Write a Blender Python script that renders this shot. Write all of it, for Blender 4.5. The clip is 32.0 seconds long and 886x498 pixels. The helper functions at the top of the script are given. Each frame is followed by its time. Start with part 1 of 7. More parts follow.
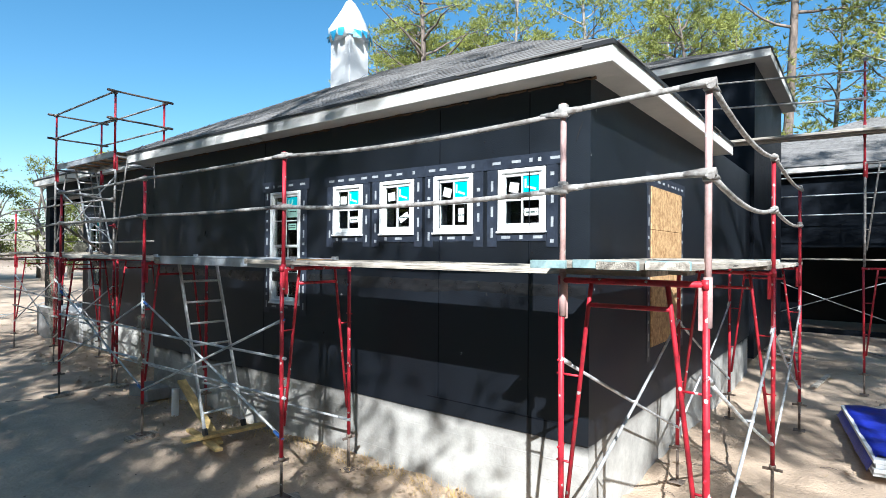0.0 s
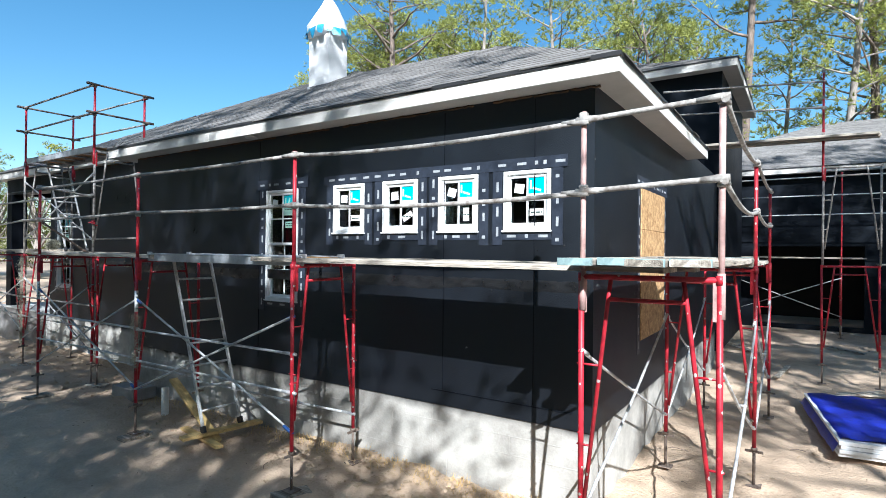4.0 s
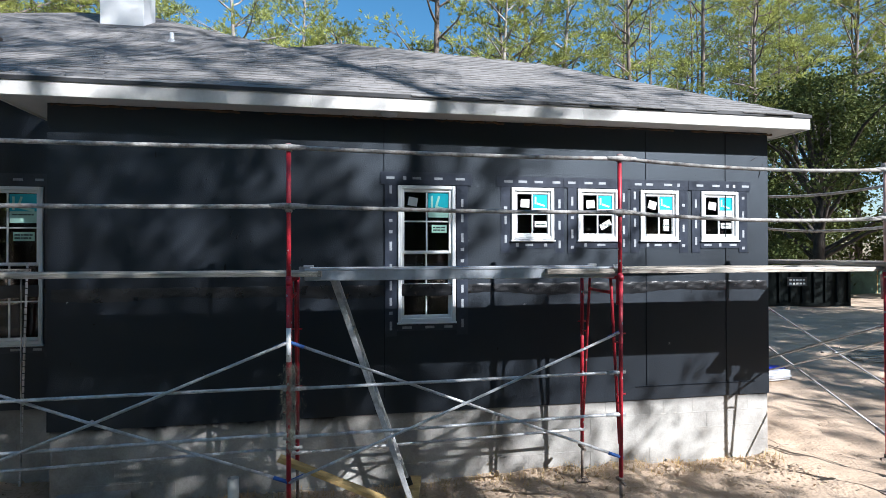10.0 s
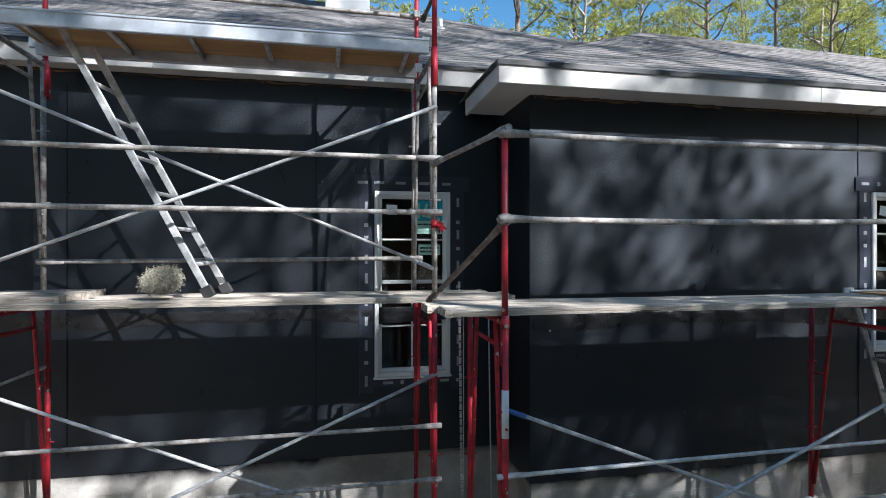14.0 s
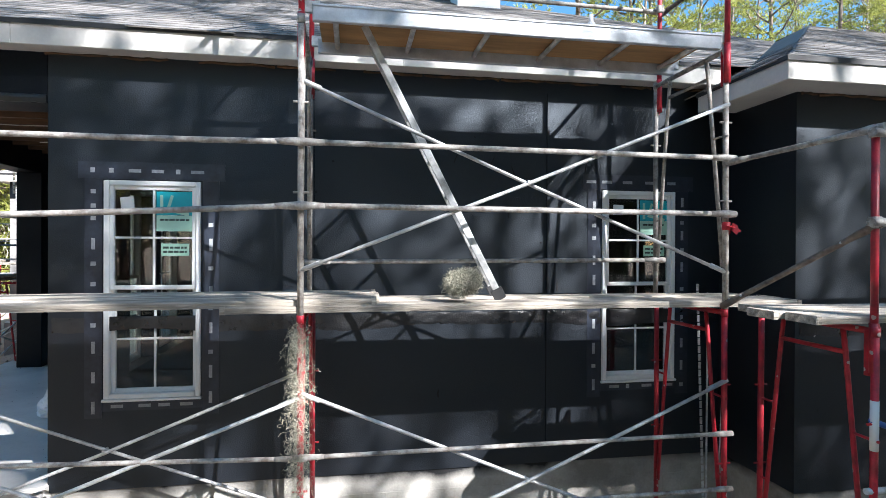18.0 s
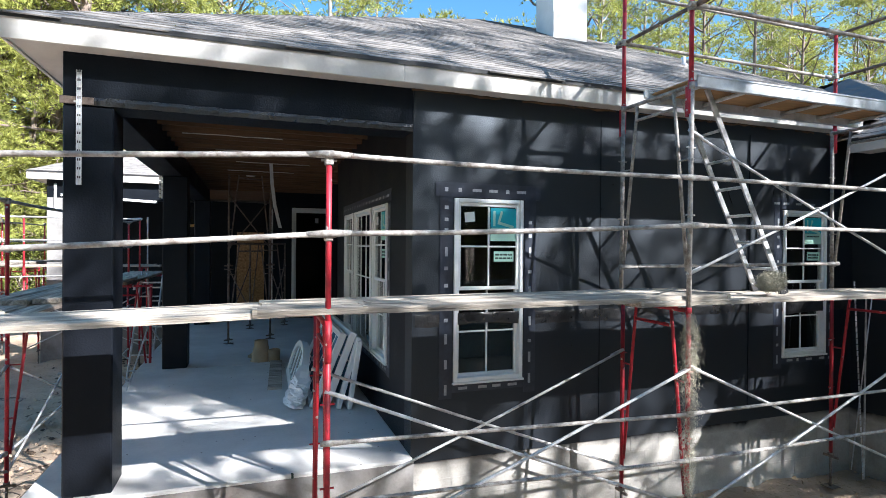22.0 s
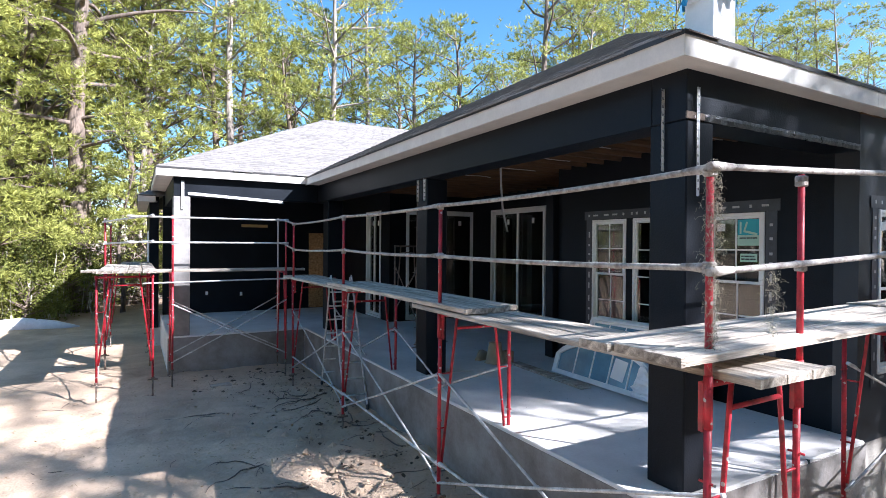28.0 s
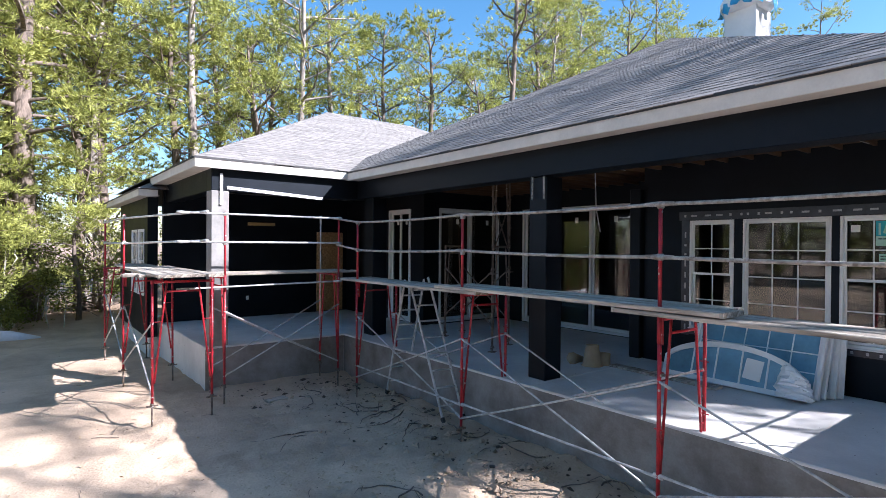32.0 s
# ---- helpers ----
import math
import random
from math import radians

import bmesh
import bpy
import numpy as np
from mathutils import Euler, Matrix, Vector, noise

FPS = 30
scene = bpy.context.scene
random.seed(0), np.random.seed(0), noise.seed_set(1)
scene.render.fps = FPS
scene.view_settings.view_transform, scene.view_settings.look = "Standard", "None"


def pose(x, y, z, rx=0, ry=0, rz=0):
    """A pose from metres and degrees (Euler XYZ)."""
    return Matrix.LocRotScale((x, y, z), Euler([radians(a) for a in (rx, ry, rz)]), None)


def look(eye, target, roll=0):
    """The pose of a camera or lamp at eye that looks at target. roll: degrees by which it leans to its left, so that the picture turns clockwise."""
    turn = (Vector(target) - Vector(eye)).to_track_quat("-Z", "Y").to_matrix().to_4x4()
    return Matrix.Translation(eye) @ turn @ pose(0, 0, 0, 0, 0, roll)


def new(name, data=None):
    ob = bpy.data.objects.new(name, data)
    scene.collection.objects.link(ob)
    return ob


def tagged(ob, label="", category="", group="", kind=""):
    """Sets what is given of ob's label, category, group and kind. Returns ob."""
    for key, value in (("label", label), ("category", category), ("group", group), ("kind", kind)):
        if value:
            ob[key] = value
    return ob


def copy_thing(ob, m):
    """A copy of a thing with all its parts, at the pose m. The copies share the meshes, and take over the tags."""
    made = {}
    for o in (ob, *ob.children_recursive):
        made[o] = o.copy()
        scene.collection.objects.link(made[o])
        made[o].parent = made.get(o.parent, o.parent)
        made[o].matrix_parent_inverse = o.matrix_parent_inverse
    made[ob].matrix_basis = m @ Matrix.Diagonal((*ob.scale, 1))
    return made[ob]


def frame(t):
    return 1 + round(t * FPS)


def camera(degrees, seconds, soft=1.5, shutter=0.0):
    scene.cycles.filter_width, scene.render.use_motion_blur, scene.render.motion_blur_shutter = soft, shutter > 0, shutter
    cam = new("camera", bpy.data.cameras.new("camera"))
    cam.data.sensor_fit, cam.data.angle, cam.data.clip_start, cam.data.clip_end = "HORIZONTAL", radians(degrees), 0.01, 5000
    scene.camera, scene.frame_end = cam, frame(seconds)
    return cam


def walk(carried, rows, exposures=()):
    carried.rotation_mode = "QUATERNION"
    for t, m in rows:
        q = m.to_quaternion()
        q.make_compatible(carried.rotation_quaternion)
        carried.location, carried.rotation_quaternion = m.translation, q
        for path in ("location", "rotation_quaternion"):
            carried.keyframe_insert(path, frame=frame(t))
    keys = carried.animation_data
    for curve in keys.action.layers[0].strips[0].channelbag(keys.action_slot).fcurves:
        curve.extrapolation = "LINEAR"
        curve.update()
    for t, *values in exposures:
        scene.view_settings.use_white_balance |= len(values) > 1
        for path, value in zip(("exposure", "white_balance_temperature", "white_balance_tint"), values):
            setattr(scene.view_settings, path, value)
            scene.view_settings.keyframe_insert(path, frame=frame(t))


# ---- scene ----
cam = camera(78.2, 32.0, soft=0.75)
METRES, EYE, TILT, LEAN, TURN = 29.0, 2.6, -0.61, -0.04, 37.5
ROWS = [
    (0.0, 0.0, 0.0, 0.0, -0.01, 1.04, -0.45),
    (0.5, -0.0047, -0.0041, -0.0001, -1.28, 1.08, -0.45),
    (1.0, -0.0112, -0.0074, -0.0002, -1.78, 1.06, -0.47),
    (1.5, -0.0118, -0.0088, 0.0, -2.19, 1.04, -0.49),
    (2.0, -0.0099, -0.0087, 0.0, -2.53, 1.03, -0.5),
    (2.5, -0.0077, -0.0081, -0.0, -2.75, 1.0, -0.51),
    (3.0, -0.0059, -0.0075, -0.0, -2.92, 0.96, -0.52),
    (3.5, -0.0077, -0.007, -0.0002, -3.12, 0.92, -0.52),
    (5.5, -0.0866, -0.0, 0.0008, -21.72, 1.15, -0.01),
    (6.0, -0.1161, 0.0086, 0.0027, -32.52, 1.23, 0.4),
    (6.5, -0.1397, 0.0183, 0.0031, -34.5, 1.2, 0.45),
    (7.0, -0.1577, 0.0277, 0.0031, -35.31, 1.13, 0.42),
    (7.5, -0.1723, 0.0378, 0.0032, -37.88, 1.11, 0.46),
    (8.0, -0.1869, 0.0506, 0.0032, -41.16, 1.04, 0.55),
    (8.5, -0.2015, 0.0659, 0.003, -43.59, 1.03, 0.64),
    (9.0, -0.2137, 0.0818, 0.0032, -45.91, 1.0, 0.7),
    (9.5, -0.2258, 0.0995, 0.0035, -47.22, 0.95, 0.7),
    (10.0, -0.2369, 0.117, 0.0038, -47.9, 0.82, 0.62),
    (10.5, -0.2476, 0.1336, 0.0068, -48.32, 0.78, 0.63),
    (11.0, -0.258, 0.1497, 0.011, -48.67, 0.75, 0.6),
    (11.5, -0.2687, 0.1671, 0.0123, -50.17, 0.72, 0.63),
    (12.0, -0.2798, 0.1849, 0.0124, -48.65, 0.65, 0.55),
    (12.5, -0.289, 0.2011, 0.0124, -48.74, 0.55, 0.51),
    (13.0, -0.3005, 0.2205, 0.0126, -48.82, 0.51, 0.5),
    (13.5, -0.3144, 0.243, 0.0128, -48.93, 0.48, 0.49),
    (14.0, -0.3293, 0.2643, 0.0127, -49.0, 0.45, 0.51),
    (14.5, -0.3368, 0.2746, 0.0128, -49.0, 0.41, 0.48),
    (16.5, -0.3375, 0.2784, 0.0144, -47.45, 0.27, 0.24),
    (17.0, -0.3479, 0.2909, 0.0144, -47.22, 0.18, 0.25),
    (17.5, -0.3611, 0.3054, 0.0142, -47.07, 0.2, 0.26),
    (18.0, -0.3746, 0.3195, 0.0145, -46.97, 0.12, 0.18),
    (18.5, -0.3909, 0.3307, 0.0147, -46.84, 0.1, 0.17),
    (19.0, -0.4081, 0.3406, 0.0149, -46.75, 0.05, 0.16),
    (19.5, -0.4264, 0.3529, 0.0154, -47.8, 0.03, 0.16),
    (20.0, -0.4435, 0.3643, 0.0156, -49.83, 0.06, 0.13),
    (20.5, -0.4572, 0.3739, 0.016, -51.0, 0.09, 0.15),
    (21.0, -0.4683, 0.3824, 0.0165, -51.59, 0.06, 0.11),
    (21.5, -0.4777, 0.391, 0.017, -53.7, 0.05, 0.11),
    (22.0, -0.4868, 0.4008, 0.0177, -56.88, -0.03, 0.06),
    (22.5, -0.4939, 0.4094, 0.0179, -59.67, -0.05, 0.14),
    (23.0, -0.4995, 0.4166, 0.0182, -60.44, -0.13, 0.15),
    (23.5, -0.504, 0.4239, 0.0179, -60.89, 0.02, 0.21),
    (24.0, -0.5083, 0.4335, 0.0182, -61.35, -0.06, 0.18),
    (24.5, -0.5139, 0.4456, 0.0184, -61.59, -0.12, 0.17),
    (25.0, -0.5218, 0.4614, 0.0187, -62.22, -0.13, 0.19),
    (25.5, -0.5323, 0.4807, 0.0188, -63.19, -0.15, 0.16),
    (26.0, -0.5451, 0.5021, 0.0194, -64.92, -0.16, 0.14),
    (26.5, -0.5589, 0.5231, 0.0197, -65.64, -0.12, 0.13),
    (28.5, -0.5975, 0.5884, 0.0211, -67.1, -0.18, 0.15),
    (29.0, -0.6, 0.6004, 0.0214, -67.33, -0.21, 0.14),
    (29.5, -0.6003, 0.6114, 0.0216, -67.52, -0.24, 0.12),
    (30.0, -0.6005, 0.6235, 0.0217, -67.68, -0.25, 0.09),
    (30.5, -0.602, 0.6387, 0.0221, -67.86, -0.29, 0.13),
    (31.0, -0.6039, 0.6555, 0.0218, -70.76, -0.23, 0.1),
    (31.5, -0.6092, 0.6749, 0.0217, -74.32, -0.22, 0.14),
    (32.0, -0.6114, 0.6831, 0.0215, -75.35, -0.22, 0.16),
]
walk(cam, [(t, pose(0, 0, EYE, TILT, LEAN, TURN) @ pose(METRES * x, METRES * y, METRES * z, 90 + pitch, roll, yaw)) for t, x, y, z, yaw, pitch, roll in ROWS],
     exposures=[(0.0, 1.22, 5550, 7), (3.5, 1.2, 5520, 7), (6.0, 1.1, 5600, 11), (9.0, 1.12, 5580, 11), (13.0, 1.3, 5680, 12), (16.5, 1.68, 5780, 12), (19.0, 1.96, 5850, 12), (23.0, 1.93, 5850, 12), (26.0, 1.9, 5730, 14), (29.0, 1.83, 5680, 18), (32.0, 1.69, 5680, 19)])

# ---------------- world, sun, exposure ----------------
SUN_TO = Vector((0.73, -1.0, 0.85)).normalized()          # towards the sun
world = bpy.data.worlds.new("world")
scene.world = world
world.use_nodes = True
wn, wl = world.node_tree.nodes, world.node_tree.links
sky = wn.new("ShaderNodeTexSky")
sky.sky_type = "NISHITA"
sky.sun_disc = False
sky.sun_elevation = math.asin(SUN_TO.z)
sky.sun_rotation = math.atan2(SUN_TO.x, SUN_TO.y)
sky.altitude = 300
sky.air_density, sky.dust_density, sky.ozone_density = 1.0, 0.8, 0.7
clear = wn.new("ShaderNodeHueSaturation")                 # clear winter air: a deeper blue
clear.inputs["Hue"].default_value, clear.inputs["Saturation"].default_value = 0.485, 1.27
wl.new(sky.outputs[0], clear.inputs["Color"])
wl.new(clear.outputs[0], wn["Background"].inputs[0])
wn["Background"].inputs[1].default_value = 0.072
sun_data = bpy.data.lights.new("sun", "SUN")
sun_data.energy, sun_data.angle, sun_data.color = 5.0, radians(0.42), (1.0, 0.945, 0.86)
sun = new("sun", sun_data)
sun.matrix_world = look(SUN_TO * 60, (0, 0, 0))

# ---------------- materials ----------------
def material(name, colour, rough=0.8, metal=0.0, vary=0.15, scale=3.0, fine=60.0, bump=0.15, dist=0.01,
             dark=None, specks=None, island=0.0, spec=0.5, stretch=(1, 1, 1), coords="Object", objvary=0.0):
    """Colour broken up at two scales, fine relief, and where asked specks and a shift from piece to piece."""
    m = bpy.data.materials.new(name)
    m.use_nodes = True
    n, l = m.node_tree.nodes, m.node_tree.links
    b = n["Principled BSDF"]
    b.inputs["Metallic"].default_value = metal
    b.inputs["Specular IOR Level"].default_value = spec
    tc = n.new("ShaderNodeTexCoord")
    if coords == "World":
        geo = n.new("ShaderNodeNewGeometry")
        src = geo.outputs["Position"]
    else:
        src = tc.outputs["Object"]
    mp = n.new("ShaderNodeMapping")
    mp.inputs["Scale"].default_value = stretch
    l.new(src, mp.inputs[0])
    big = n.new("ShaderNodeTexNoise")
    big.inputs["Scale"].default_value = scale
    big.inputs["Detail"].default_value = 6
    big.inputs["Roughness"].default_value = 0.65
    l.new(mp.outputs[0], big.inputs[0])
    small = n.new("ShaderNodeTexNoise")
    small.inputs["Scale"].default_value = fine
    small.inputs["Detail"].default_value = 4
    l.new(mp.outputs[0], small.inputs[0])
    c = Vector(colour)
    d = Vector(dark) if dark else c * (1 - 2.2 * vary)
    ramp = n.new("ShaderNodeValToRGB")
    ramp.color_ramp.elements[0].position, ramp.color_ramp.elements[1].position = 0.32, 0.68
    ramp.color_ramp.elements[0].color = (max(d.x, 0.002), max(d.y, 0.002), max(d.z, 0.002), 1)
    ramp.color_ramp.elements[1].color = (min(c.x * (1 + vary), 1), min(c.y * (1 + vary), 1), min(c.z * (1 + vary), 1), 1)
    l.new(big.outputs[0], ramp.inputs[0])
    hsv = n.new("ShaderNodeHueSaturation")
    l.new(ramp.outputs[0], hsv.inputs["Color"])
    grain = n.new("ShaderNodeMath")
    grain.operation = "MULTIPLY_ADD"
    l.new(small.outputs[0], grain.inputs[0])
    grain.inputs[1].default_value, grain.inputs[2].default_value = 1.6 * vary, 1 - 0.8 * vary
    value = grain.outputs[0]
    if island or objvary:
        if island:
            rnd = n.new("ShaderNodeNewGeometry").outputs["Random Per Island"]
            amount = island
        else:
            rnd = n.new("ShaderNodeObjectInfo").outputs["Random"]
            amount = objvary
        jig = n.new("ShaderNodeMath")
        jig.operation = "MULTIPLY_ADD"
        l.new(rnd, jig.inputs[0])
        jig.inputs[1].default_value, jig.inputs[2].default_value = 2 * amount, 1 - amount
        mul = n.new("ShaderNodeMath")
        mul.operation = "MULTIPLY"
        l.new(value, mul.inputs[0])
        l.new(jig.outputs[0], mul.inputs[1])
        value = mul.outputs[0]
    l.new(value, hsv.inputs["Value"])
    out = hsv.outputs[0]
    if specks:
        vor = n.new("ShaderNodeTexVoronoi")
        vor.inputs["Scale"].default_value = specks[1]
        l.new(mp.outputs[0], vor.inputs[0])
        warp = n.new("ShaderNodeMath")
        warp.operation = "MULTIPLY_ADD"
        l.new(small.outputs[0], warp.inputs[0])
        warp.inputs[1].default_value, warp.inputs[2].default_value = 0.12, -0.06
        add = n.new("ShaderNodeMath")
        l.new(vor.outputs["Distance"], add.inputs[0])
        l.new(warp.outputs[0], add.inputs[1])
        less = n.new("ShaderNodeMath")
        less.operation = "LESS_THAN"
        l.new(add.outputs[0], less.inputs[0])
        less.inputs[1].default_value = specks[2]
        sm = n.new("ShaderNodeMix")
        sm.data_type = "RGBA"
        l.new(less.outputs[0], sm.inputs[0])
        l.new(out, sm.inputs[6])
        sm.inputs[7].default_value = (*specks[0], 1)
        out = sm.outputs[2]
    l.new(out, b.inputs["Base Color"])
    rr = n.new("ShaderNodeMapRange")
    rr.inputs[3].default_value, rr.inputs[4].default_value = max(rough - 0.12, 0.02), min(rough + 0.12, 1)
    l.new(big.outputs[0], rr.inputs[0])
    l.new(rr.outputs[0], b.inputs["Roughness"])
    if bump:
        bp = n.new("ShaderNodeBump")
        bp.inputs["Strength"].default_value, bp.inputs["Distance"].default_value = bump, dist
        l.new(small.outputs[0], bp.inputs["Height"])
        l.new(bp.outputs[0], b.inputs["Normal"])
    return m


def glass_material():
    m = bpy.data.materials.new("window_glass")
    m.use_nodes = True
    b = m.node_tree.nodes["Principled BSDF"]
    b.inputs["Base Color"].default_value = (0.86, 0.93, 0.9, 1)
    b.inputs["Roughness"].default_value = 0.01
    b.inputs["Transmission Weight"].default_value = 1.0
    b.inputs["IOR"].default_value = 1.5
    return m


BLACK = material("black_waterproof_coating", (0.0034, 0.0044, 0.0072), 0.47, vary=0.25, scale=1.3, fine=95, bump=0.4, dist=0.006, coords="World",
                 specks=((0.35, 0.35, 0.34), 1.9, 0.02), spec=0.78)
BLACK.node_tree.nodes["Principled BSDF"].inputs["Specular Tint"].default_value = (0.76, 0.88, 1.0, 1)   # reflections tinted blue by hand, standing in for cool skylight
BLACK2 = material("black_coating_smooth", (0.005, 0.006, 0.009), 0.5, vary=0.25, scale=1.5, fine=60, bump=0.3, dist=0.008, coords="World", spec=0.25)
# the blue of the porch shade is put into this specular tint
BLACK2.node_tree.nodes["Principled BSDF"].inputs["Specular Tint"].default_value = (0.7, 0.84, 1.0, 1)
CONC = material("pale_foundation_plaster", (0.49, 0.47, 0.43), 0.9, vary=0.18, scale=1.1, fine=45, bump=0.25, dist=0.01, coords="World", dark=(0.22, 0.205, 0.185))
def overspray(m, z0, z1):
    """Black coating sprayed unevenly over the top of the plaster, with a ragged lower edge."""
    n, l = m.node_tree.nodes, m.node_tree.links
    b = n["Principled BSDF"]
    old = b.inputs["Base Color"].links[0].from_socket
    geo = n.new("ShaderNodeNewGeometry")
    sep = n.new("ShaderNodeSeparateXYZ")
    l.new(geo.outputs["Position"], sep.inputs[0])
    no = n.new("ShaderNodeTexNoise")
    no.inputs["Scale"].default_value, no.inputs["Detail"].default_value, no.inputs["Roughness"].default_value = 1.1, 9, 0.6
    l.new(geo.outputs["Position"], no.inputs[0])
    add = n.new("ShaderNodeMath")
    add.operation = "MULTIPLY_ADD"
    l.new(no.outputs[0], add.inputs[0])
    add.inputs[1].default_value = 0.5
    l.new(sep.outputs["Z"], add.inputs[2])
    mr = n.new("ShaderNodeMapRange")
    mr.inputs[1].default_value, mr.inputs[2].default_value = z0 + 0.25, z1 + 0.25
    l.new(add.outputs[0], mr.inputs[0])
    mx = n.new("ShaderNodeMix")
    mx.data_type = "RGBA"
    l.new(mr.outputs[0], mx.inputs[0])
    l.new(old, mx.inputs[6])
    mx.inputs[7].default_value = (0.012, 0.0125, 0.014, 1)
    l.new(mx.outputs[2], b.inputs["Base Color"])


overspray(CONC, 0.72, 0.84)
SLAB = material("porch_concrete", (0.74, 0.725, 0.7), 0.75, vary=0.1, scale=0.8, fine=30, bump=0.12, dist=0.006, coords="World", dark=(0.6, 0.585, 0.56),
                specks=((0.16, 0.14, 0.12), 7.0, 0.055))
FASCIA = material("primed_fascia_paint", (0.67, 0.645, 0.6), 0.6, vary=0.06, scale=2.5, fine=40, bump=0.1, dist=0.004, coords="World")
SOFFIT = material("soffit_board", (0.62, 0.59, 0.55), 0.75, vary=0.06, scale=2, fine=50, bump=0.08, dist=0.004, coords="World")
SHINGLE = material("asphalt_shingle", (0.225, 0.212, 0.2), 0.92, vary=0.12, scale=9, fine=240, bump=0.5, dist=0.006, coords="World", island=0.15)
SHINGLE_ONE = material("asphalt_shingle_single", (0.225, 0.212, 0.2), 0.92, vary=0.12, scale=9, fine=240, bump=0.5, dist=0.006, coords="World", objvary=0.15)
DRIP = material("dark_drip_edge", (0.03, 0.03, 0.032), 0.5, vary=0.1, bump=0.05)
RED = material("chipped_red_paint", (0.47, 0.018, 0.033), 0.45, vary=0.22, scale=9, fine=70, bump=0.4, dist=0.003, coords="World", dark=(0.2, 0.012, 0.02), specks=((0.46, 0.43, 0.4), 11.0, 0.15), objvary=0.18)
GALV = material("galvanised_tube", (0.62, 0.63, 0.64), 0.45, metal=0.3, vary=0.2, scale=9, fine=80, bump=0.3, dist=0.003, coords="World", dark=(0.33, 0.32, 0.31), objvary=0.12)
MUDDY = material("mortar_splashed_tube", (0.42, 0.405, 0.38), 0.75, metal=0.1, vary=0.25, scale=14, fine=60, bump=0.6, dist=0.006, coords="World", dark=(0.16, 0.13, 0.11), objvary=0.1)
RUSTY = material("rusty_painted_tube", (0.2, 0.16, 0.13), 0.8, vary=0.3, scale=12, fine=60, bump=0.6, dist=0.005, coords="World", dark=(0.07, 0.045, 0.035), specks=((0.55, 0.53, 0.5), 12, 0.12))
FADED = material("sun_faded_paint", (0.56, 0.36, 0.33), 0.6, vary=0.2, scale=7, fine=50, bump=0.25, dist=0.003, coords="World", specks=((0.62, 0.58, 0.55), 6.0, 0.16))
SCRATCH = material("grey_scratch_coat", (0.27, 0.26, 0.25), 0.9, vary=0.15, scale=3, fine=50, bump=0.4, dist=0.008, coords="World")
BLUEM = material("blue_brace_end", (0.05, 0.13, 0.4), 0.5, vary=0.1, bump=0.1)
ALU = material("brushed_aluminium", (0.66, 0.66, 0.66), 0.45, metal=0.35, vary=0.22, scale=9, fine=120, bump=0.1, dist=0.002, coords="World")
ALUP = material("aluminium_stage_side", (0.6, 0.63, 0.67), 0.4, metal=0.4, vary=0.14, scale=5, fine=90, bump=0.2, dist=0.003, coords="World", dark=(0.42, 0.44, 0.47))
PLY = material("stage_plywood", (0.46, 0.27, 0.12), 0.75, vary=0.18, scale=4, fine=70, bump=0.15, dist=0.003, coords="World", stretch=(0.3, 2, 2))
PLANKM = material("weathered_plank", (0.5, 0.445, 0.37), 0.92, vary=0.38, scale=4, fine=34, bump=1.0, dist=0.01, stretch=(0.3, 4, 4), dark=(0.15, 0.125, 0.1), objvary=0.25, specks=((0.1, 0.085, 0.07), 2.2, 0.07))
PLANKB = material("teal_end_paint", (0.3, 0.42, 0.42), 0.85, vary=0.2, scale=6, fine=50, bump=0.3)
OSB = material("osb_board", (0.5, 0.33, 0.16), 0.8, vary=0.3, scale=16, fine=50, bump=0.3, dist=0.004, coords="World", dark=(0.24, 0.12, 0.045))
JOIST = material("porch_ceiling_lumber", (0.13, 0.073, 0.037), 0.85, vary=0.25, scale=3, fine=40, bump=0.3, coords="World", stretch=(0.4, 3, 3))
LUMBER = material("yellow_lumber", (0.6, 0.42, 0.17), 0.8, vary=0.15, scale=4, fine=40, bump=0.2, stretch=(0.4, 4, 4))
VINYL = material("white_vinyl", (0.83, 0.84, 0.83), 0.4, vary=0.03, scale=3, fine=40, bump=0.03)
SHINE = material("glossy_wet_coating", (0.012, 0.0125, 0.014), 0.3, vary=0.2, scale=7, fine=60, bump=0.6, dist=0.006, coords="World", spec=0.7)
TAPE = material("flashing_tape", (0.03, 0.037, 0.054), 0.33, vary=0.2, scale=5, fine=40, bump=0.25, dist=0.004, coords="World")
PRINT = material("tape_print", (0.36, 0.38, 0.4), 0.5, vary=0.15, scale=20, fine=80, bump=0.0)
TEAL = material("teal_sticker", (0.02, 0.42, 0.5), 0.4, vary=0.05, bump=0.0)
MINT = material("mint_sticker", (0.42, 0.68, 0.56), 0.4, vary=0.05, bump=0.0)
PAPER = material("white_paper", (0.85, 0.85, 0.83), 0.6, vary=0.03, bump=0.0)
INK = material("dark_print", (0.03, 0.06, 0.05), 0.6, vary=0.05, bump=0.0)
GLASS = glass_material()
# the blue base colour stands in for sky mirrored in the leaning panes
GLASSB = material("sky_tinted_glass", (0.15, 0.3, 0.4), 0.12, vary=0.15, scale=2, fine=20, bump=0.0, spec=0.8)
SOIL = material("dark_damp_soil", (0.11, 0.078, 0.055), 0.95, vary=0.25, scale=6, fine=40, bump=0.6, dist=0.02)
CHIM = material("white_chimney_board", (0.85, 0.84, 0.82), 0.7, vary=0.04, scale=1.5, fine=30, bump=0.1, coords="World")
WRAP = material("white_plastic_sheet", (0.86, 0.87, 0.88), 0.35, vary=0.05, scale=3, fine=25, bump=0.3, dist=0.02)
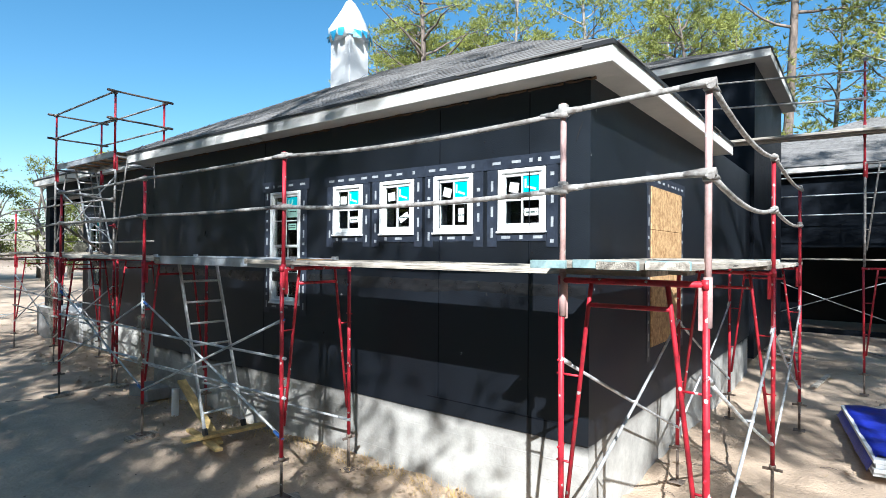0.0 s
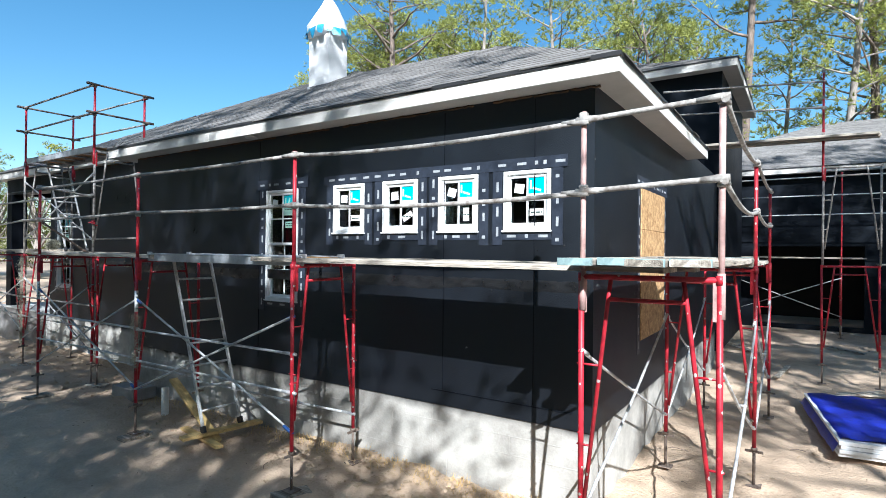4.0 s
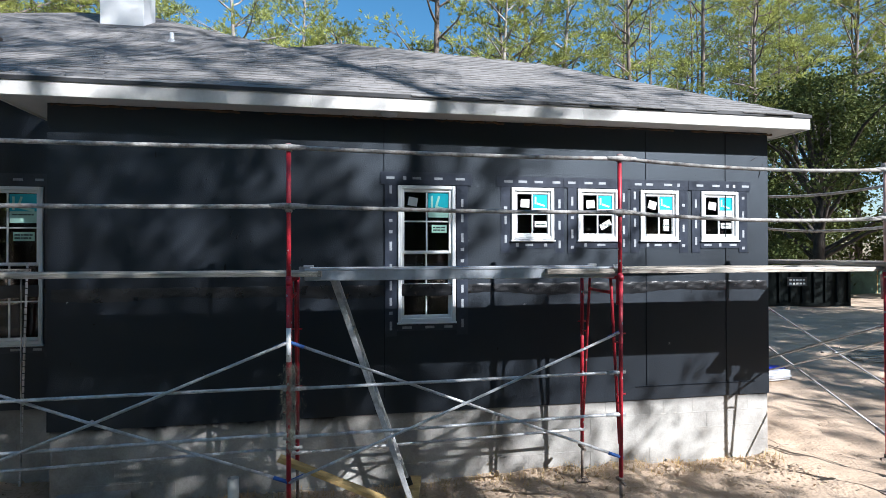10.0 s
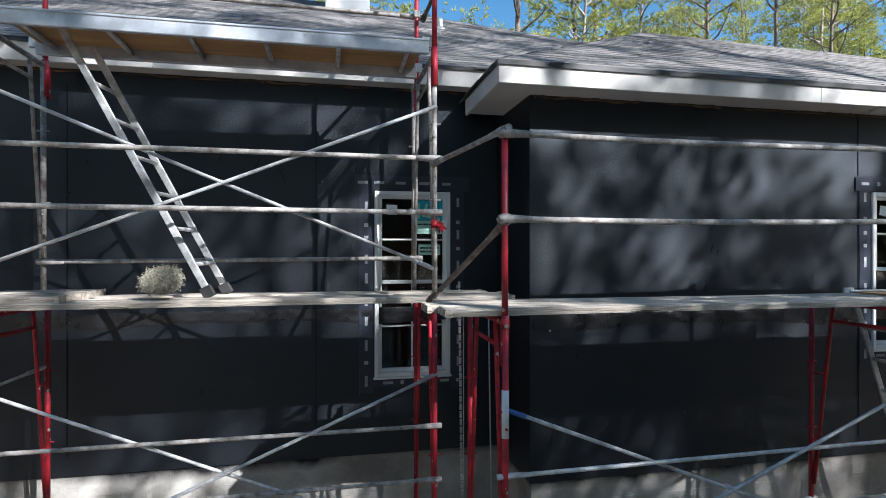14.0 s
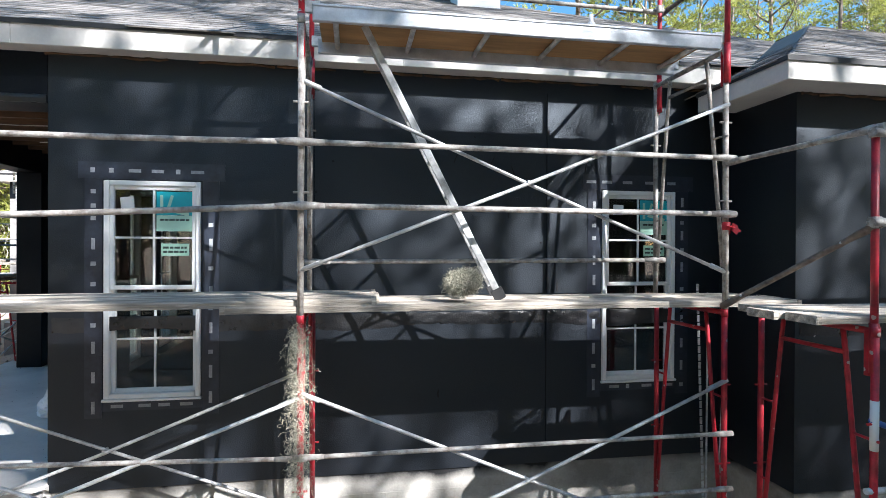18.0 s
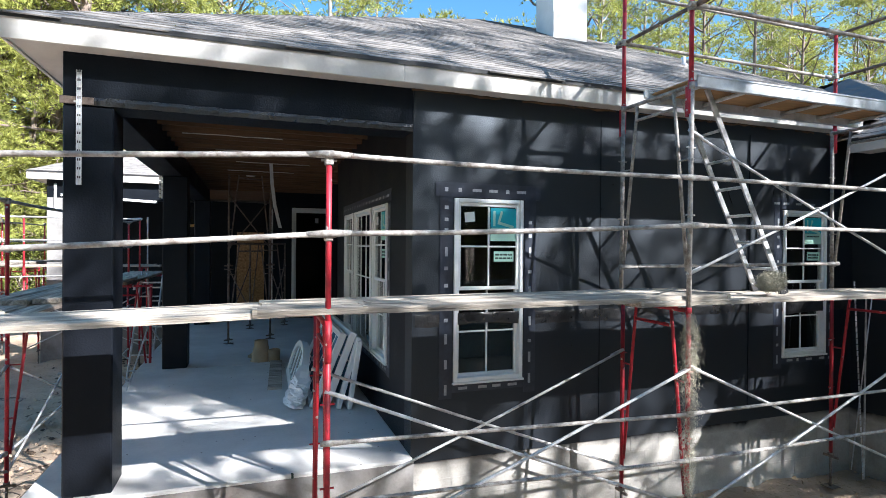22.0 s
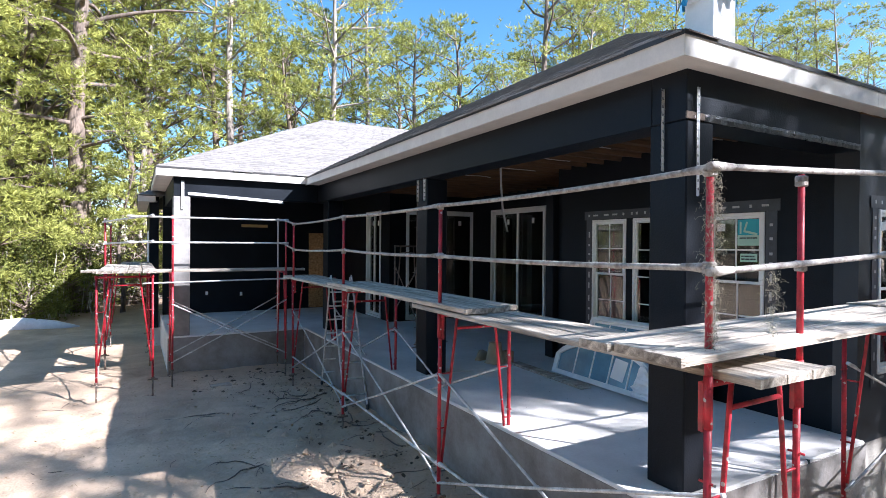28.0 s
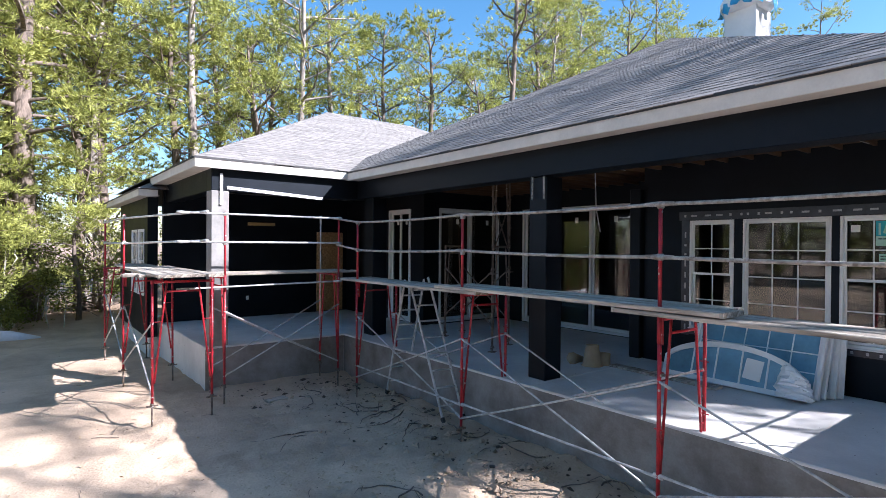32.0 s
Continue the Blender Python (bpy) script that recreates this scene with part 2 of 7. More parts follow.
BLUEW = material("blue_plastic_sheet", (0.06, 0.36, 0.6), 0.35, vary=0.2, scale=4, fine=25, bump=0.3, dist=0.01)
TARP = material("blue_tarp", (0.02, 0.035, 0.42), 0.45, vary=0.2, scale=3, fine=22, bump=0.35, dist=0.02)
FOAM = material("foam_board", (0.7, 0.71, 0.72), 0.85, vary=0.08, scale=5, fine=60, bump=0.2)
BEAD = material("galvanised_bead", (0.75, 0.76, 0.77), 0.4, metal=0.3, vary=0.1, scale=20, fine=120, bump=0.2, coords="World")
BARK = material("pine_bark", (0.2, 0.155, 0.125), 0.95, vary=0.35, scale=5, fine=22, bump=0.8, dist=0.03, stretch=(1, 1, 0.3), dark=(0.07, 0.055, 0.045))
OAKBARK = material("oak_bark", (0.085, 0.07, 0.058), 0.95, vary=0.3, scale=5, fine=22, bump=0.8, dist=0.03, stretch=(1, 1, 0.3))
PALEBARK = material("pale_bark", (0.34, 0.3, 0.26), 0.95, vary=0.3, scale=5, fine=22, bump=0.7, dist=0.03, stretch=(1, 1, 0.3), dark=(0.12, 0.1, 0.085))
MOSS = material("spanish_moss", (0.42, 0.4, 0.31), 0.95, vary=0.25, scale=8, fine=60, bump=0.0, island=0.35)
# dark paint taken almost to black, with tree shade put into it
DARKGREEN = material("shaded_dumpster_paint", (0.007, 0.01, 0.009), 0.7, vary=0.3, scale=3, fine=30, bump=0.2, spec=0.1)
FENCEG = material("green_fence_cloth", (0.07, 0.13, 0.09), 0.8, vary=0.2, scale=2, fine=60, bump=0.2)
CARD = material("cardboard", (0.45, 0.34, 0.22), 0.85, vary=0.1, scale=4, fine=50, bump=0.1)
PVC = material("white_pipe", (0.78, 0.78, 0.76), 0.4, vary=0.06, bump=0.05)
# near black: the gloom of the unlit rooms is put into this colour
ROOM = material("room_darkness", (0.022, 0.02, 0.018), 0.9, vary=0.1, bump=0.1)
FOOT = material("stained_slab_edge", (0.27, 0.262, 0.255), 0.92, vary=0.2, scale=1.6, fine=40, bump=0.35, dist=0.012, coords="World", dark=(0.16, 0.14, 0.125))
CLAY = material("block_masonry", (0.3, 0.29, 0.28), 0.92, vary=0.15, scale=3, fine=60, bump=0.4, coords="World")


def leaf_material(name, colour, dark, trans=0.25):
    m = material(name, colour, 0.6, vary=0.25, scale=0.6, fine=6, bump=0.0, dark=dark, island=0.35, coords="World", spec=0.14)
    n, l = m.node_tree.nodes, m.node_tree.links
    b = n["Principled BSDF"]
    t = n.new("ShaderNodeBsdfTranslucent")
    l.new(b.inputs["Base Color"].links[0].from_socket, t.inputs[0])
    mx = n.new("ShaderNodeMixShader")
    mx.inputs[0].default_value = trans
    l.new(b.outputs[0], mx.inputs[1])
    l.new(t.outputs[0], mx.inputs[2])
    l.new(mx.outputs[0], n["Material Output"].inputs[0])
    return m


NEEDLE = leaf_material("pine_needles", (0.43, 0.44, 0.125), (0.17, 0.195, 0.055), 0.38)
OAKLEAF = leaf_material("oak_leaves", (0.13, 0.15, 0.045), (0.06, 0.08, 0.025), 0.2)
BUSHLEAF = leaf_material("shrub_leaves", (0.2, 0.215, 0.05), (0.05, 0.066, 0.018), 0.3)


def sand_material():
    m = material("sandy_ground", (0.56, 0.42, 0.3), 0.95, vary=0.17, scale=0.55, fine=26, bump=0.8, dist=0.025, specks=((0.13, 0.09, 0.06), 5.0, 0.05), coords="World", dark=(0.34, 0.255, 0.18))
    n, l = m.node_tree.nodes, m.node_tree.links
    b = n["Principled BSDF"]
    old = b.inputs["Base Color"].links[0].from_socket
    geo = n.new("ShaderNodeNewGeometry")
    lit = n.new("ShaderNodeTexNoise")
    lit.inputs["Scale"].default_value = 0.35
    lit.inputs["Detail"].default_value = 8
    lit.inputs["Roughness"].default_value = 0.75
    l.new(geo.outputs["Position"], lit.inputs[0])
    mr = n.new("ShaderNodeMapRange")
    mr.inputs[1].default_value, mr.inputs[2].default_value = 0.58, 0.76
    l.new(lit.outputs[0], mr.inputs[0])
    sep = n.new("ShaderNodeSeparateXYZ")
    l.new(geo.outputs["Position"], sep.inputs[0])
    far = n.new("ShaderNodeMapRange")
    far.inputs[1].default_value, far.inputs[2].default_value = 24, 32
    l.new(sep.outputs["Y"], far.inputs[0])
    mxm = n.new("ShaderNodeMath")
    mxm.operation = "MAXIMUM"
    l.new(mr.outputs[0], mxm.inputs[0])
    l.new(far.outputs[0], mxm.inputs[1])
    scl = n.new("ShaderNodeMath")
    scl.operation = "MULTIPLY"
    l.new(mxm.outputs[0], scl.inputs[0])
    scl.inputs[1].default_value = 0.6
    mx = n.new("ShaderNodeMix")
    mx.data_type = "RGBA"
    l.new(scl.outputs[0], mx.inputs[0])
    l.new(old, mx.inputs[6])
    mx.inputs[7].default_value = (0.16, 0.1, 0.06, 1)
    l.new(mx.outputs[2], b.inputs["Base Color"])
    return m


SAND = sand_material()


# ---------------- mesh helpers ----------------
class Mesh:
    """Collects vertices and faces of one part."""

    def __init__(self):
        self.v, self.f, self.s = [], [], []

    def face(self, pts, smooth=False):
        i = len(self.v)
        self.v += [tuple(p) for p in pts]
        self.f.append(tuple(range(i, i + len(pts))))
        self.s.append(smooth)

    def box(self, x0, x1, y0, y1, z0, z1, m=None):
        c = [(x, y, z) for z in (z0, z1) for y in (y0, y1) for x in (x0, x1)]
        if m is not None:
            c = [tuple(m @ Vector(p)) for p in c]
        i = len(self.v)
        self.v += c
        for q in ((0, 2, 3, 1), (4, 5, 7, 6), (0, 1, 5, 4), (2, 6, 7, 3), (0, 4, 6, 2), (1, 3, 7, 5)):
            self.f.append(tuple(i + k for k in q))
            self.s.append(False)
        return self

    def bbox(self, x0, x1, y0, y1, z0, z1, b=0.006, m=None):
        """A box with its edges cut back by b."""
        pts = []
        for sx, x in ((-1, x0), (1, x1)):
            for sy, y in ((-1, y0), (1, y1)):
                for sz, z in ((-1, z0), (1, z1)):
                    pts.append(((x, y - sy * b, z - sz * b), (x - sx * b, y, z - sz * b), (x - sx * b, y - sy * b, z)))
        bm = bmesh.new()
        for t in pts:
            for p in t:
                bm.verts.new(p if m is None else m @ Vector(p))
        bmesh.ops.convex_hull(bm, input=bm.verts)
        bmesh.ops.dissolve_limit(bm, angle_limit=0.01, verts=bm.verts, edges=bm.edges)
        i = len(self.v)
        bm.verts.index_update()
        self.v += [tuple(q.co) for q in bm.verts]
        for fc in bm.faces:
            self.f.append(tuple(i + q.index for q in fc.verts))
            self.s.append(False)
        bm.free()
        return self

    def tube(self, pts, r, n=8, caps=True):
        """A round bar through pts; r is one radius or one for each point."""
        pts = [Vector(p) for p in pts]
        rs = r if isinstance(r, (list, tuple)) else [r] * len(pts)
        i = len(self.v)
        a = (pts[-1] - pts[0]).normalized()
        u = a.orthogonal().normalized()
        for k, p in enumerate(pts):
            d = (pts[min(k + 1, len(pts) - 1)] - pts[max(k - 1, 0)]).normalized()
            u = (u - d * u.dot(d)).normalized()
            w = d.cross(u)
            for j in range(n):
                t = 2 * math.pi * j / n
                self.v.append(tuple(p + (u * math.cos(t) + w * math.sin(t)) * rs[k]))
        for k in range(len(pts) - 1):
            for j in range(n):
                a0, a1 = i + k * n + j, i + k * n + (j + 1) % n
                self.f.append((a0, a1, a1 + n, a0 + n))
                self.s.append(True)
        if caps:
            self.f.append(tuple(i + j for j in reversed(range(n))))
            self.f.append(tuple(i + (len(pts) - 1) * n + j for j in range(n)))
            self.s += [False, False]
        return self

    def mesh(self, name, mat):
        me = bpy.data.meshes.new(name)
        me.from_pydata(self.v, [], self.f)
        me.polygons.foreach_set("use_smooth", self.s)
        if mat:
            me.materials.append(mat)
        me.update()
        return me


def part(name, m, mat, parent=None, label=""):
    ob = new(name, m.mesh(name, mat))
    if parent is not None:
        ob.parent = parent
    if label:
        ob["label"] = label
    return ob


def thing(name, label, category, group="", kind="", at=None):
    ob = new(name)
    if at is not None:
        ob.matrix_basis = at
    ob.empty_display_size = 0.1
    return tagged(ob, label, category, group, kind)


def solid(name, m, mat, label, category="", group="", kind="structure"):
    return tagged(part(name, m, mat), label, category or name.split("_")[0], group, kind)


def rnd(a, b):
    return random.uniform(a, b)


def wall(name, axis, a0, a1, c0, c1, z0, z1, holes, mat, label):
    """A wall along axis x or y from a0 to a1, c0 to c1 thick, with holes (a0, a1, z0, z1) that go right through it."""
    A = sorted({a0, a1, *[h[0] for h in holes], *[h[1] for h in holes]})
    Z = sorted({z0, z1, *[h[2] for h in holes], *[h[3] for h in holes]})
    full = {}
    for i in range(len(A) - 1):
        for k in range(len(Z) - 1):
            am, zm = (A[i] + A[i + 1]) / 2, (Z[k] + Z[k + 1]) / 2
            full[i, k] = not any(h[0] < am < h[1] and h[2] < zm < h[3] for h in holes)
    m = Mesh()
    P = (lambda a, c, z: (a, c, z)) if axis == "x" else (lambda a, c, z: (c, a, z))
    for (i, k), there in full.items():
        if not there:
            continue
        p, q, r, s = A[i], A[i + 1], Z[k], Z[k + 1]
        m.face([P(p, c0, r), P(q, c0, r), P(q, c0, s), P(p, c0, s)])
        m.face([P(p, c1, r), P(p, c1, s), P(q, c1, s), P(q, c1, r)])
        if not full.get((i - 1, k)):
            m.face([P(p, c0, r), P(p, c0, s), P(p, c1, s), P(p, c1, r)])
        if not full.get((i + 1, k)):
            m.face([P(q, c0, r), P(q, c1, r), P(q, c1, s), P(q, c0, s)])
        if not full.get((i, k - 1)):
            m.face([P(p, c0, r), P(p, c1, r), P(q, c1, r), P(q, c0, r)])
        if not full.get((i, k + 1)):
            m.face([P(p, c0, s), P(q, c0, s), P(q, c1, s), P(p, c1, s)])
    return solid(name, m, mat, label)

# ---------------- ground ----------------
def ground_height(x, y):
    z = 0.035 * np.sin(0.55 * x + 0.4 * y + 1.0) + 0.03 * np.sin(0.9 * y - 0.5 * x) + 0.018 * np.sin(2.1 * x + 1.3 * y) + 0.015 * np.sin(1.7 * y - 2.6 * x + 2)
    for k in range(14):
        a, b, c, d = GW[k]
        z = z + d * np.sin(a * x + b * y + c) * np.sin(b * 0.7 * x - a * 0.9 * y + c * 2)
    return z


GW = [(rnd(-9, 9), rnd(-9, 9), rnd(0, 6), rnd(0.004, 0.011)) for _ in range(14)]


def ground():
    gx = np.concatenate([np.array([-900, -400, -200, -120, -80, -60, -48, -40, -36]), np.arange(-33, -26, 0.25), np.arange(-26, 3, 0.11), np.arange(3, 16, 0.25), np.array([17, 19, 22, 26, 32, 40, 55, 80, 140, 260, 500, 900])])
    gy = np.concatenate([np.array([-900, -400, -200, -100, -60, -40, -30, -24, -20]), np.arange(-17, -3, 0.3), np.arange(-3, 17, 0.11), np.arange(17, 27, 0.3), np.array([28, 30, 33, 37, 42, 50, 65, 90, 140, 260, 500, 900])])
    X, Y = np.meshgrid(gx, gy)
    near = np.clip(1 - np.maximum(np.abs(X + 9) - 24, 0) / 15, 0, 1) * np.clip(1 - np.maximum(np.abs(Y - 5) - 22, 0) / 15, 0, 1)
    Zg = ground_height(X, Y) * near
    lumps = noise_field(X, Y)
    Zg = Zg + lumps * near
    verts = np.stack([X.ravel(), Y.ravel(), Zg.ravel()], 1)
    nx = len(gx)
    idx = (np.arange(len(gy) - 1)[:, None] * nx + np.arange(nx - 1)[None, :]).ravel()
    faces = np.stack([idx, idx + 1, idx + 1 + nx, idx + nx], 1)
    me = bpy.data.meshes.new("ground")
    me.from_pydata(verts.tolist(), [], faces.tolist())
    me.polygons.foreach_set("use_smooth", [True] * len(me.polygons))
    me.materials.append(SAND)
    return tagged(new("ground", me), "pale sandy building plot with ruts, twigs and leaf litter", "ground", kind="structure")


def noise_field(X, Y):
    """Trampled, scuffed sand: short random dips and mounds."""
    rng = np.random.default_rng(5)
    Z = np.zeros_like(X)
    xs, ys = X[0], Y[:, 0]

    def dent(cx, cy, sx, sy, turn, h):
        r = 2.6 * max(sx, sy)
        i0, i1 = np.searchsorted(xs, (cx - r, cx + r))
        j0, j1 = np.searchsorted(ys, (cy - r, cy + r))
        dx, dy = X[j0:j1, i0:i1] - cx, Y[j0:j1, i0:i1] - cy
        u, v = dx * math.cos(turn) + dy * math.sin(turn), dy * math.cos(turn) - dx * math.sin(turn)
        Z[j0:j1, i0:i1] += h * np.exp(-(u / sx) ** 2 - (v / sy) ** 2)
    for _ in range(900):
        s = rng.uniform(0.15, 0.5)
        dent(rng.uniform(-31, 14), rng.uniform(-12, 25), s, s, 0, rng.uniform(-0.03, 0.028))
    for _ in range(5200):                      # footprints and kicked-up sand
        s = rng.uniform(0.09, 0.17)
        dent(rng.uniform(-26, 3), rng.uniform(-3, 17), s * rng.uniform(1, 2), s, rng.uniform(0, 3.1), rng.uniform(-0.03, 0.022))
    for k in range(34):                        # short ruts beside the slab
        x, y, a = rng.uniform(-24, -20.6), rng.uniform(3, 15), rng.normal(1.4, 0.3)
        dent(x, y, rng.uniform(0.6, 1.6), rng.uniform(0.1, 0.16), a, rng.uniform(-0.035, 0.03))
    return Z


ground()


def gz(x, y):
    return float(ground_height(np.float64(x), np.float64(y)))


# ---------------- house shell ----------------
FLOOR = 0.90
# front projection (right-hand room)
W1 = (-6.89, -6.21, 1.87, 3.46)
SMALL = [(-5.52, -4.98), (-4.67, -4.13), (-3.83, -3.30), (-2.98, -2.44)]
wall("wall_1", "x", -10.54, -1.99, 4.82, 5.07, 0.82, 4.42, [W1] + [(a, b, 2.83, 3.46) for a, b in SMALL], BLACK, "house wall with rough black waterproof coating")
wall("wall_2", "y", 5.07, 13.9, -2.24, -1.99, 0.82, 4.42, [(6.65, 8.0, 1.5, 3.42)], BLACK, "side wall of the house in black coating")
wall("wall_3", "y", 5.07, 6.05, -10.54, -10.29, 0.82, 4.6, [], BLACK, "short return wall in black coating")
W2, W3 = (-11.825, -11.045, 1.595, 3.475), (-16.345, -15.565, 1.595, 3.465)
wall("wall_4", "x", -16.78, -10.54, 5.80, 6.05, 0.82, 4.66, [W2, W3], BLACK, "recessed house wall in black coating")
# porch
WP = [(9.10, 9.85, 1.6, 3.475), (7.725, 8.955, 1.6, 3.475), (6.84, 7.62, 1.6, 3.475)]
wall("wall_5", "y", 6.05, 10.75, -16.78, -16.53, FLOOR, 4.5, WP, BLACK2, "porch side wall in black coating with three windows")
wall("wall_6", "x", -16.53, -15.0, 10.50, 10.75, FLOOR, 4.5, [], BLACK2, "short porch return wall in black coating")
wall("wall_7", "y", 10.75, 16.6, -15.0, -14.75, FLOOR, 4.5, [(11.0, 15.6, FLOOR + 0.02, 4.02)], BLACK2, "porch back wall with a wide opening for sliding doors")
wall("wall_8", "x", -17.7, -14.75, 16.6, 16.85, FLOOR, 4.5, [(-17.2, -14.95, FLOOR + 0.02, 4.02)], BLACK2, "porch end wall in black coating with sliding doors")
wall("wall_9", "y", 16.85, 20.9, -17.7, -17.45, FLOOR, 4.5, [(17.2, 18.3, FLOOR + 0.02, 4.0)], BLACK2, "dark wall beside the covered wing with a glazed door")
wall("wall_10", "x", -23.1, -17.45, 20.9, 21.15, FLOOR, 4.5, [(-18.75, -17.85, FLOOR + 0.02, 3.4)], BLACK2, "back wall of the covered wing in black coating")
wall("wall_11", "y", 21.15, 26, -23.45, -23.2, 0.5, 4.4, [(21.6, 22.5, 1.6, 3.4), (22.7, 23.6, 1.6, 3.4)], BLACK2, "far side wall in black coating")
# far rooms
wall("wall_12", "x", -9.0, -1.9, 13.9, 14.15, 0.3, 7.0, [], BLACK2, "tall entry block wall in black coating")
wall("wall_13", "y", 14.15, 19.0, -2.15, -1.9, 0.3, 7.0, [], BLACK2, "tall entry block side wall in black coating")
wall("wall_14", "x", -3.0, 8.25, 22.0, 22.25, 0.05, 5.45, [(-1.6, 1.4, 0.2, 2.9), (3.2, 4.3, 1.3, 3.2), (5.4, 6.5, 1.3, 3.2)], BLACK2, "garage wing wall in black coating")
wall("wall_15", "y", 22.25, 33, 8.0, 8.25, 0.05, 5.45, [], BLACK2, "garage wing side wall in black coating")
# inner closing walls and floor, stand-ins with indoor darkness in their near-black colour
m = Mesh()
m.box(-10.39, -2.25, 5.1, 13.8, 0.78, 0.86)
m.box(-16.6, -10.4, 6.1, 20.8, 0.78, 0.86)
solid("floor_1", m, ROOM, "near-black stand-in floor for the unlit rooms")
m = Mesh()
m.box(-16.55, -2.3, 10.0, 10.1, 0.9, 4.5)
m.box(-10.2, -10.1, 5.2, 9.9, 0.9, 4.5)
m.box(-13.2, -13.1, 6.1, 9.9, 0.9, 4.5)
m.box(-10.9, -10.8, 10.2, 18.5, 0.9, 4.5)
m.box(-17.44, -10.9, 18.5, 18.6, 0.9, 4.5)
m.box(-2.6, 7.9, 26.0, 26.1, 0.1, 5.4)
solid("wall_16", m, ROOM, "near-black stand-in partitions closing the view indoors")
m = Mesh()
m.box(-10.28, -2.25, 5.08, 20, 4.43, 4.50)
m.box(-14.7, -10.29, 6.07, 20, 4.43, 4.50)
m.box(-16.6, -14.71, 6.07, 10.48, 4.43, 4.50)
solid("ceiling_1", m, ROOM, "near-black stand-in ceiling of the unlit rooms")

# foundations, with block joints where the plaster is thin
def foundation(name, boxes, label):
    m = Mesh()
    for b in boxes:
        m.box(*b)
    return solid(name, m, CONC, label, "foundation")


foundation("foundation_1", [(-10.52, -2.0, 4.84, 5.05, -0.3, 0.815)], "pale plastered block foundation streaked with dirt")
foundation("foundation_2", [(-2.22, -2.01, 5.05, 13.8, -0.3, 0.815)], "pale plastered side foundation")
foundation("foundation_3", [(-16.76, -10.52, 5.82, 6.03, -0.3, 0.815), (-10.52, -10.31, 5.05, 5.82, -0.3, 0.815)], "pale plastered foundation under the recessed wall")
foundation("foundation_4", [(-2.9, 8.2, 22.03, 22.2, -0.3, 0.05)], "concrete footing of the garage wing")
m = Mesh()
m.bbox(-20.05, -16.77, 5.72, 10.6, -0.3, FLOOR, 0.015)
m.bbox(-20.05, -14.7, 10.604, 16.55, -0.3, FLOOR, 0.012)
solid("floor_2", m, SLAB, "raised concrete porch slab spotted with droppings of mortar")
m = Mesh()
m.bbox(-23.15, -17.4, 16.554, 21.2, -0.3, FLOOR, 0.015)
m.bbox(-23.4, -17.0, 21.204, 26, -0.3, 0.5, 0.01)
solid("floor_3", m, SLAB, "raised concrete slab of the covered wing")
m = Mesh()
m.box(-17.925, -17.905, 5.714, 5.75, 0.1, FLOOR + 0.002)
solid("trim_1", m, INK, "dark joint strip in the slab edge")

# columns and beams of the porch
def column(name, x0, x1, y0, y1, top, label):
    m = Mesh()
    m.bbox(x0, x1, y0, y1, FLOOR, top, 0.012)
    return solid(name, m, BLACK2, label, "column")


column("column_1", -19.72, -19.36, 5.80, 6.18, 4.10, "square porch corner column in black coating")
column("column_2", -19.66, -19.28, 10.64, 11.0, 4.10, "square porch column in black coating")
column("column_3", -19.66, -19.28, 15.9, 16.3, 4.10, "square porch column in black coating")
column("column_4", -16.9, -16.4, 10.76, 10.98, 4.10, "dark pier beside the sliding doors")
m = Mesh()
m.bbox(-23.05, -22.70, 16.58, 16.95, FLOOR, 4.1, 0.012)
solid("column_5", m, SCRATCH, "square wing column with pale scratch coat", "column")
m = Mesh()
m.bbox(-19.72, -16.78, 5.80, 6.16, 4.10, 4.62, 0.008)
solid("beam_1", m, BLACK2, "deep porch beam in glossy black coating", "beam")
m = Mesh()
m.bbox(-19.72, -19.36, 6.16, 16.55, 4.10, 4.62, 0.008)
solid("beam_2", m, BLACK2, "long porch side beam in black coating", "beam")
m = Mesh()
m.bbox(-23.05, -19.36, 16.58, 16.93, 4.10, 4.62, 0.008)
m.bbox(-23.05, -22.72, 16.93, 21.0, 4.10, 4.62, 0.008)
solid("beam_3", m, BLACK2, "wing header beam in black coating", "beam")
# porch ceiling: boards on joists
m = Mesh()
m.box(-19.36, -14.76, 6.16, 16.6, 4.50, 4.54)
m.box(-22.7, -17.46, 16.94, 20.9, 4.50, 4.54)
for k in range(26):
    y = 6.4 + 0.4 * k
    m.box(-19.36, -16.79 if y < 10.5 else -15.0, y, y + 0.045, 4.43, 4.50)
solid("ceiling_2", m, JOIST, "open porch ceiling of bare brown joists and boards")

# ---------------- roofs ----------------
roofs = []


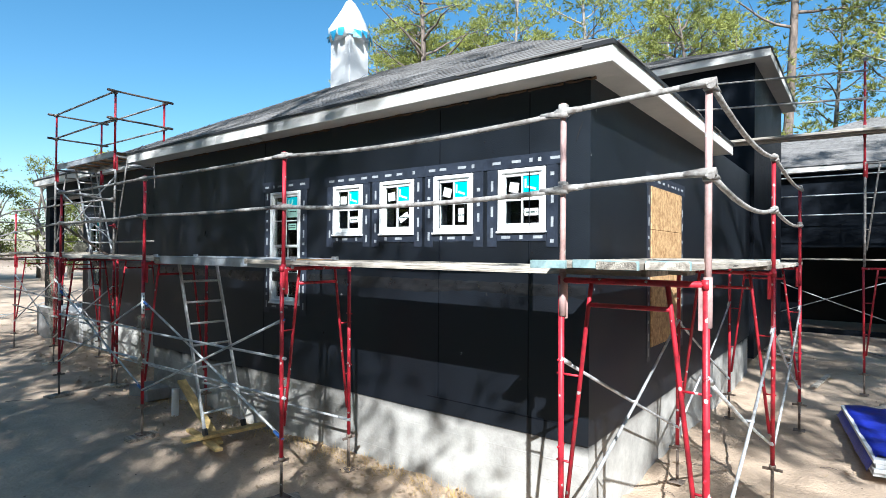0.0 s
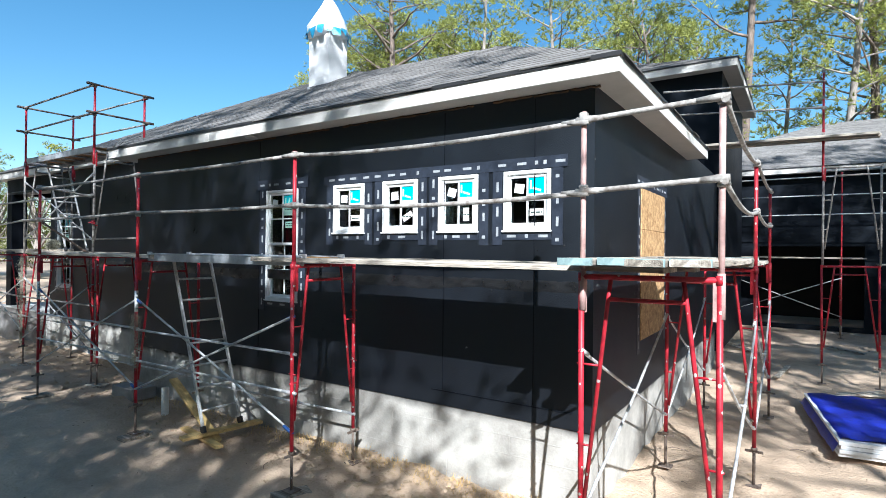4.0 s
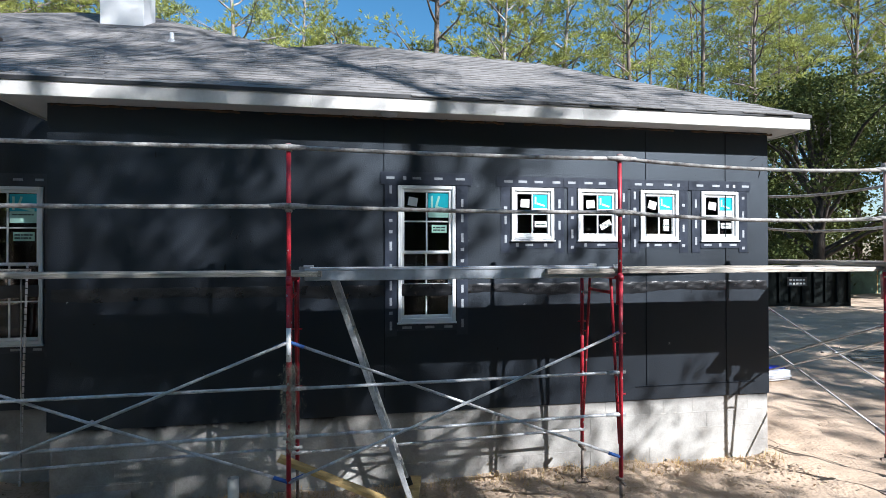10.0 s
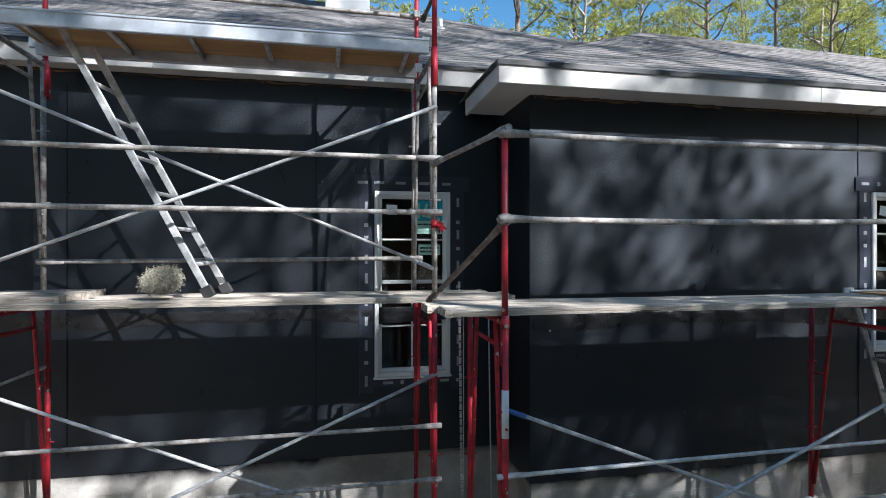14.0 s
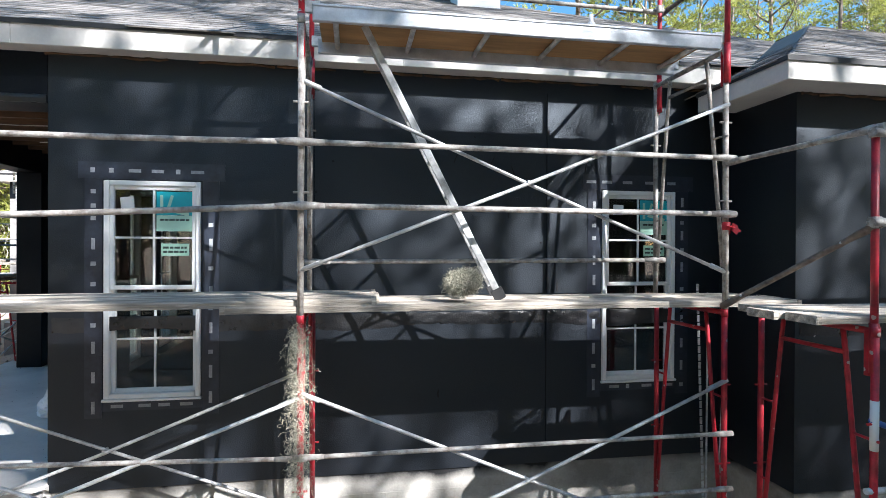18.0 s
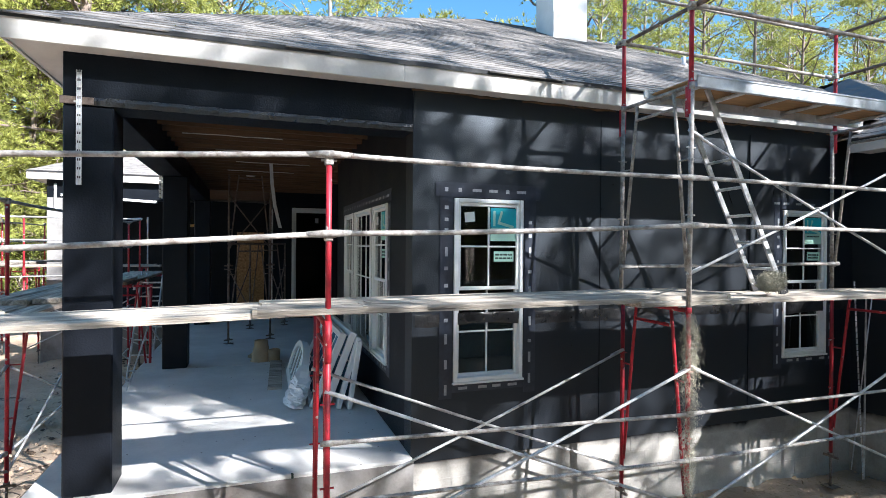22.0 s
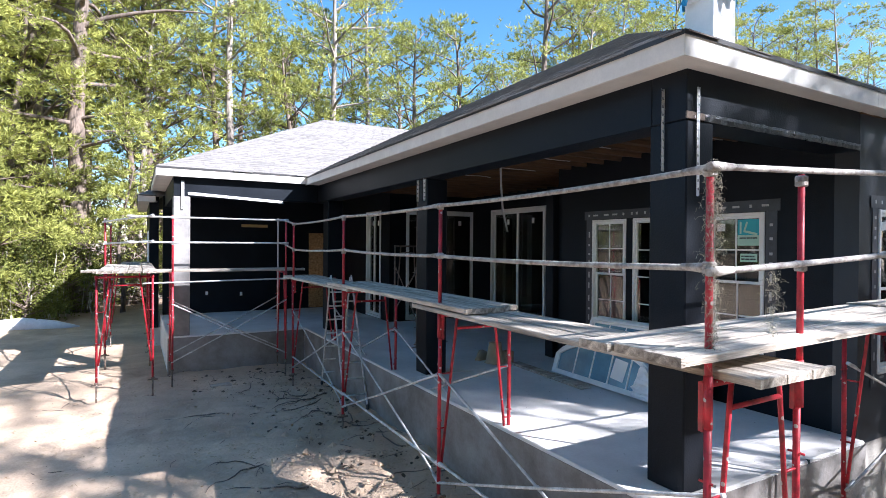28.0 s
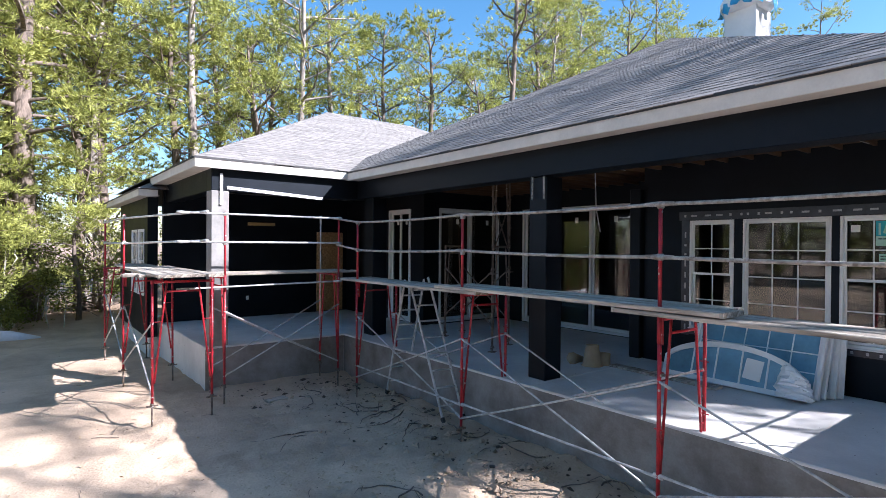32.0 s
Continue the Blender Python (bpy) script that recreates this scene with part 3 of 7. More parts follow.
def slope(sh, under, base, along, up_xy, z0, rise, limits, length):
    """Courses of shingles on one slope: base is the eave's start, along the eave's way, up_xy the way uphill (level),
    limits(s) gives the left and right end along the eave at the level distance s from it."""
    run = 0.0
    step = 0.127
    base, along, up_xy = Vector(base), Vector(along), Vector(up_xy)
    nrm = (up_xy * 1.0 + Vector((0, 0, rise))).normalized()
    lift = along.cross(nrm)
    if lift.z < 0:
        lift = -lift

    def P(a, s, h=0.0):
        return base + along * a + up_xy * s + Vector((0, 0, z0 + rise * s)) + lift * h
    row = 0
    while run < length:
        s0, s1 = run, min(run + step, length)
        l0, r0 = limits(s0)
        l1, r1 = limits(min(s1 + 0.02, length))
        a = min(l0, l1) - rnd(0, 0.9)
        while a < max(r0, r1):
            b = a + rnd(0.28, 0.48)
            p0, p1 = max(a, l0), min(b - 0.004, r0)
            q0, q1 = max(a, l1), min(b - 0.004, r1)
            if p1 - p0 > 0.01 or q1 - q0 > 0.01:
                p1, q1 = max(p1, p0), max(q1, q0)
                h = 0.009 + rnd(0, 0.005)
                e = rnd(-0.01, 0.006) - (0.028 if rnd(0, 1) < 0.4 else 0.0)
                yield row, (P(p0, s0 + e, h), P(p1, s0 + e, h), P(q1, s1 + 0.02, 0.004), P(q0, s1 + 0.02, 0.004), P(p1, s0 + e, 0), P(p0, s0 + e, 0))
            a = b
        run += step
        row += 1


def put_shingle(m, q):
    i = len(m.v)
    m.v += [tuple(p) for p in q]
    m.f += [(i, i + 1, i + 2, i + 3), (i + 5, i + 4, i + 1, i)]
    m.s += [False, False]


def hip_roof(name, label, slopes, deck_faces, single=None):
    """A roof: deck, shingles joined, and the shingles near the camera one by one."""
    top = thing(name, label, "roof", kind="structure")
    d = Mesh()
    for f in deck_faces:
        d.face(f)
    part("roof_deck", d, DRIP, top)
    m = Mesh()
    chosen = []
    for k, args in enumerate(slopes):
        for row, q in slope(m, None, *args):
            if single and k == 0 and len(chosen) < 290 and single(row, q[0]):
                chosen.append(q)
            else:
                put_shingle(m, q)
    ob = part("shingle_field", m, SHINGLE, top)
    ob["kind"] = "stuff"
    roofs.append((top, chosen))
    return top


def simple_hip(name, label, x0, x1, y0, y1, z, rise, faces="flrb"):
    """A plain hip roof over a rectangle."""
    h = (y1 - y0) / 2 if (y1 - y0) <= (x1 - x0) else (x1 - x0) / 2
    L, D = x1 - x0, y1 - y0
    sl = []
    if "f" in faces:
        sl.append(((x0, y0, 0), (1, 0, 0), (0, 1, 0), z, rise, lambda s: (s, L - s), h))
    if "l" in faces:
        sl.append(((x0, y1, 0), (0, -1, 0), (1, 0, 0), z, rise, lambda s: (s, D - s), h))
    if "r" in faces:
        sl.append(((x1, y0, 0), (0, 1, 0), (-1, 0, 0), z, rise, lambda s: (s, D - s), h))
    if "b" in faces:
        sl.append(((x1, y1, 0), (-1, 0, 0), (0, -1, 0), z, rise, lambda s: (s, L - s), h))
    zt = z + rise * h
    if D <= L:
        a, b = (x0 + h, (y0 + y1) / 2, zt), (x1 - h, (y0 + y1) / 2, zt)
        c = [(x0, y0, z), (x1, y0, z), (x1, y1, z), (x0, y1, z)]
        deck = [(c[0], c[1], b, a), (c[1], c[2], b), (c[2], c[3], a, b), (c[3], c[0], a)]
    else:
        a, b = ((x0 + x1) / 2, y0 + h, zt), ((x0 + x1) / 2, y1 - h, zt)
        c = [(x0, y0, z), (x1, y0, z), (x1, y1, z), (x0, y1, z)]
        deck = [(c[0], c[1], a), (c[1], c[2], b, a), (c[2], c[3], b), (c[3], c[0], a, b)]
    return hip_roof(name, label, sl, deck)


# front projection: hip whose ridge climbs to the left
RA = 0.534
ax0, ax1, ay0, az = -10.93, -1.66, 4.48, 4.41


def limits_a(s):
    right = (ax1 - ax0) - s if s < 2.55 else 6.72 - (s - 2.55) * 4.0
    return s, right


za = lambda y: az + RA * (y - ay0)
pR, pL = (-4.21, 7.03, za(7.03)), (-7.62, 7.85, za(7.85))
hip_roof("roof_1", "hip roof of the front room in weathered grey shingles",
         [((ax0, ay0, 0), (1, 0, 0), (0, 1, 0), az, RA, limits_a, 3.37),
          ((ax1, ay0, 0), (0, 1, 0), (-1, 0, 0), az, RA, lambda s: (s, 5.4 - s * 0.3), 2.55),
          ((ax0, 11.2, 0), (0, -1, 0), (1, 0, 0), az, RA, lambda s: (s, 6.72 - s), 3.3)],
         [((ax0, ay0, az), (ax1, ay0, az), pR, pL), ((ax1, ay0, az), (ax1, 9.9, az), (-4.21, 9.2, pR[2]), pR),
          ((ax0, 11.2, az), (ax0, ay0, az), pL), (pR, (-4.21, 9.2, pR[2]), (-7.62, 9.2, pL[2]), pL), ((-4.21, 9.2, pR[2]), (ax1, 9.9, az), (-7, 13.4, az), (-7.62, 9.2, pL[2]))],
         single=lambda row, p: row < 16 and -9.4 < p.x < -1.5)
simple_hip("roof_2", "large hip roof of the main house in grey shingles", -20.06, -5.15, 5.57, 18.7, 4.705, 0.523)
simple_hip("roof_3", "hip roof of the covered wing in sunlit grey shingles", -23.41, -9.0, 16.4, 27.3, 4.735, 0.5, "fl")
simple_hip("roof_4", "lower hip roof at the far side of the wing", -23.75, -16.0, 20.6, 28.0, 4.42, 0.5, "fl")
simple_hip("roof_5", "hip roof of the tall entry block", -9.0, -1.56, 13.55, 19.4, 7.12, 0.4, "fr")
simple_hip("roof_6", "hip roof of the garage wing in grey shingles", -6.0, 8.65, 21.6, 34.0, 5.58, 0.42, "fr")

# fascia boards, soffits and drip edges
def eaves(name, pts, z0, z1, depth, inward, label):
    """Fascia boards along pts (level), soffit inward of them."""
    so, dr = Mesh(), Mesh()
    fas = thing("fascia_" + name, label, "fascia", kind="structure")
    for k in range(len(pts) - 1):
        p, q = Vector((*pts[k], 0)), Vector((*pts[k + 1], 0))
        d = (q - p).normalized()
        w = Vector((-d.y, d.x, 0)) * inward
        M = Matrix(((d.x, w.x, 0, p.x), (d.y, w.y, 0, p.y), (0, 0, 1, 0), (0, 0, 0, 1)))
        L = (q - p).length
        n = max(1, round(L / 3.6))
        for j in range(n):
            fa = Mesh()
            fa.bbox(L * j / n + 0.001, L * (j + 1) / n - 0.001, 0.0, 0.028, z0, z1 - 0.012, 0.003, M)
            part("fascia_board", fa, FASCIA, fas)
        so.box(0.02 if k == 0 else depth + 0.002, L - 0.03, 0.03, depth, z0 + 0.015, z0 + 0.03, M)
        dr.box(-0.012, L + 0.012, -0.014, 0.05, z1 - 0.012, z1 + 0.004, M)
        dr.box(-0.012, L + 0.012, -0.014, -0.010, z1 - 0.035, z1 - 0.012, M)
    solid("soffit_" + name, so, SOFFIT, "flat pale soffit board under the eave", "soffit")
    solid("drip_edge_" + name, dr, DRIP, "dark metal drip edge along the eave", "drip edge")


eaves("1", [(ax0, 5.6), (ax0, ay0), (ax1, ay0), (ax1, 9.9)], 4.23, 4.41, 0.44, 1, "primed white fascia board with tree shadows on it")
eaves("2", [(-20.06, 16.5), (-20.06, 5.57), (-10.7, 5.57)], 4.51, 4.705, 0.40, 1, "primed white fascia board of the main roof")
eaves("3", [(-23.41, 21.0), (-23.41, 16.4), (-20.0, 16.4)], 4.53, 4.735, 0.5, 1, "primed white fascia board of the wing")
eaves("4", [(-23.75, 27.0), (-23.75, 20.6), (-23.3, 20.6)], 4.22, 4.42, 0.5, 1, "primed white fascia board of the lower roof")
eaves("5", [(-9.0, 13.55), (-1.56, 13.55), (-1.56, 19.4)], 6.92, 7.12, 0.7, 1, "primed fascia board of the entry block")
eaves("6", [(-6.0, 21.6), (8.65, 21.6), (8.65, 34.0)], 5.38, 5.58, 0.5, 1, "primed fascia board of the garage wing")

# chimney in white board with a plastic-wrapped cap
ch = thing("chimney", "white boarded chimney with a plastic-wrapped cap tied with blue sheet", "chimney")
m = Mesh()
m.bbox(-12.37, -11.55, 10.62, 11.36, 7.0, 8.85, 0.012)
part("shaft", m, CHIM, ch)
m = Mesh()
m.tube([(-11.96, 10.99, 8.78), (-11.96, 10.99, 8.86), (-11.97, 10.98, 9.05), (-11.96, 11.0, 9.35), (-11.95, 11.0, 9.7), (-11.95, 11.0, 9.95), (-11.95, 11.0, 10.02)], [0.5, 0.63, 0.62, 0.46, 0.27, 0.12, 0.03], 9)
for i, p in enumerate(m.v):
    m.v[i] = (p[0] + rnd(-0.025, 0.025), p[1] + rnd(-0.025, 0.025), p[2] + rnd(-0.02, 0.02))
part("cap_wrap", m, WRAP, ch, "bunched white plastic sheet")
for k in range(16):
    m = Mesh()
    a = k * math.pi / 8
    r0 = 0.6 + rnd(-0.03, 0.03)
    c = Vector((-11.96 + r0 * math.cos(a), 10.99 + r0 * math.sin(a), 8.9))
    t = Vector((-math.sin(a), math.cos(a), 0))
    o = Vector((math.cos(a), math.sin(a), 0))
    d0 = rnd(0.06, 0.3)
    m.face([c - t * 0.13 + Vector((0, 0, rnd(0, 0.1))), c + t * 0.13 + Vector((0, 0, rnd(0, 0.1))), c + t * rnd(0.03, 0.12) + o * rnd(0.0, 0.12) - Vector((0, 0, d0)), c - t * rnd(0.03, 0.12) + o * rnd(0, 0.1) - Vector((0, 0, d0 * rnd(0.4, 1)))])
    part("tie_flap", m, BLUEW, ch, "torn blue plastic flap")
vp = thing("roof_vent_pipe", "short grey vent pipe with a flashing boot on the roof", "vent pipe")
m = Mesh()
m.tube([(-10.52, 8.94, 6.35), (-10.52, 8.94, 6.62)], 0.035, 10)
part("pipe", m, GALV, vp)
m = Mesh()
m.tube([(-10.52, 8.94, 6.38), (-10.52, 8.94, 6.5)], [0.13, 0.045], 10)
part("flashing_boot", m, GALV, vp)

# ---------------- scaffolding ----------------
FH = 2.0          # height of a frame
FW = 0.93         # its width


def scaffold_frame(name, mat, label, jack=0.42):
    """A frame in its own plane: legs at x = 0 and x = FW, foot of the legs at z = 0, on screw jacks down to -jack."""
    ob = thing(name, label, "scaffold frame", "scaffold frames round the house")
    for x in (0, FW):
        m = Mesh()
        m.tube([(x, 0, 0), (x, 0, FH)], 0.0215, 10)
        m.tube([(x, 0, FH - 0.06), (x, 0, FH)], 0.026, 10)
        lg = part("leg", m, mat, ob)
        if jack:
            m = Mesh()
            m.tube([(x, 0, -jack), (x, 0, 0.02)], 0.0165, 8)
            m.tube([(x, 0, -0.03), (x, 0, 0.0)], 0.034, 8)
            m.box(x - 0.09, x + 0.09, -0.012, 0.012, -0.055, -0.03)
            part("screw_jack", m, RUSTY, lg)
            m = Mesh()
            m.bbox(x - 0.075, x + 0.075, -0.075, 0.075, -jack, -jack + 0.01, 0.002)
            part("base_plate", m, RUSTY, lg)
    m = Mesh()
    m.tube([(0, 0, FH - 0.03), (FW, 0, FH - 0.03)], 0.021, 8)
    part("top_bar", m, mat, ob)
    m = Mesh()
    m.tube([(0.2, 0, FH - 0.19), (FW - 0.2, 0, FH - 0.19)], 0.016, 8)
    part("sub_bar", m, mat, ob)
    for s, x in ((1, 0), (-1, FW)):
        m = Mesh()
        m.tube([(x + s * 0.22, 0, FH - 0.04), (x + s * 0.2, 0, FH - 0.19), (x + s * 0.03, 0, 0.32)], 0.016, 8)
        part("inner_leg", m, mat, ob)
        for z in (0.72, 1.32):
            m = Mesh()
            e = 0.03 + 0.17 * (z - 0.32) / (FH - 0.51)
            m.tube([(x - s * 0.03, 0, z), (x + s * e, 0, z)], 0.009, 6)
            part("strut", m, mat, ob)
            m = Mesh()
            m.tube([(x, -0.05, z + 0.1), (x, 0.05, z + 0.1)], 0.008, 6)
            part("brace_stud", m, mat, ob)
    return ob


def guard_post(name, mat, label, h=1.2):
    ob = thing(name, label, "guard post", "guard posts on the scaffold")
    m = Mesh()
    m.tube([(0, 0, -0.22), (0, 0, h)], 0.021, 10)
    m.tube([(0, 0, -0.28), (0, 0, 0.02)], 0.026, 10)
    part("post", m, mat, ob)
    m = Mesh()
    m.bbox(0.015, 0.05, -0.02, 0.02, -0.3, -0.02, 0.003)
    part("socket", m, mat, ob)
    for z in (h - 0.04, h - 0.58):
        m = Mesh()
        m.bbox(-0.03, 0.03, -0.03, 0.03, z - 0.035, z + 0.035, 0.008)
        m.tube([(0, -0.055, z), (0, 0.055, z)], 0.009, 6)
        part("rail_clamp", m, MUDDY, ob)
    return ob


red_frame = scaffold_frame("scaffold_bay", RED, "chipped red scaffold frame on screw jacks in the sand")
grey_frame = scaffold_frame("scaffold_bay", MUDDY, "mortar-splashed grey scaffold frame of an upper lift", 0)
red_post = guard_post("guard_post", RED, "red guard rail post above the scaffold planks")
faded_post = guard_post("guard_post", FADED, "sun-faded pinkish guard post above the scaffold planks")
used = set()


def put(proto, M):
    if proto.name in used:
        return copy_thing(proto, M)
    used.add(proto.name)
    proto.matrix_basis = M
    return proto


def frame_at(proto, x, y, rz, top):
    return put(proto, pose(x, y, top - FH, 0, rnd(-0.5, 0.5), rz + rnd(-1.5, 1.5)))


def rail(p, q, sag=0.015, mat=MUDDY, label="mortar-splashed steel guard rail tube", r=0.0195, name="guard_rail", bend=None):
    """A tube between two posts with flattened, drilled ends."""
    p, q = Vector(p), Vector(q)
    ob = thing(name, label, "scaffold tube", "rails and braces of the scaffold")
    m = Mesh()
    n = 9
    side = Vector((rnd(-1, 1), rnd(-1, 1), 0)) * 0.006
    pts = [p.lerp(q, k / n) - Vector((0, 0, sag * 4 * (k / n) * (1 - k / n))) + side * math.sin(math.pi * k / n) for k in range(n + 1)]
    m.tube(pts, r, 8)
    part("tube", m, mat, ob)
    d = (q - p).normalized()
    for e, c in ((p, d), (q, -d)):
        f = Mesh()
        f.tube([e - c * 0.05, e + c * 0.02, e + c * 0.16], [r * 1.25, r * 1.45, r * 1.02], 8)
        part("flattened_end", f, mat, ob)
    return ob


def cross_brace(p, q, drop, mat=GALV, ends=None):
    """Two crossing tubes between the frames at p and q; the tube ends sit at p, q and drop below them."""
    p, q = Vector(p), Vector(q)
    dn = Vector((0, 0, drop))
    ob = thing("cross_brace", "grey scaffold cross brace bolted at its middle", "scaffold brace", "rails and braces of the scaffold")
    w = Vector((-(q - p).y, (q - p).x, 0)).normalized() * 0.022
    for a, b, s in ((p, q - dn, 1), (p - dn, q, -1)):
        m = Mesh()
        mid = (a + b) / 2 + w * s + Vector((0, 0, rnd(-0.02, 0.0)))
        m.tube([a + w * s * 0.5, a.lerp(mid, 0.5) + w * s * 0.3, mid, b.lerp(mid, 0.5) + w * s * 0.3, b + w * s * 0.5], 0.0135, 8)
        t = part("brace_tube", m, mat, ob)
        d = (b - a).normalized()
        for e0, e1 in ((a - d * 0.02, a + d * 0.14), (b - d * 0.14, b + d * 0.02)):
            f = Mesh()
            f.tube([e0, e1], 0.018, 6)
            part("brace_end", f, ends or mat, t)
    m = Mesh()
    m.tube([(p + q - dn) / 2 - w * 1.8, (p + q - dn) / 2 + w * 1.8], 0.012, 6)
    part("pivot_bolt", m, mat, ob)
    return ob


def plank(p, q, width=0.235, thick=0.045, side=0.0, mat=PLANKM, label="weathered timber scaffold plank with worn edges", paint=False):
    """A board from p to q (middle of its top); side shifts it sideways."""
    p, q = Vector(p), Vector(q)
    d = (q - p)
    L = d.length
    d.normalize()
    w = Vector((-d.y, d.x, 0)).normalized()
    up = d.cross(w)
    if up.z < 0:
        up = -up
    M = Matrix(((d.x, w.x, up.x, p.x + w.x * side), (d.y, w.y, up.y, p.y + w.y * side), (d.z, w.z, up.z, p.z), (0, 0, 0, 1)))
    ob = thing("scaffold_plank", label, "plank", "planks on the scaffold", at=M)
    m = Mesh()
    n = 14
    ring = []
    cup = rnd(-0.004, 0.004)
    bow = rnd(-0.01, 0.008)
    for k in range(n + 1):
        x = L * k / n + (rnd(-0.012, 0.012) if k in (0, n) else 0)
        z = bow * math.sin(math.pi * k / n)
        hw = width / 2 + rnd(-0.003, 0.002)
        ch0 = 0.006 + rnd(0, 0.004)
        prof = [(-hw, z - thick), (-hw, z - ch0), (-hw + ch0, z + cup), (0, z - cup), (hw - ch0, z + cup), (hw, z - ch0), (hw, z - thick)]
        i = len(m.v)
        m.v += [(x, a, b) for a, b in prof]
        ring.append(i)
    for k in range(n):
        a, b = ring[k], ring[k + 1]
        for j in range(7):
            j2 = (j + 1) % 7
            m.f.append((a + j, b + j, b + j2, a + j2))
            m.s.append(False)
    m.f.append(tuple(ring[0] + j for j in range(7)))
    m.f.append(tuple(ring[n] + j for j in reversed(range(7))))
    m.s += [False, False]
    part("board", m, mat, ob)
    for x in ((-0.004, 0.03), (L - 0.03, L + 0.004)):
        e = Mesh()
        e.bbox(x[0], x[1], -width / 2 - 0.003, width / 2 + 0.003, -thick - 0.003, 0.004 + abs(bow) * 0.1, 0.002)
        part("end_cap", e, PLANKB if paint else mat, ob)
    return ob


def boards(p, q, n, gap=0.012, width=0.235, side0=0.0, ext=0.25, **kw):
    """n boards side by side, to the left of p to q."""
    for k in range(n):
        a, b = Vector(p), Vector(q)
        d = (b - a).normalized()
        plank(a - d * rnd(0.02, 0.02 + ext) + Vector((0, 0, rnd(0, 0.006))), b + d * rnd(0.02, 0.02 + ext), width, side=side0 + k * (width + gap), **kw)


def moss(x, y, z, length, n, spread, label="grey spanish moss hanging in a tangled clump"):
    """Curly grey strands tangled round a point and hanging below it."""
    m = Mesh()
    for _ in range(n):
        u = rnd(0, 1)
        s = spread * (0.35 + 0.65 * math.sin(math.pi * min(1, 0.15 + u)))
        p = Vector((x + random.gauss(0, 0.5) * s, y + random.gauss(0, 0.5) * s, z - u * length))
        for j in range(6):
            q = p + Vector((rnd(-1, 1), rnd(-1, 1), rnd(-1.3, 0.6))) * 0.019
            t = Vector((rnd(-1, 1), rnd(-1, 1), rnd(-1, 1))).normalized() * 0.0011
            m.face([p - t, p + t, q + t, q - t])
            p = q
    return tagged(part("spanish_moss", m, MOSS), label, "moss", "moss clumps on the scaffold", "stuff")


# front run: outer posts y 3.52, inner y 4.44
TOPA, YO, YI = 2.45, 3.52, 4.44
for x in (-4.81, -7.99, -11.19):
    fr = frame_at(red_frame, x, YO, 90, TOPA)
    if x < -5:
        m = Mesh()
        m.tube([(0, 0, 1.26), (0, 0, 1.56)], 0.0232, 10)
        sl = part("sleeve", m, PAPER, fr, "white label sleeve")
        m = Mesh()
        for k in range(5):
            m.box(-0.009, 0.006, -0.0245, -0.0225, 1.3 + 0.05 * k, 1.325 + 0.05 * k)
        part("printed_bars", m, INK, sl)["kind"] = "stuff"
    put(red_post, pose(x, YO, TOPA, 0, 0, 90))
# end frame and right-hand run
for y in (3.52, 6.55, 9.6):
    frame_at(red_frame, -1.65, y, 0, TOPA)
    put(faded_post if y < 4 else red_post, pose(-0.72, y, TOPA, 0, 0, 180))
put(faded_post, pose(-1.65, 3.52, TOPA, 0, 0, 90))
for z0, z1 in ((3.60, 3.61), (3.07, 3.09)):
    rail((-11.19, YO - 0.03, z0), (-7.99, YO - 0.03, z1))
    rail((-7.99, YO - 0.03, z1), (-4.81, YO - 0.03, z0))
    rail((-4.81, YO - 0.03, z0), (-1.65, YO - 0.03, z0 - 0.03), 0.05)
    rail((-1.65, YO - 0.03, z0 - 0.02), (-0.72, YO - 0.03, z0 + 0.02), 0.0)
    rail((-0.70, YO, z0), (-0.70, 6.55, z0 + 0.02), 0.11)
    rail((-0.70, 6.55, z0), (-0.70, 9.6, z0 - 0.02), 0.06)
for a, b in ((-11.19, -7.99), (-7.99, -4.81)):
    cross_brace((a, YO, 1.885), (b, YO, 1.885), 1.24, ends=BLUEM)
    rail((a, YO, 1.468), (b, YO, 1.485), 0.0, GALV, "horizontal galvanised scaffold tube", 0.015, "ledger_tube")
    rail((a, YI, 0.575), (b, YI, 0.63), 0.0, GALV, "horizontal galvanised scaffold tube", 0.015, "ledger_tube")
    rail((a, YO, 1.04), (b, YO, 1.07), 0.0, GALV, "horizontal galvanised scaffold tube", 0.015, "ledger_tube")
for a, b in ((3.52, 6.55), (6.55, 9.6)):
    cross_brace((-0.72, a, 1.87), (-0.72, b, 1.87), 1.22)
    cross_brace((-1.65, a, 1.87), (-1.65, b, 1.87), 1.22)
ZP = 2.505
boards((-11.45, 3.66, ZP), (-7.75, 3.66, ZP), 3)
boards((-5.3, 3.66, ZP), (-1.2, 3.66, ZP), 3)
boards((-0.85, 3.3, ZP + 0.05), (-0.85, 7.0, ZP + 0.05), 4, paint=True)
boards((-0.85, 6.3, ZP), (-0.85, 10.1, ZP), 3)


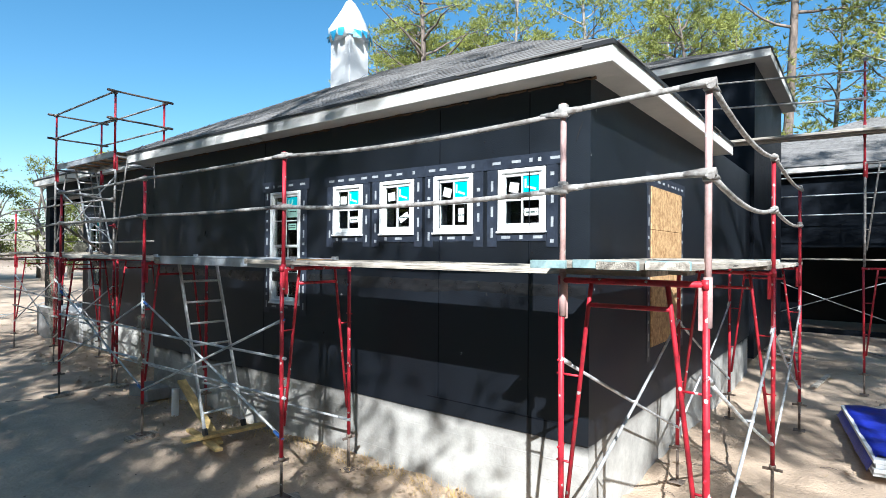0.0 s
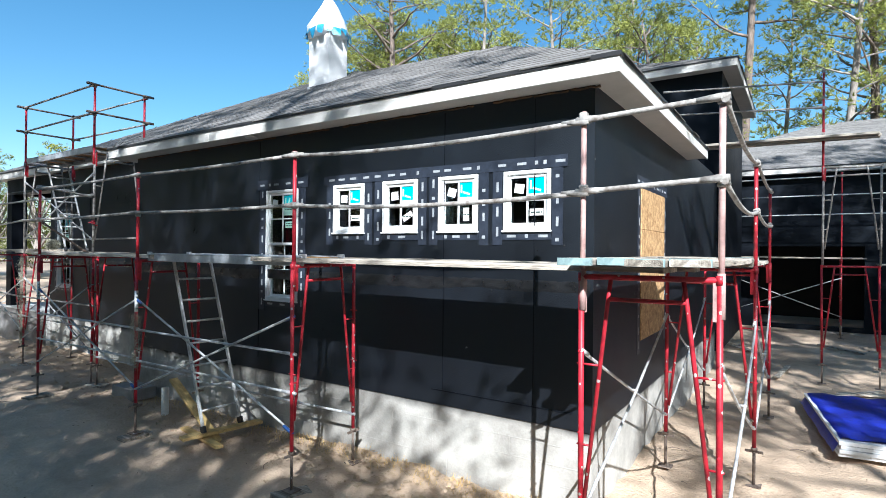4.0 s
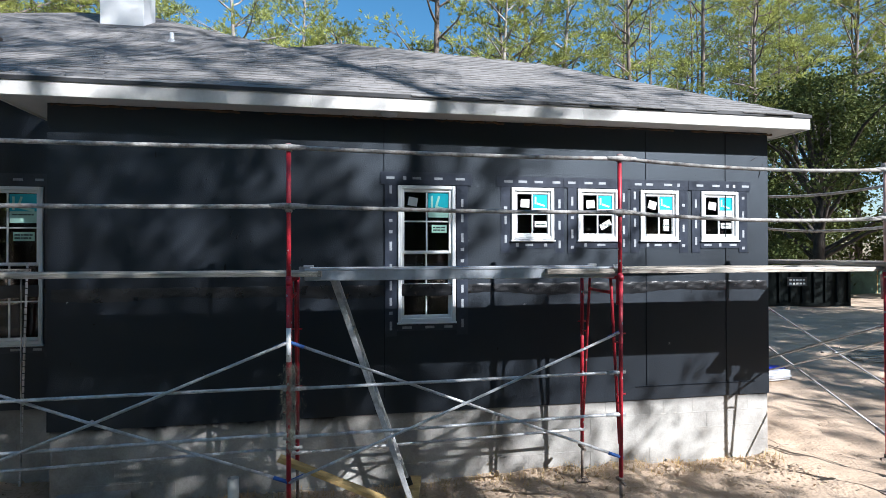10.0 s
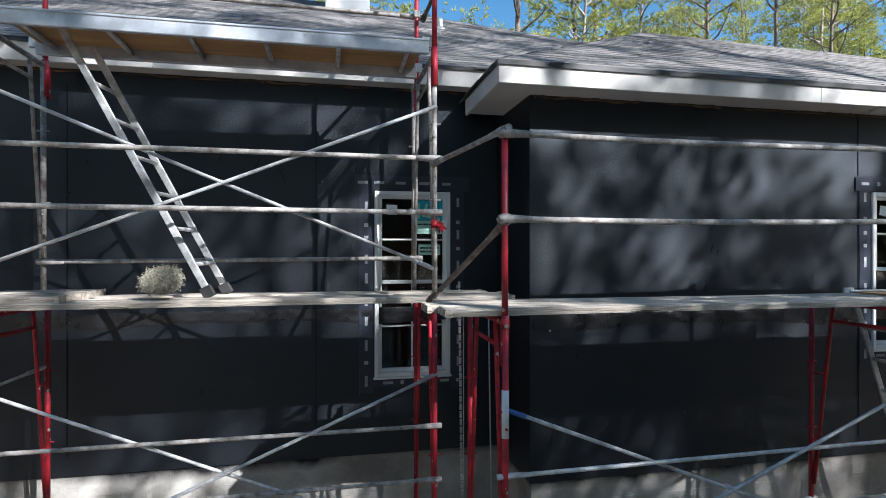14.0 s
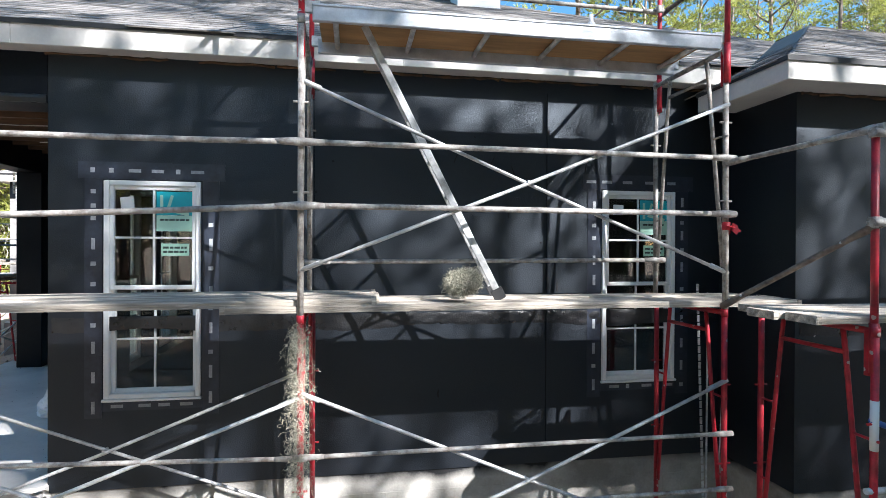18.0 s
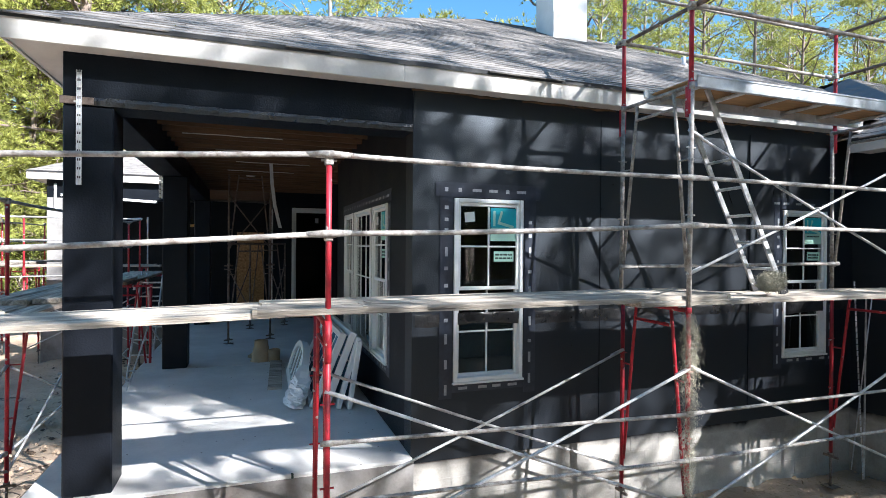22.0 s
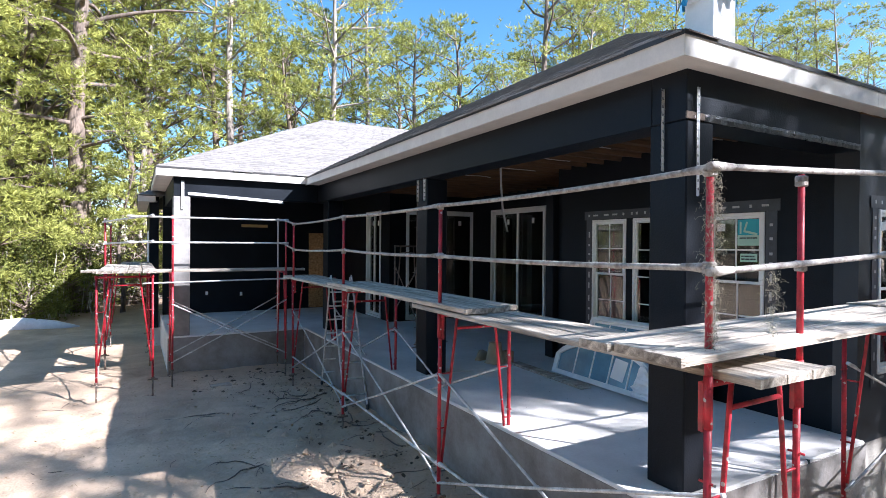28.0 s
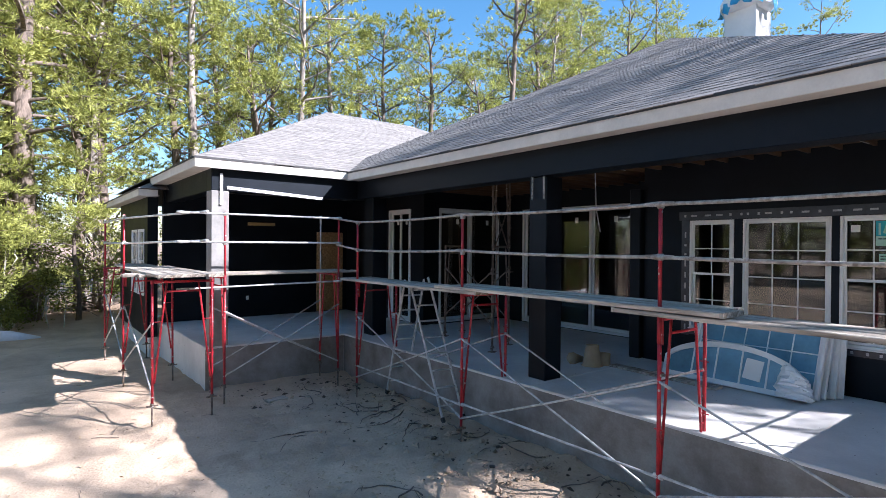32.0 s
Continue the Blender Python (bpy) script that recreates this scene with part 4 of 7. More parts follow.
def stage(x0, x1, y0, y1, z0, z1, label):
    """An aluminium work stage: two side rails, a plywood deck and cross members below."""
    ob = thing("scaffold_stage", label, "scaffold stage", "stages on the scaffold")
    for y in (y0, y1):
        m = Mesh()
        m.bbox(x0, x1, y - 0.02, y + 0.02, z0, z1, 0.006)
        m.bbox(x0, x1, y - 0.028, y + 0.028, z1 - 0.018, z1, 0.004)
        part("side_rail", m, ALUP, ob, "brushed aluminium side rail")
    m = Mesh()
    m.bbox(x0 + 0.03, x1 - 0.03, y0 + 0.02, y1 - 0.02, z1 - 0.03, z1 - 0.012, 0.003)
    part("deck", m, PLY, ob, "plywood deck")
    n = 6
    for k in range(n):
        x = x0 + 0.15 + (x1 - x0 - 0.3) * k / (n - 1)
        m = Mesh()
        m.tube([(x, y0, z0 + 0.05), (x, y1, z0 + 0.05)], 0.02, 8)
        part("cross_member", m, GALV, ob)
    for x in (x0, x1):
        for y in (y0, y1):
            m = Mesh()
            m.bbox(x - 0.05, x + 0.05, y - 0.012, y + 0.012, z1 - 0.06, z1 + 0.02, 0.003)
            part("hook", m, GALV, ob)
    return ob


stage(-7.86, -4.78, 3.62, 4.2, 2.42, 2.53, "pale aluminium scaffold stage resting on two frames")

# tower before the recessed wall: outer y 4.48, inner 5.40
for x in (-14.60, -11.455):
    frame_at(red_frame, x, 4.48, 90, 2.45)
    frame_at(grey_frame, x, 4.48, 90, 4.45)
hi_post = guard_post("guard_post", RED, "tall red guard post at the top of the scaffold tower", 1.25)
for x in (-14.60, -11.455):
    for y in (4.48, 5.41):
        put(hi_post, pose(x, y, 4.45, 0, 0, 90))
for z in (5.66, 5.13):
    rail((-14.60, 4.45, z), (-11.455, 4.45, z), 0.0, MUDDY)
    rail((-14.60, 5.44, z), (-11.455, 5.44, z - 0.02), 0.0, MUDDY)
    rail((-14.58, 4.35, z), (-14.58, 5.5, z), 0.0, RUSTY, "rusty end rail of the scaffold tower")
    rail((-11.37, 4.35, z), (-11.37, 5.5, z), 0.0, RUSTY, "rusty end rail of the scaffold tower")
for z in (3.60, 3.18):
    rail((-14.60, 4.44, z), (-11.455, 4.44, z - 0.01), 0.0)
rail((-14.60, 5.38, 2.78), (-11.455, 5.38, 2.8), 0.0)
cross_brace((-14.60, 4.48, 4.02), (-11.455, 4.48, 4.0), 1.27)
cross_brace((-14.60, 4.48, 1.93), (-11.455, 4.48, 1.9), 1.32)
rail((-14.60, 4.46, 1.505), (-11.455, 4.46, 1.505), 0.0, MUDDY, "horizontal splashed scaffold tube", 0.0165, "ledger_tube")
rail((-14.60, 4.46, 1.09), (-11.455, 4.46, 1.085), 0.0, MUDDY, "horizontal splashed scaffold tube", 0.0165, "ledger_tube")
stage(-14.53, -11.5, 4.5, 5.12, 4.42, 4.535, "aluminium stage with plywood deck at the top of the tower")
boards((-14.9, 4.6, ZP), (-11.0, 4.6, ZP), 3)
rail((-11.455, 4.44, 3.56), (-11.19, YO, 3.63), 0.0)
rail((-11.5, 4.4, 2.5), (-11.19, YO, 3.05), 0.0, RUSTY, "rusty diagonal tube leaning at the corner")

# porch front run: r1 and the corner frame
frame_at(red_frame, -17.76, 4.56, 90, 2.42)
put(red_post, pose(-17.76, 4.56, 2.42, 0, 0, 90))
frame_at(red_frame, -20.99, 4.70, 0, 2.28)
put(red_post, pose(-20.99, 4.70, 2.28, 0, 0, 90))
put(red_post, pose(-20.07, 4.70, 2.28, 0, 0, 90))
for z0, z1, z2 in ((3.60, 3.62, 3.46), (3.18, 3.06, 2.88)):
    rail((-17.76, 4.53, z1), (-14.60, 4.44, z0))
    rail((-20.99, 4.67, z2), (-17.76, 4.53, z1), 0.01)
cross_brace((-17.76, 4.56, 1.93), (-14.60, 4.48, 1.9), 1.22)
cross_brace((-17.76, 5.45, 1.9), (-14.60, 5.40, 1.9), 1.22)
rail((-17.76, 4.54, 1.57), (-14.60, 4.46, 1.5), 0.0, MUDDY, "horizontal splashed scaffold tube", 0.0165, "ledger_tube")
rail((-17.76, 4.54, 1.14), (-14.60, 4.46, 1.09), 0.0, MUDDY, "horizontal splashed scaffold tube", 0.0165, "ledger_tube")
boards((-18.15, 4.66, ZP + 0.02), (-14.15, 4.62, ZP + 0.05), 3, ext=0.1)
boards((-21.28, 4.72, 2.44), (-17.5, 4.66, 2.535), 3, ext=0.08)

# left run along the porch
for y in (8.02, 11.23, 14.45):
    frame_at(red_frame, -20.86, y, 0, 2.28)
    put(red_post, pose(-20.86, y, 2.28, 0, 0, 0))
for z, zz in ((3.45, 3.47), (2.9, 2.93)):
    rail((-20.99, 4.72, z), (-20.88, 8.02, z), 0.02)
    rail((-20.88, 8.02, z), (-20.86, 11.23, zz), 0.02)
    rail((-20.86, 11.23, zz), (-20.84, 14.45, z), 0.02)
    rail((-20.84, 14.45, z), (-20.80, 15.4, z + 0.1), 0.0)
for a, b in ((4.7, 8.02), (8.02, 11.23), (11.23, 14.45)):
    cross_brace((-20.86, a, 1.6), (-20.86, b, 1.6), 1.2)
    if a > 5:
        cross_brace((-19.95, a, 1.6), (-19.95, b, 1.6), 1.2)
    rail((-20.86, a, 0.6), (-20.86, b, 0.62), 0.0, GALV, "low galvanised scaffold tube", 0.015, "ledger_tube")
ZL = 2.33
boards((-20.33, 4.5, ZL - 0.01), (-20.33, 8.5, ZL), 3, ext=0.06)
boards((-20.33, 7.5, ZL + 0.05), (-20.33, 11.6, ZL + 0.05), 3)
boards((-20.33, 11.0, ZL), (-20.33, 14.9, ZL), 3)

# wing run
for x in (-20.80, -23.12):
    frame_at(red_frame, x, 15.38, 90, 2.40)
for x, y in ((-20.80, 15.38), (-23.12, 15.38)):
    put(red_post, pose(x, y, 2.4, 0, 0, 90))
for y in (14.8, 17.9, 21.0):
    frame_at(red_frame, -24.42, y, 0, 2.40)
put(red_post, pose(-24.42, 17.9, 2.4, 0, 0, 0))
put(red_post, pose(-24.42, 21.0, 2.4, 0, 0, 0))
for z in (3.52, 3.0):
    rail((-23.9, 15.36, z + 0.04), (-20.8, 15.36, z + 0.04), 0.0, GALV)
    rail((-24.42, 17.9, z), (-23.5, 15.2, z + 0.06), 0.0, GALV)
    rail((-24.44, 21.0, z), (-24.44, 17.9, z), 0.0, GALV)
rail((-23.9, 15.34, 2.2), (-20.8, 15.34, 2.24), 0.0, GALV, "galvanised tube below the wing planks", 0.0165, "ledger_tube")
rail((-20.78, 16.3, 0.9), (-20.78, 16.3, 3.6), 0.0, GALV, "thin galvanised upright at the wing run", 0.018, "scaffold_upright")
cross_brace((-23.12, 15.38, 1.75), (-20.80, 15.38, 1.75), 1.2)
cross_brace((-23.12, 16.31, 1.75), (-20.80, 16.31, 1.75), 1.2)
for a, b in ((14.8, 17.9), (17.9, 21.0)):
    cross_brace((-24.42, a, 1.7), (-24.42, b, 1.7), 1.2)
boards((-24.5, 15.5, 2.46), (-20.6, 15.5, 2.46), 3)
boards((-23.55, 14.6, 2.5), (-23.55, 18.4, 2.5), 4)
boards((-23.55, 17.5, 2.46), (-23.55, 21.4, 2.46), 3)

# scaffold by the entry block
for x in (0.05, ):
    frame_at(red_frame, x, 13.1, 0, 2.4)
    frame_at(grey_frame, x, 13.1, 0, 4.4)
put(hi_post, pose(0.05, 13.1, 4.4, 0, 0, 0))
put(hi_post, pose(0.05, 13.1, 5.15, 0, 0, 90))
for z in (6.15, 5.62):
    rail((-2.9, 12.6, z + 0.1), (0.05, 13.1, z), 0.0, MUDDY)
boards((-2.7, 12.75, 5.0), (0.75, 12.9, 4.98), 2)
frame_at(red_frame, 0.7, 20.3, 90, 2.45)
for x in (0.7, 3.8):
    rail((x, 20.3, 2.4), (x, 20.3, 5.12), 0.0, RED, "red scaffold upright before the garage wing", 0.021, "scaffold_upright")
for z in (5.05, 4.47, 3.87):
    rail((-2.4, 20.3, z), (0.7, 20.28, z), 0.0, GALV)
    rail((0.7, 20.28, z), (3.8, 20.28, z), 0.0, GALV)
cross_brace((-2.4, 20.3, 1.9), (0.7, 20.3, 1.9), 1.2)
boards((-2.6, 20.4, 2.53), (1.1, 20.4, 2.53), 3)
for x in (2.2, 5.3, 8.4):
    frame_at(red_frame, x, 20.3, 90, 2.3)
rail((2.2, 20.3, 3.3), (5.3, 20.3, 3.3), 0, GALV)
rail((5.3, 20.3, 3.3), (8.4, 20.3, 3.3), 0, GALV)
cross_brace((2.2, 20.3, 1.8), (5.3, 20.3, 1.8), 1.2)
cross_brace((5.3, 20.3, 1.8), (8.4, 20.3, 1.8), 1.2)
boards((1.8, 20.5, 2.35), (5.6, 20.5, 2.35), 2)
boards((5.0, 20.5, 2.35), (8.9, 20.5, 2.35), 2)

moss(-7.97, YO - 0.03, 1.70, 0.75, 900, 0.07)
moss(-14.61, 4.45, 2.4, 1.9, 2600, 0.075)
moss(-20.99, 4.68, 3.5, 1.1, 700, 0.04)
moss(-20.45, 4.66, 2.9, 0.4, 130, 0.04)
m = Mesh()
for _ in range(3000):
    c = Vector((random.gauss(0, 1), random.gauss(0, 1), random.gauss(0, 1))).normalized() * rnd(0.25, 1) ** 0.4
    p = Vector((-13.47 + 0.145 * max(-0.85, min(0.85, c.x)), 4.6 + 0.12 * max(-0.8, min(0.8, c.y)), 2.66 + 0.105 * max(-0.85, min(0.85, c.z)) + 0.02 * c.x))
    for j in range(4):
        q = p + Vector((rnd(-1, 1), rnd(-1, 1), rnd(-1.1, 0.8))) * 0.017
        t = Vector((rnd(-1, 1), rnd(-1, 1), rnd(-1, 1))).normalized() * 0.0014
        m.face([p - t, p + t, q + t, q - t])
        p = q
tagged(part("spanish_moss", m, MOSS), "dry matted tuft of spanish moss lying on the planks", "moss", "moss clumps on the scaffold", "stuff")

# ---------------- trees ----------------
def full_pine_mesh(seed, height, crown_from, limbs=24, reach=1.0, girth=0.22, droop=0.0, tufts=11):
    """A grown pine: a bare trunk with dead stubs, limbs that fork, and flat clumps of long needles at the ends of the forks."""
    rs = random.Random(seed)
    trunk, crown = Mesh(), Mesh()
    pts, r = [], []
    lean = Vector((rs.uniform(-0.04, 0.04), rs.uniform(-0.04, 0.04), 0))
    for k in range(13):
        t = k / 12
        pts.append(Vector((0, 0, height * t)) + lean * height * t * t + Vector((math.sin(t * 6 + seed) * 0.22, math.cos(t * 5 + seed) * 0.22, 0)) * min(1, 3 * t))
        r.append(girth * (1 - t) ** 0.7 * (1.25 if k == 0 else 1) + 0.02)
    trunk.tube(pts, r, 10)

    def at(t):
        return pts[min(int(t * 12), 11)].lerp(pts[min(int(t * 12), 11) + 1], t * 12 - min(int(t * 12), 11))

    def clump(c, d, size):
        for _ in range(max(4, int(1.2 * tufts * rs.uniform(0.6, 1.3) * size))):
            a, q = rs.uniform(0, 6.28), math.sqrt(rs.random()) * 0.66 * size
            p = c + Vector((math.cos(a) * q, math.sin(a) * q, rs.gauss(0.05, 0.15) * size - droop * q * 0.4))
            up = (d * 0.5 + Vector((math.cos(a) * 0.7, math.sin(a) * 0.7, rs.uniform(0.0, 0.9)))).normalized()
            for _ in range(8):
                v = (up + Vector((rs.gauss(0, 0.55), rs.gauss(0, 0.55), rs.gauss(0, 0.45)))).normalized() * rs.uniform(0.21, 0.37)
                w = v.cross(Vector((rs.gauss(0, 1), rs.gauss(0, 1), rs.gauss(0, 1)))).normalized() * rs.uniform(0.017, 0.029)
                crown.face([p - w, p + w, p + v])
    for k in range(7):                                   # dead stubs
        t = crown_from * rs.uniform(0.45, 1.0)
        a, ln = rs.uniform(0, 6.28), rs.uniform(0.4, 2.2)
        p = at(t)
        e = Vector((math.cos(a), math.sin(a), rs.uniform(-0.1, 0.4)))
        trunk.tube([p, p + e * ln * 0.5, p + e * ln + Vector((0, 0, rs.uniform(-0.3, 0.3)))], [0.035, 0.022, 0.006], 4, False)
    for k in range(limbs):
        t = crown_from + (0.99 - crown_from) * (k + rs.random()) / limbs
        u = (t - crown_from) / (1 - crown_from)
        ln = reach * (1.2 + 2.6 * math.sin(math.pi * (0.3 + 0.66 * u))) * rs.choice((0.55, 0.8, 1.0, 1.2))
        a = k * 2.4 + rs.uniform(-0.8, 0.8)
        d = Vector((math.cos(a), math.sin(a), rs.uniform(0.0, 0.45) + 0.5 * u - droop * 0.3)).normalized()
        way = [at(t)]
        for j in range(5):
            way.append(way[-1] + d * ln / 5)
            d = (d + Vector((rs.uniform(-0.3, 0.3), rs.uniform(-0.3, 0.3), rs.uniform(-0.12, 0.24) - droop * 0.16))).normalized()
        b0 = girth * 0.18 + 0.01 * ln
        trunk.tube(way, [b0, b0 * 0.8, b0 * 0.62, b0 * 0.46, b0 * 0.3, 0.008], 4, False)
        clump(way[5], d, rs.uniform(0.7, 1.15))
        for j in range(rs.randint(3, 6)):
            q = rs.uniform(1.4, 4.8)
            p = way[int(q)].lerp(way[int(q) + 1], q % 1)
            b = a + rs.choice((-1, 1)) * rs.uniform(0.4, 1.2)
            e = Vector((math.cos(b), math.sin(b), rs.uniform(-0.05, 0.6) - droop * 0.4)).normalized()
            z = p + e * ln * rs.uniform(0.18, 0.42)
            trunk.tube([p, z], [0.02, 0.006], 3, False)
            clump(z, e, rs.uniform(0.55, 1.1))
    return trunk, crown


def broadleaf_mesh(seed, height, spread, leaf, count, low=0.25, drape=0):
    """A bushy tree: a forked trunk, limbs and a crown of many small leaves in uneven clumps."""
    rs = random.Random(seed)
    trunk, crown = Mesh(), Mesh()
    trunk.tube([(0, 0, 0), (0.1, 0.05, height * 0.3), (0.05, -0.1, height * 0.6), (0, 0, height * 0.85)], [0.03 * height, 0.022 * height, 0.013 * height, 0.004 * height], 8)
    clumps = []
    for k in range(26):
        a, u = rs.uniform(0, 6.28), rs.uniform(low, 1)
        rad = spread * math.sqrt(rs.random()) * (1 - 0.55 * abs(u - 0.5))
        c = Vector((math.cos(a) * rad, math.sin(a) * rad, height * u))
        clumps.append((c, rs.uniform(0.14, 0.3) * spread))
        trunk.tube([(0.05, 0, height * u * 0.55), tuple(c * 0.6 + Vector((0, 0, height * u * 0.28))), tuple(c)], [0.012 * height, 0.007 * height, 0.002 * height], 5, False)
    for _ in range(count):
        c, s = rs.choice(clumps)
        p = c + Vector((rs.gauss(0, 0.6), rs.gauss(0, 0.6), rs.gauss(0, 0.5))) * s
        v = Vector((rs.gauss(0, 1), rs.gauss(0, 1), rs.gauss(-0.2, 0.7))).normalized() * leaf * rs.uniform(0.6, 1.3)
        w = v.cross(Vector((rs.gauss(0, 1), rs.gauss(0, 1), rs.gauss(0, 1)))).normalized() * leaf * 0.32
        crown.face([p, p + v * 0.5 + w, p + v, p + v * 0.5 - w])
    strands = Mesh()
    for _ in range(drape):
        c, s = rs.choice(clumps)
        p = c + Vector((rs.gauss(0, 0.5), rs.gauss(0, 0.5), -0.3)) * s
        ln = rs.uniform(0.5, 1.8)
        for j in range(4):
            w = Vector((rs.uniform(-1, 1), rs.uniform(-1, 1), 0)) * 0.025
            q = p - Vector((rs.uniform(-0.08, 0.08), rs.uniform(-0.08, 0.08), ln / 4))
            strands.face([p - w, p + w, q + w * 0.7, q - w * 0.7])
            p = q
    return trunk, crown, strands


def tree_proto(name, meshes, bark, leafmat, label, category, group):
    ob = thing(name, label, category, group)
    part("trunk", meshes[0], bark, ob)
    part("crown", meshes[1], leafmat, ob)
    if len(meshes) > 2 and meshes[2].f:
        part("hanging_moss", meshes[2], MOSS, ob)["kind"] = "stuff"
    return ob


PINES = [tree_proto("pine_tree", full_pine_mesh(11 + k, h, f, n, re), bark, NEEDLE, "tall pine with a broken crown of yellow-green needle clumps", "tree", "pines round the plot")
         for k, (h, f, n, re, bark) in enumerate([(20, 0.4, 25, 1.0, PALEBARK), (23, 0.5, 22, 1.05, BARK), (18, 0.33, 26, 1.0, BARK), (21, 0.36, 28, 0.9, PALEBARK), (15, 0.25, 24, 0.85, BARK)])]
TALL = [tree_proto("pine_tree", full_pine_mesh(131 + k, h, f, n, 0.8, 0.17), bark, NEEDLE, "slender pine with a long bare trunk and a small high crown", "tree", "pines round the plot")
        for k, (h, f, n, bark) in enumerate([(25, 0.58, 15, BARK), (27, 0.62, 14, BARK), (23, 0.5, 16, PALEBARK)])]
BIG = [tree_proto("pine_tree", full_pine_mesh(141, 25, 0.24, 40, 1.35, 0.4, 0.5, 15), BARK, NEEDLE, "old pine with a thick grey trunk and drooping lower boughs", "tree", "pines round the plot")]
OAKS = [tree_proto("oak_tree", broadleaf_mesh(31 + k, h, s, 0.2, 24000, 0.2, 90), OAKBARK, OAKLEAF, "dark evergreen oak hung with spanish moss", "tree", "oaks round the plot")
        for k, (h, s) in enumerate([(12, 4.6), (10, 4.0)])]
SHRUBS = [tree_proto("shrub", broadleaf_mesh(51 + k, h, s, 0.105, 5200, 0.06, 30), BARK, BUSHLEAF, "loose yellow-green shrub at the wood's edge", "shrub", "shrubs at the wood's edge")
          for k, (h, s) in enumerate([(3.2, 1.9), (4.5, 2.4), (2.2, 1.6)])]


def plant(kinds, x, y, size, turn):
    fresh = [q for q in kinds if q.name not in used]
    p = fresh[0] if fresh else kinds[random.randrange(len(kinds))]
    M = pose(x, y, -0.05, rnd(-1.5, 1.5), rnd(-1.5, 1.5), turn)
    if p.name in used:
        ob = copy_thing(p, M)
    else:
        used.add(p.name)
        p.matrix_basis = M
        ob = p
    ob.scale = (size, size, size)
    return ob


# wood behind the house
MIDS = [tree_proto("young_tree", broadleaf_mesh(71 + k, h, sp, 0.19, 4300, 0.15, 40), PALEBARK, BUSHLEAF, "young yellow-green tree among the pines", "tree", "young trees among the pines")
        for k, (h, sp) in enumerate([(8.5, 2.8), (11.0, 3.2)])]
SPARSE = [tree_proto("pine_tree", full_pine_mesh(91 + k, h, f, 17, 0.85, 0.2, 0.0, 8), BARK, NEEDLE, "unseen tall pine with a thin crown, added for its dappled shade", "tree", "pines round the plot")
          for k, (h, f) in enumerate([(21, 0.5), (23, 0.55)])]
for k in range(66):
    x = -31 + 71 * (k % 33) / 32 + rnd(-1.0, 1.0)
    y = (31 if k < 33 else 41) + rnd(-3.5, 4)
    if x < -8:
        y = max(y, 33, -0.98 * x + 3)
    if k >= 33 and k % 3 != 1:
        continue
    if x > 9 and k % 2 or x < -8 and k % 3 == 0:
        continue
    plant(PINES, x, y, rnd(0.82, 1.15), rnd(0, 360))
for k in range(10):
    plant(PINES, rnd(-31, -23), rnd(32, 46), rnd(0.9, 1.1), rnd(0, 360))
for k in range(26):
    plant(TALL, rnd(9, 40), rnd(29, 44), rnd(0.85, 1.1), rnd(0, 360))
for k in range(9):
    plant(TALL, rnd(20, 40), rnd(4, 30), rnd(0.85, 1.15), rnd(0, 360))
for x, y, s in ((18, 24, 1.0), (23, 29, 1.2), (27, 24, 1.1), (20, 37, 1.2)):
    plant(OAKS, x, y, s, rnd(0, 360))
for k in range(13):
    plant(MIDS, -30 + 5.4 * k + rnd(-2, 2), rnd(38, 47), rnd(0.6, 0.9), rnd(0, 360))
for k in range(12):
    plant(MIDS, rnd(-48, -30), rnd(36, 52), rnd(0.9, 1.3), rnd(0, 360))
for k in range(7):
    plant(PINES, rnd(-40, -28), rnd(28, 36), rnd(0.8, 1.0), rnd(0, 360))
for k in range(6):
    plant(MIDS, rnd(-34, -27), rnd(34, 40), rnd(0.6, 0.9), rnd(0, 360))
for k in range(24):
    plant(MIDS, -50 - rnd(0, 9), -10 + 2.3 * k + rnd(-1, 1), rnd(0.75, 1.0), rnd(0, 360))
for k in range(8):
    plant([PINES[4]], -60 - rnd(0, 6), -6 + 6 * k + rnd(-1, 1), rnd(0.7, 0.85), rnd(0, 360))
for k in range(26):
    plant(SHRUBS, rnd(-36, -26.5), rnd(28, 33), rnd(0.6, 1.1), rnd(0, 360))
for k in range(20):
    plant(SHRUBS, -26 + 3.4 * k + rnd(-0.8, 0.8), rnd(33, 38), rnd(0.8, 1.3), rnd(0, 360))
for x, y, s in ((-31.5, 29.0, 0.6), (-33.5, 33.5, 0.8)):
    plant(MIDS, x, y, s, 40 * x)
for x, y, s in ((-27.4, 28.0, 0.95), (-29.2, 27.6, 0.8), (-28.4, 30.2, 1.1), (-26.6, 29.8, 1.0), (-30.6, 29.2, 0.9), (-32.6, 28.4, 1.2)):
    plant(SHRUBS, x, y, s, 50 * x)
YOUNG = [tree_proto("pine_tree", full_pine_mesh(171, 8, 0.12, 26, 0.62, 0.1, 0.25, 12), BARK, NEEDLE, "young pine with boughs down to the ground", "tree", "pines round the plot")]
for x, y, s in ((-28.6, 28.6, 0.9), (-30.3, 30.6, 1.1), (-26.6, 31.0, 0.9), (-24.3, 30.4, 0.8), (-32.4, 30.0, 1.0)):
    plant(YOUNG, x, y, s, 61 * x)
for x, y, s in ((-25.9, 31.5, 1.0), (-27.6, 33.5, 0.85)):
    plant(BIG, x, y, s, 70 * x)
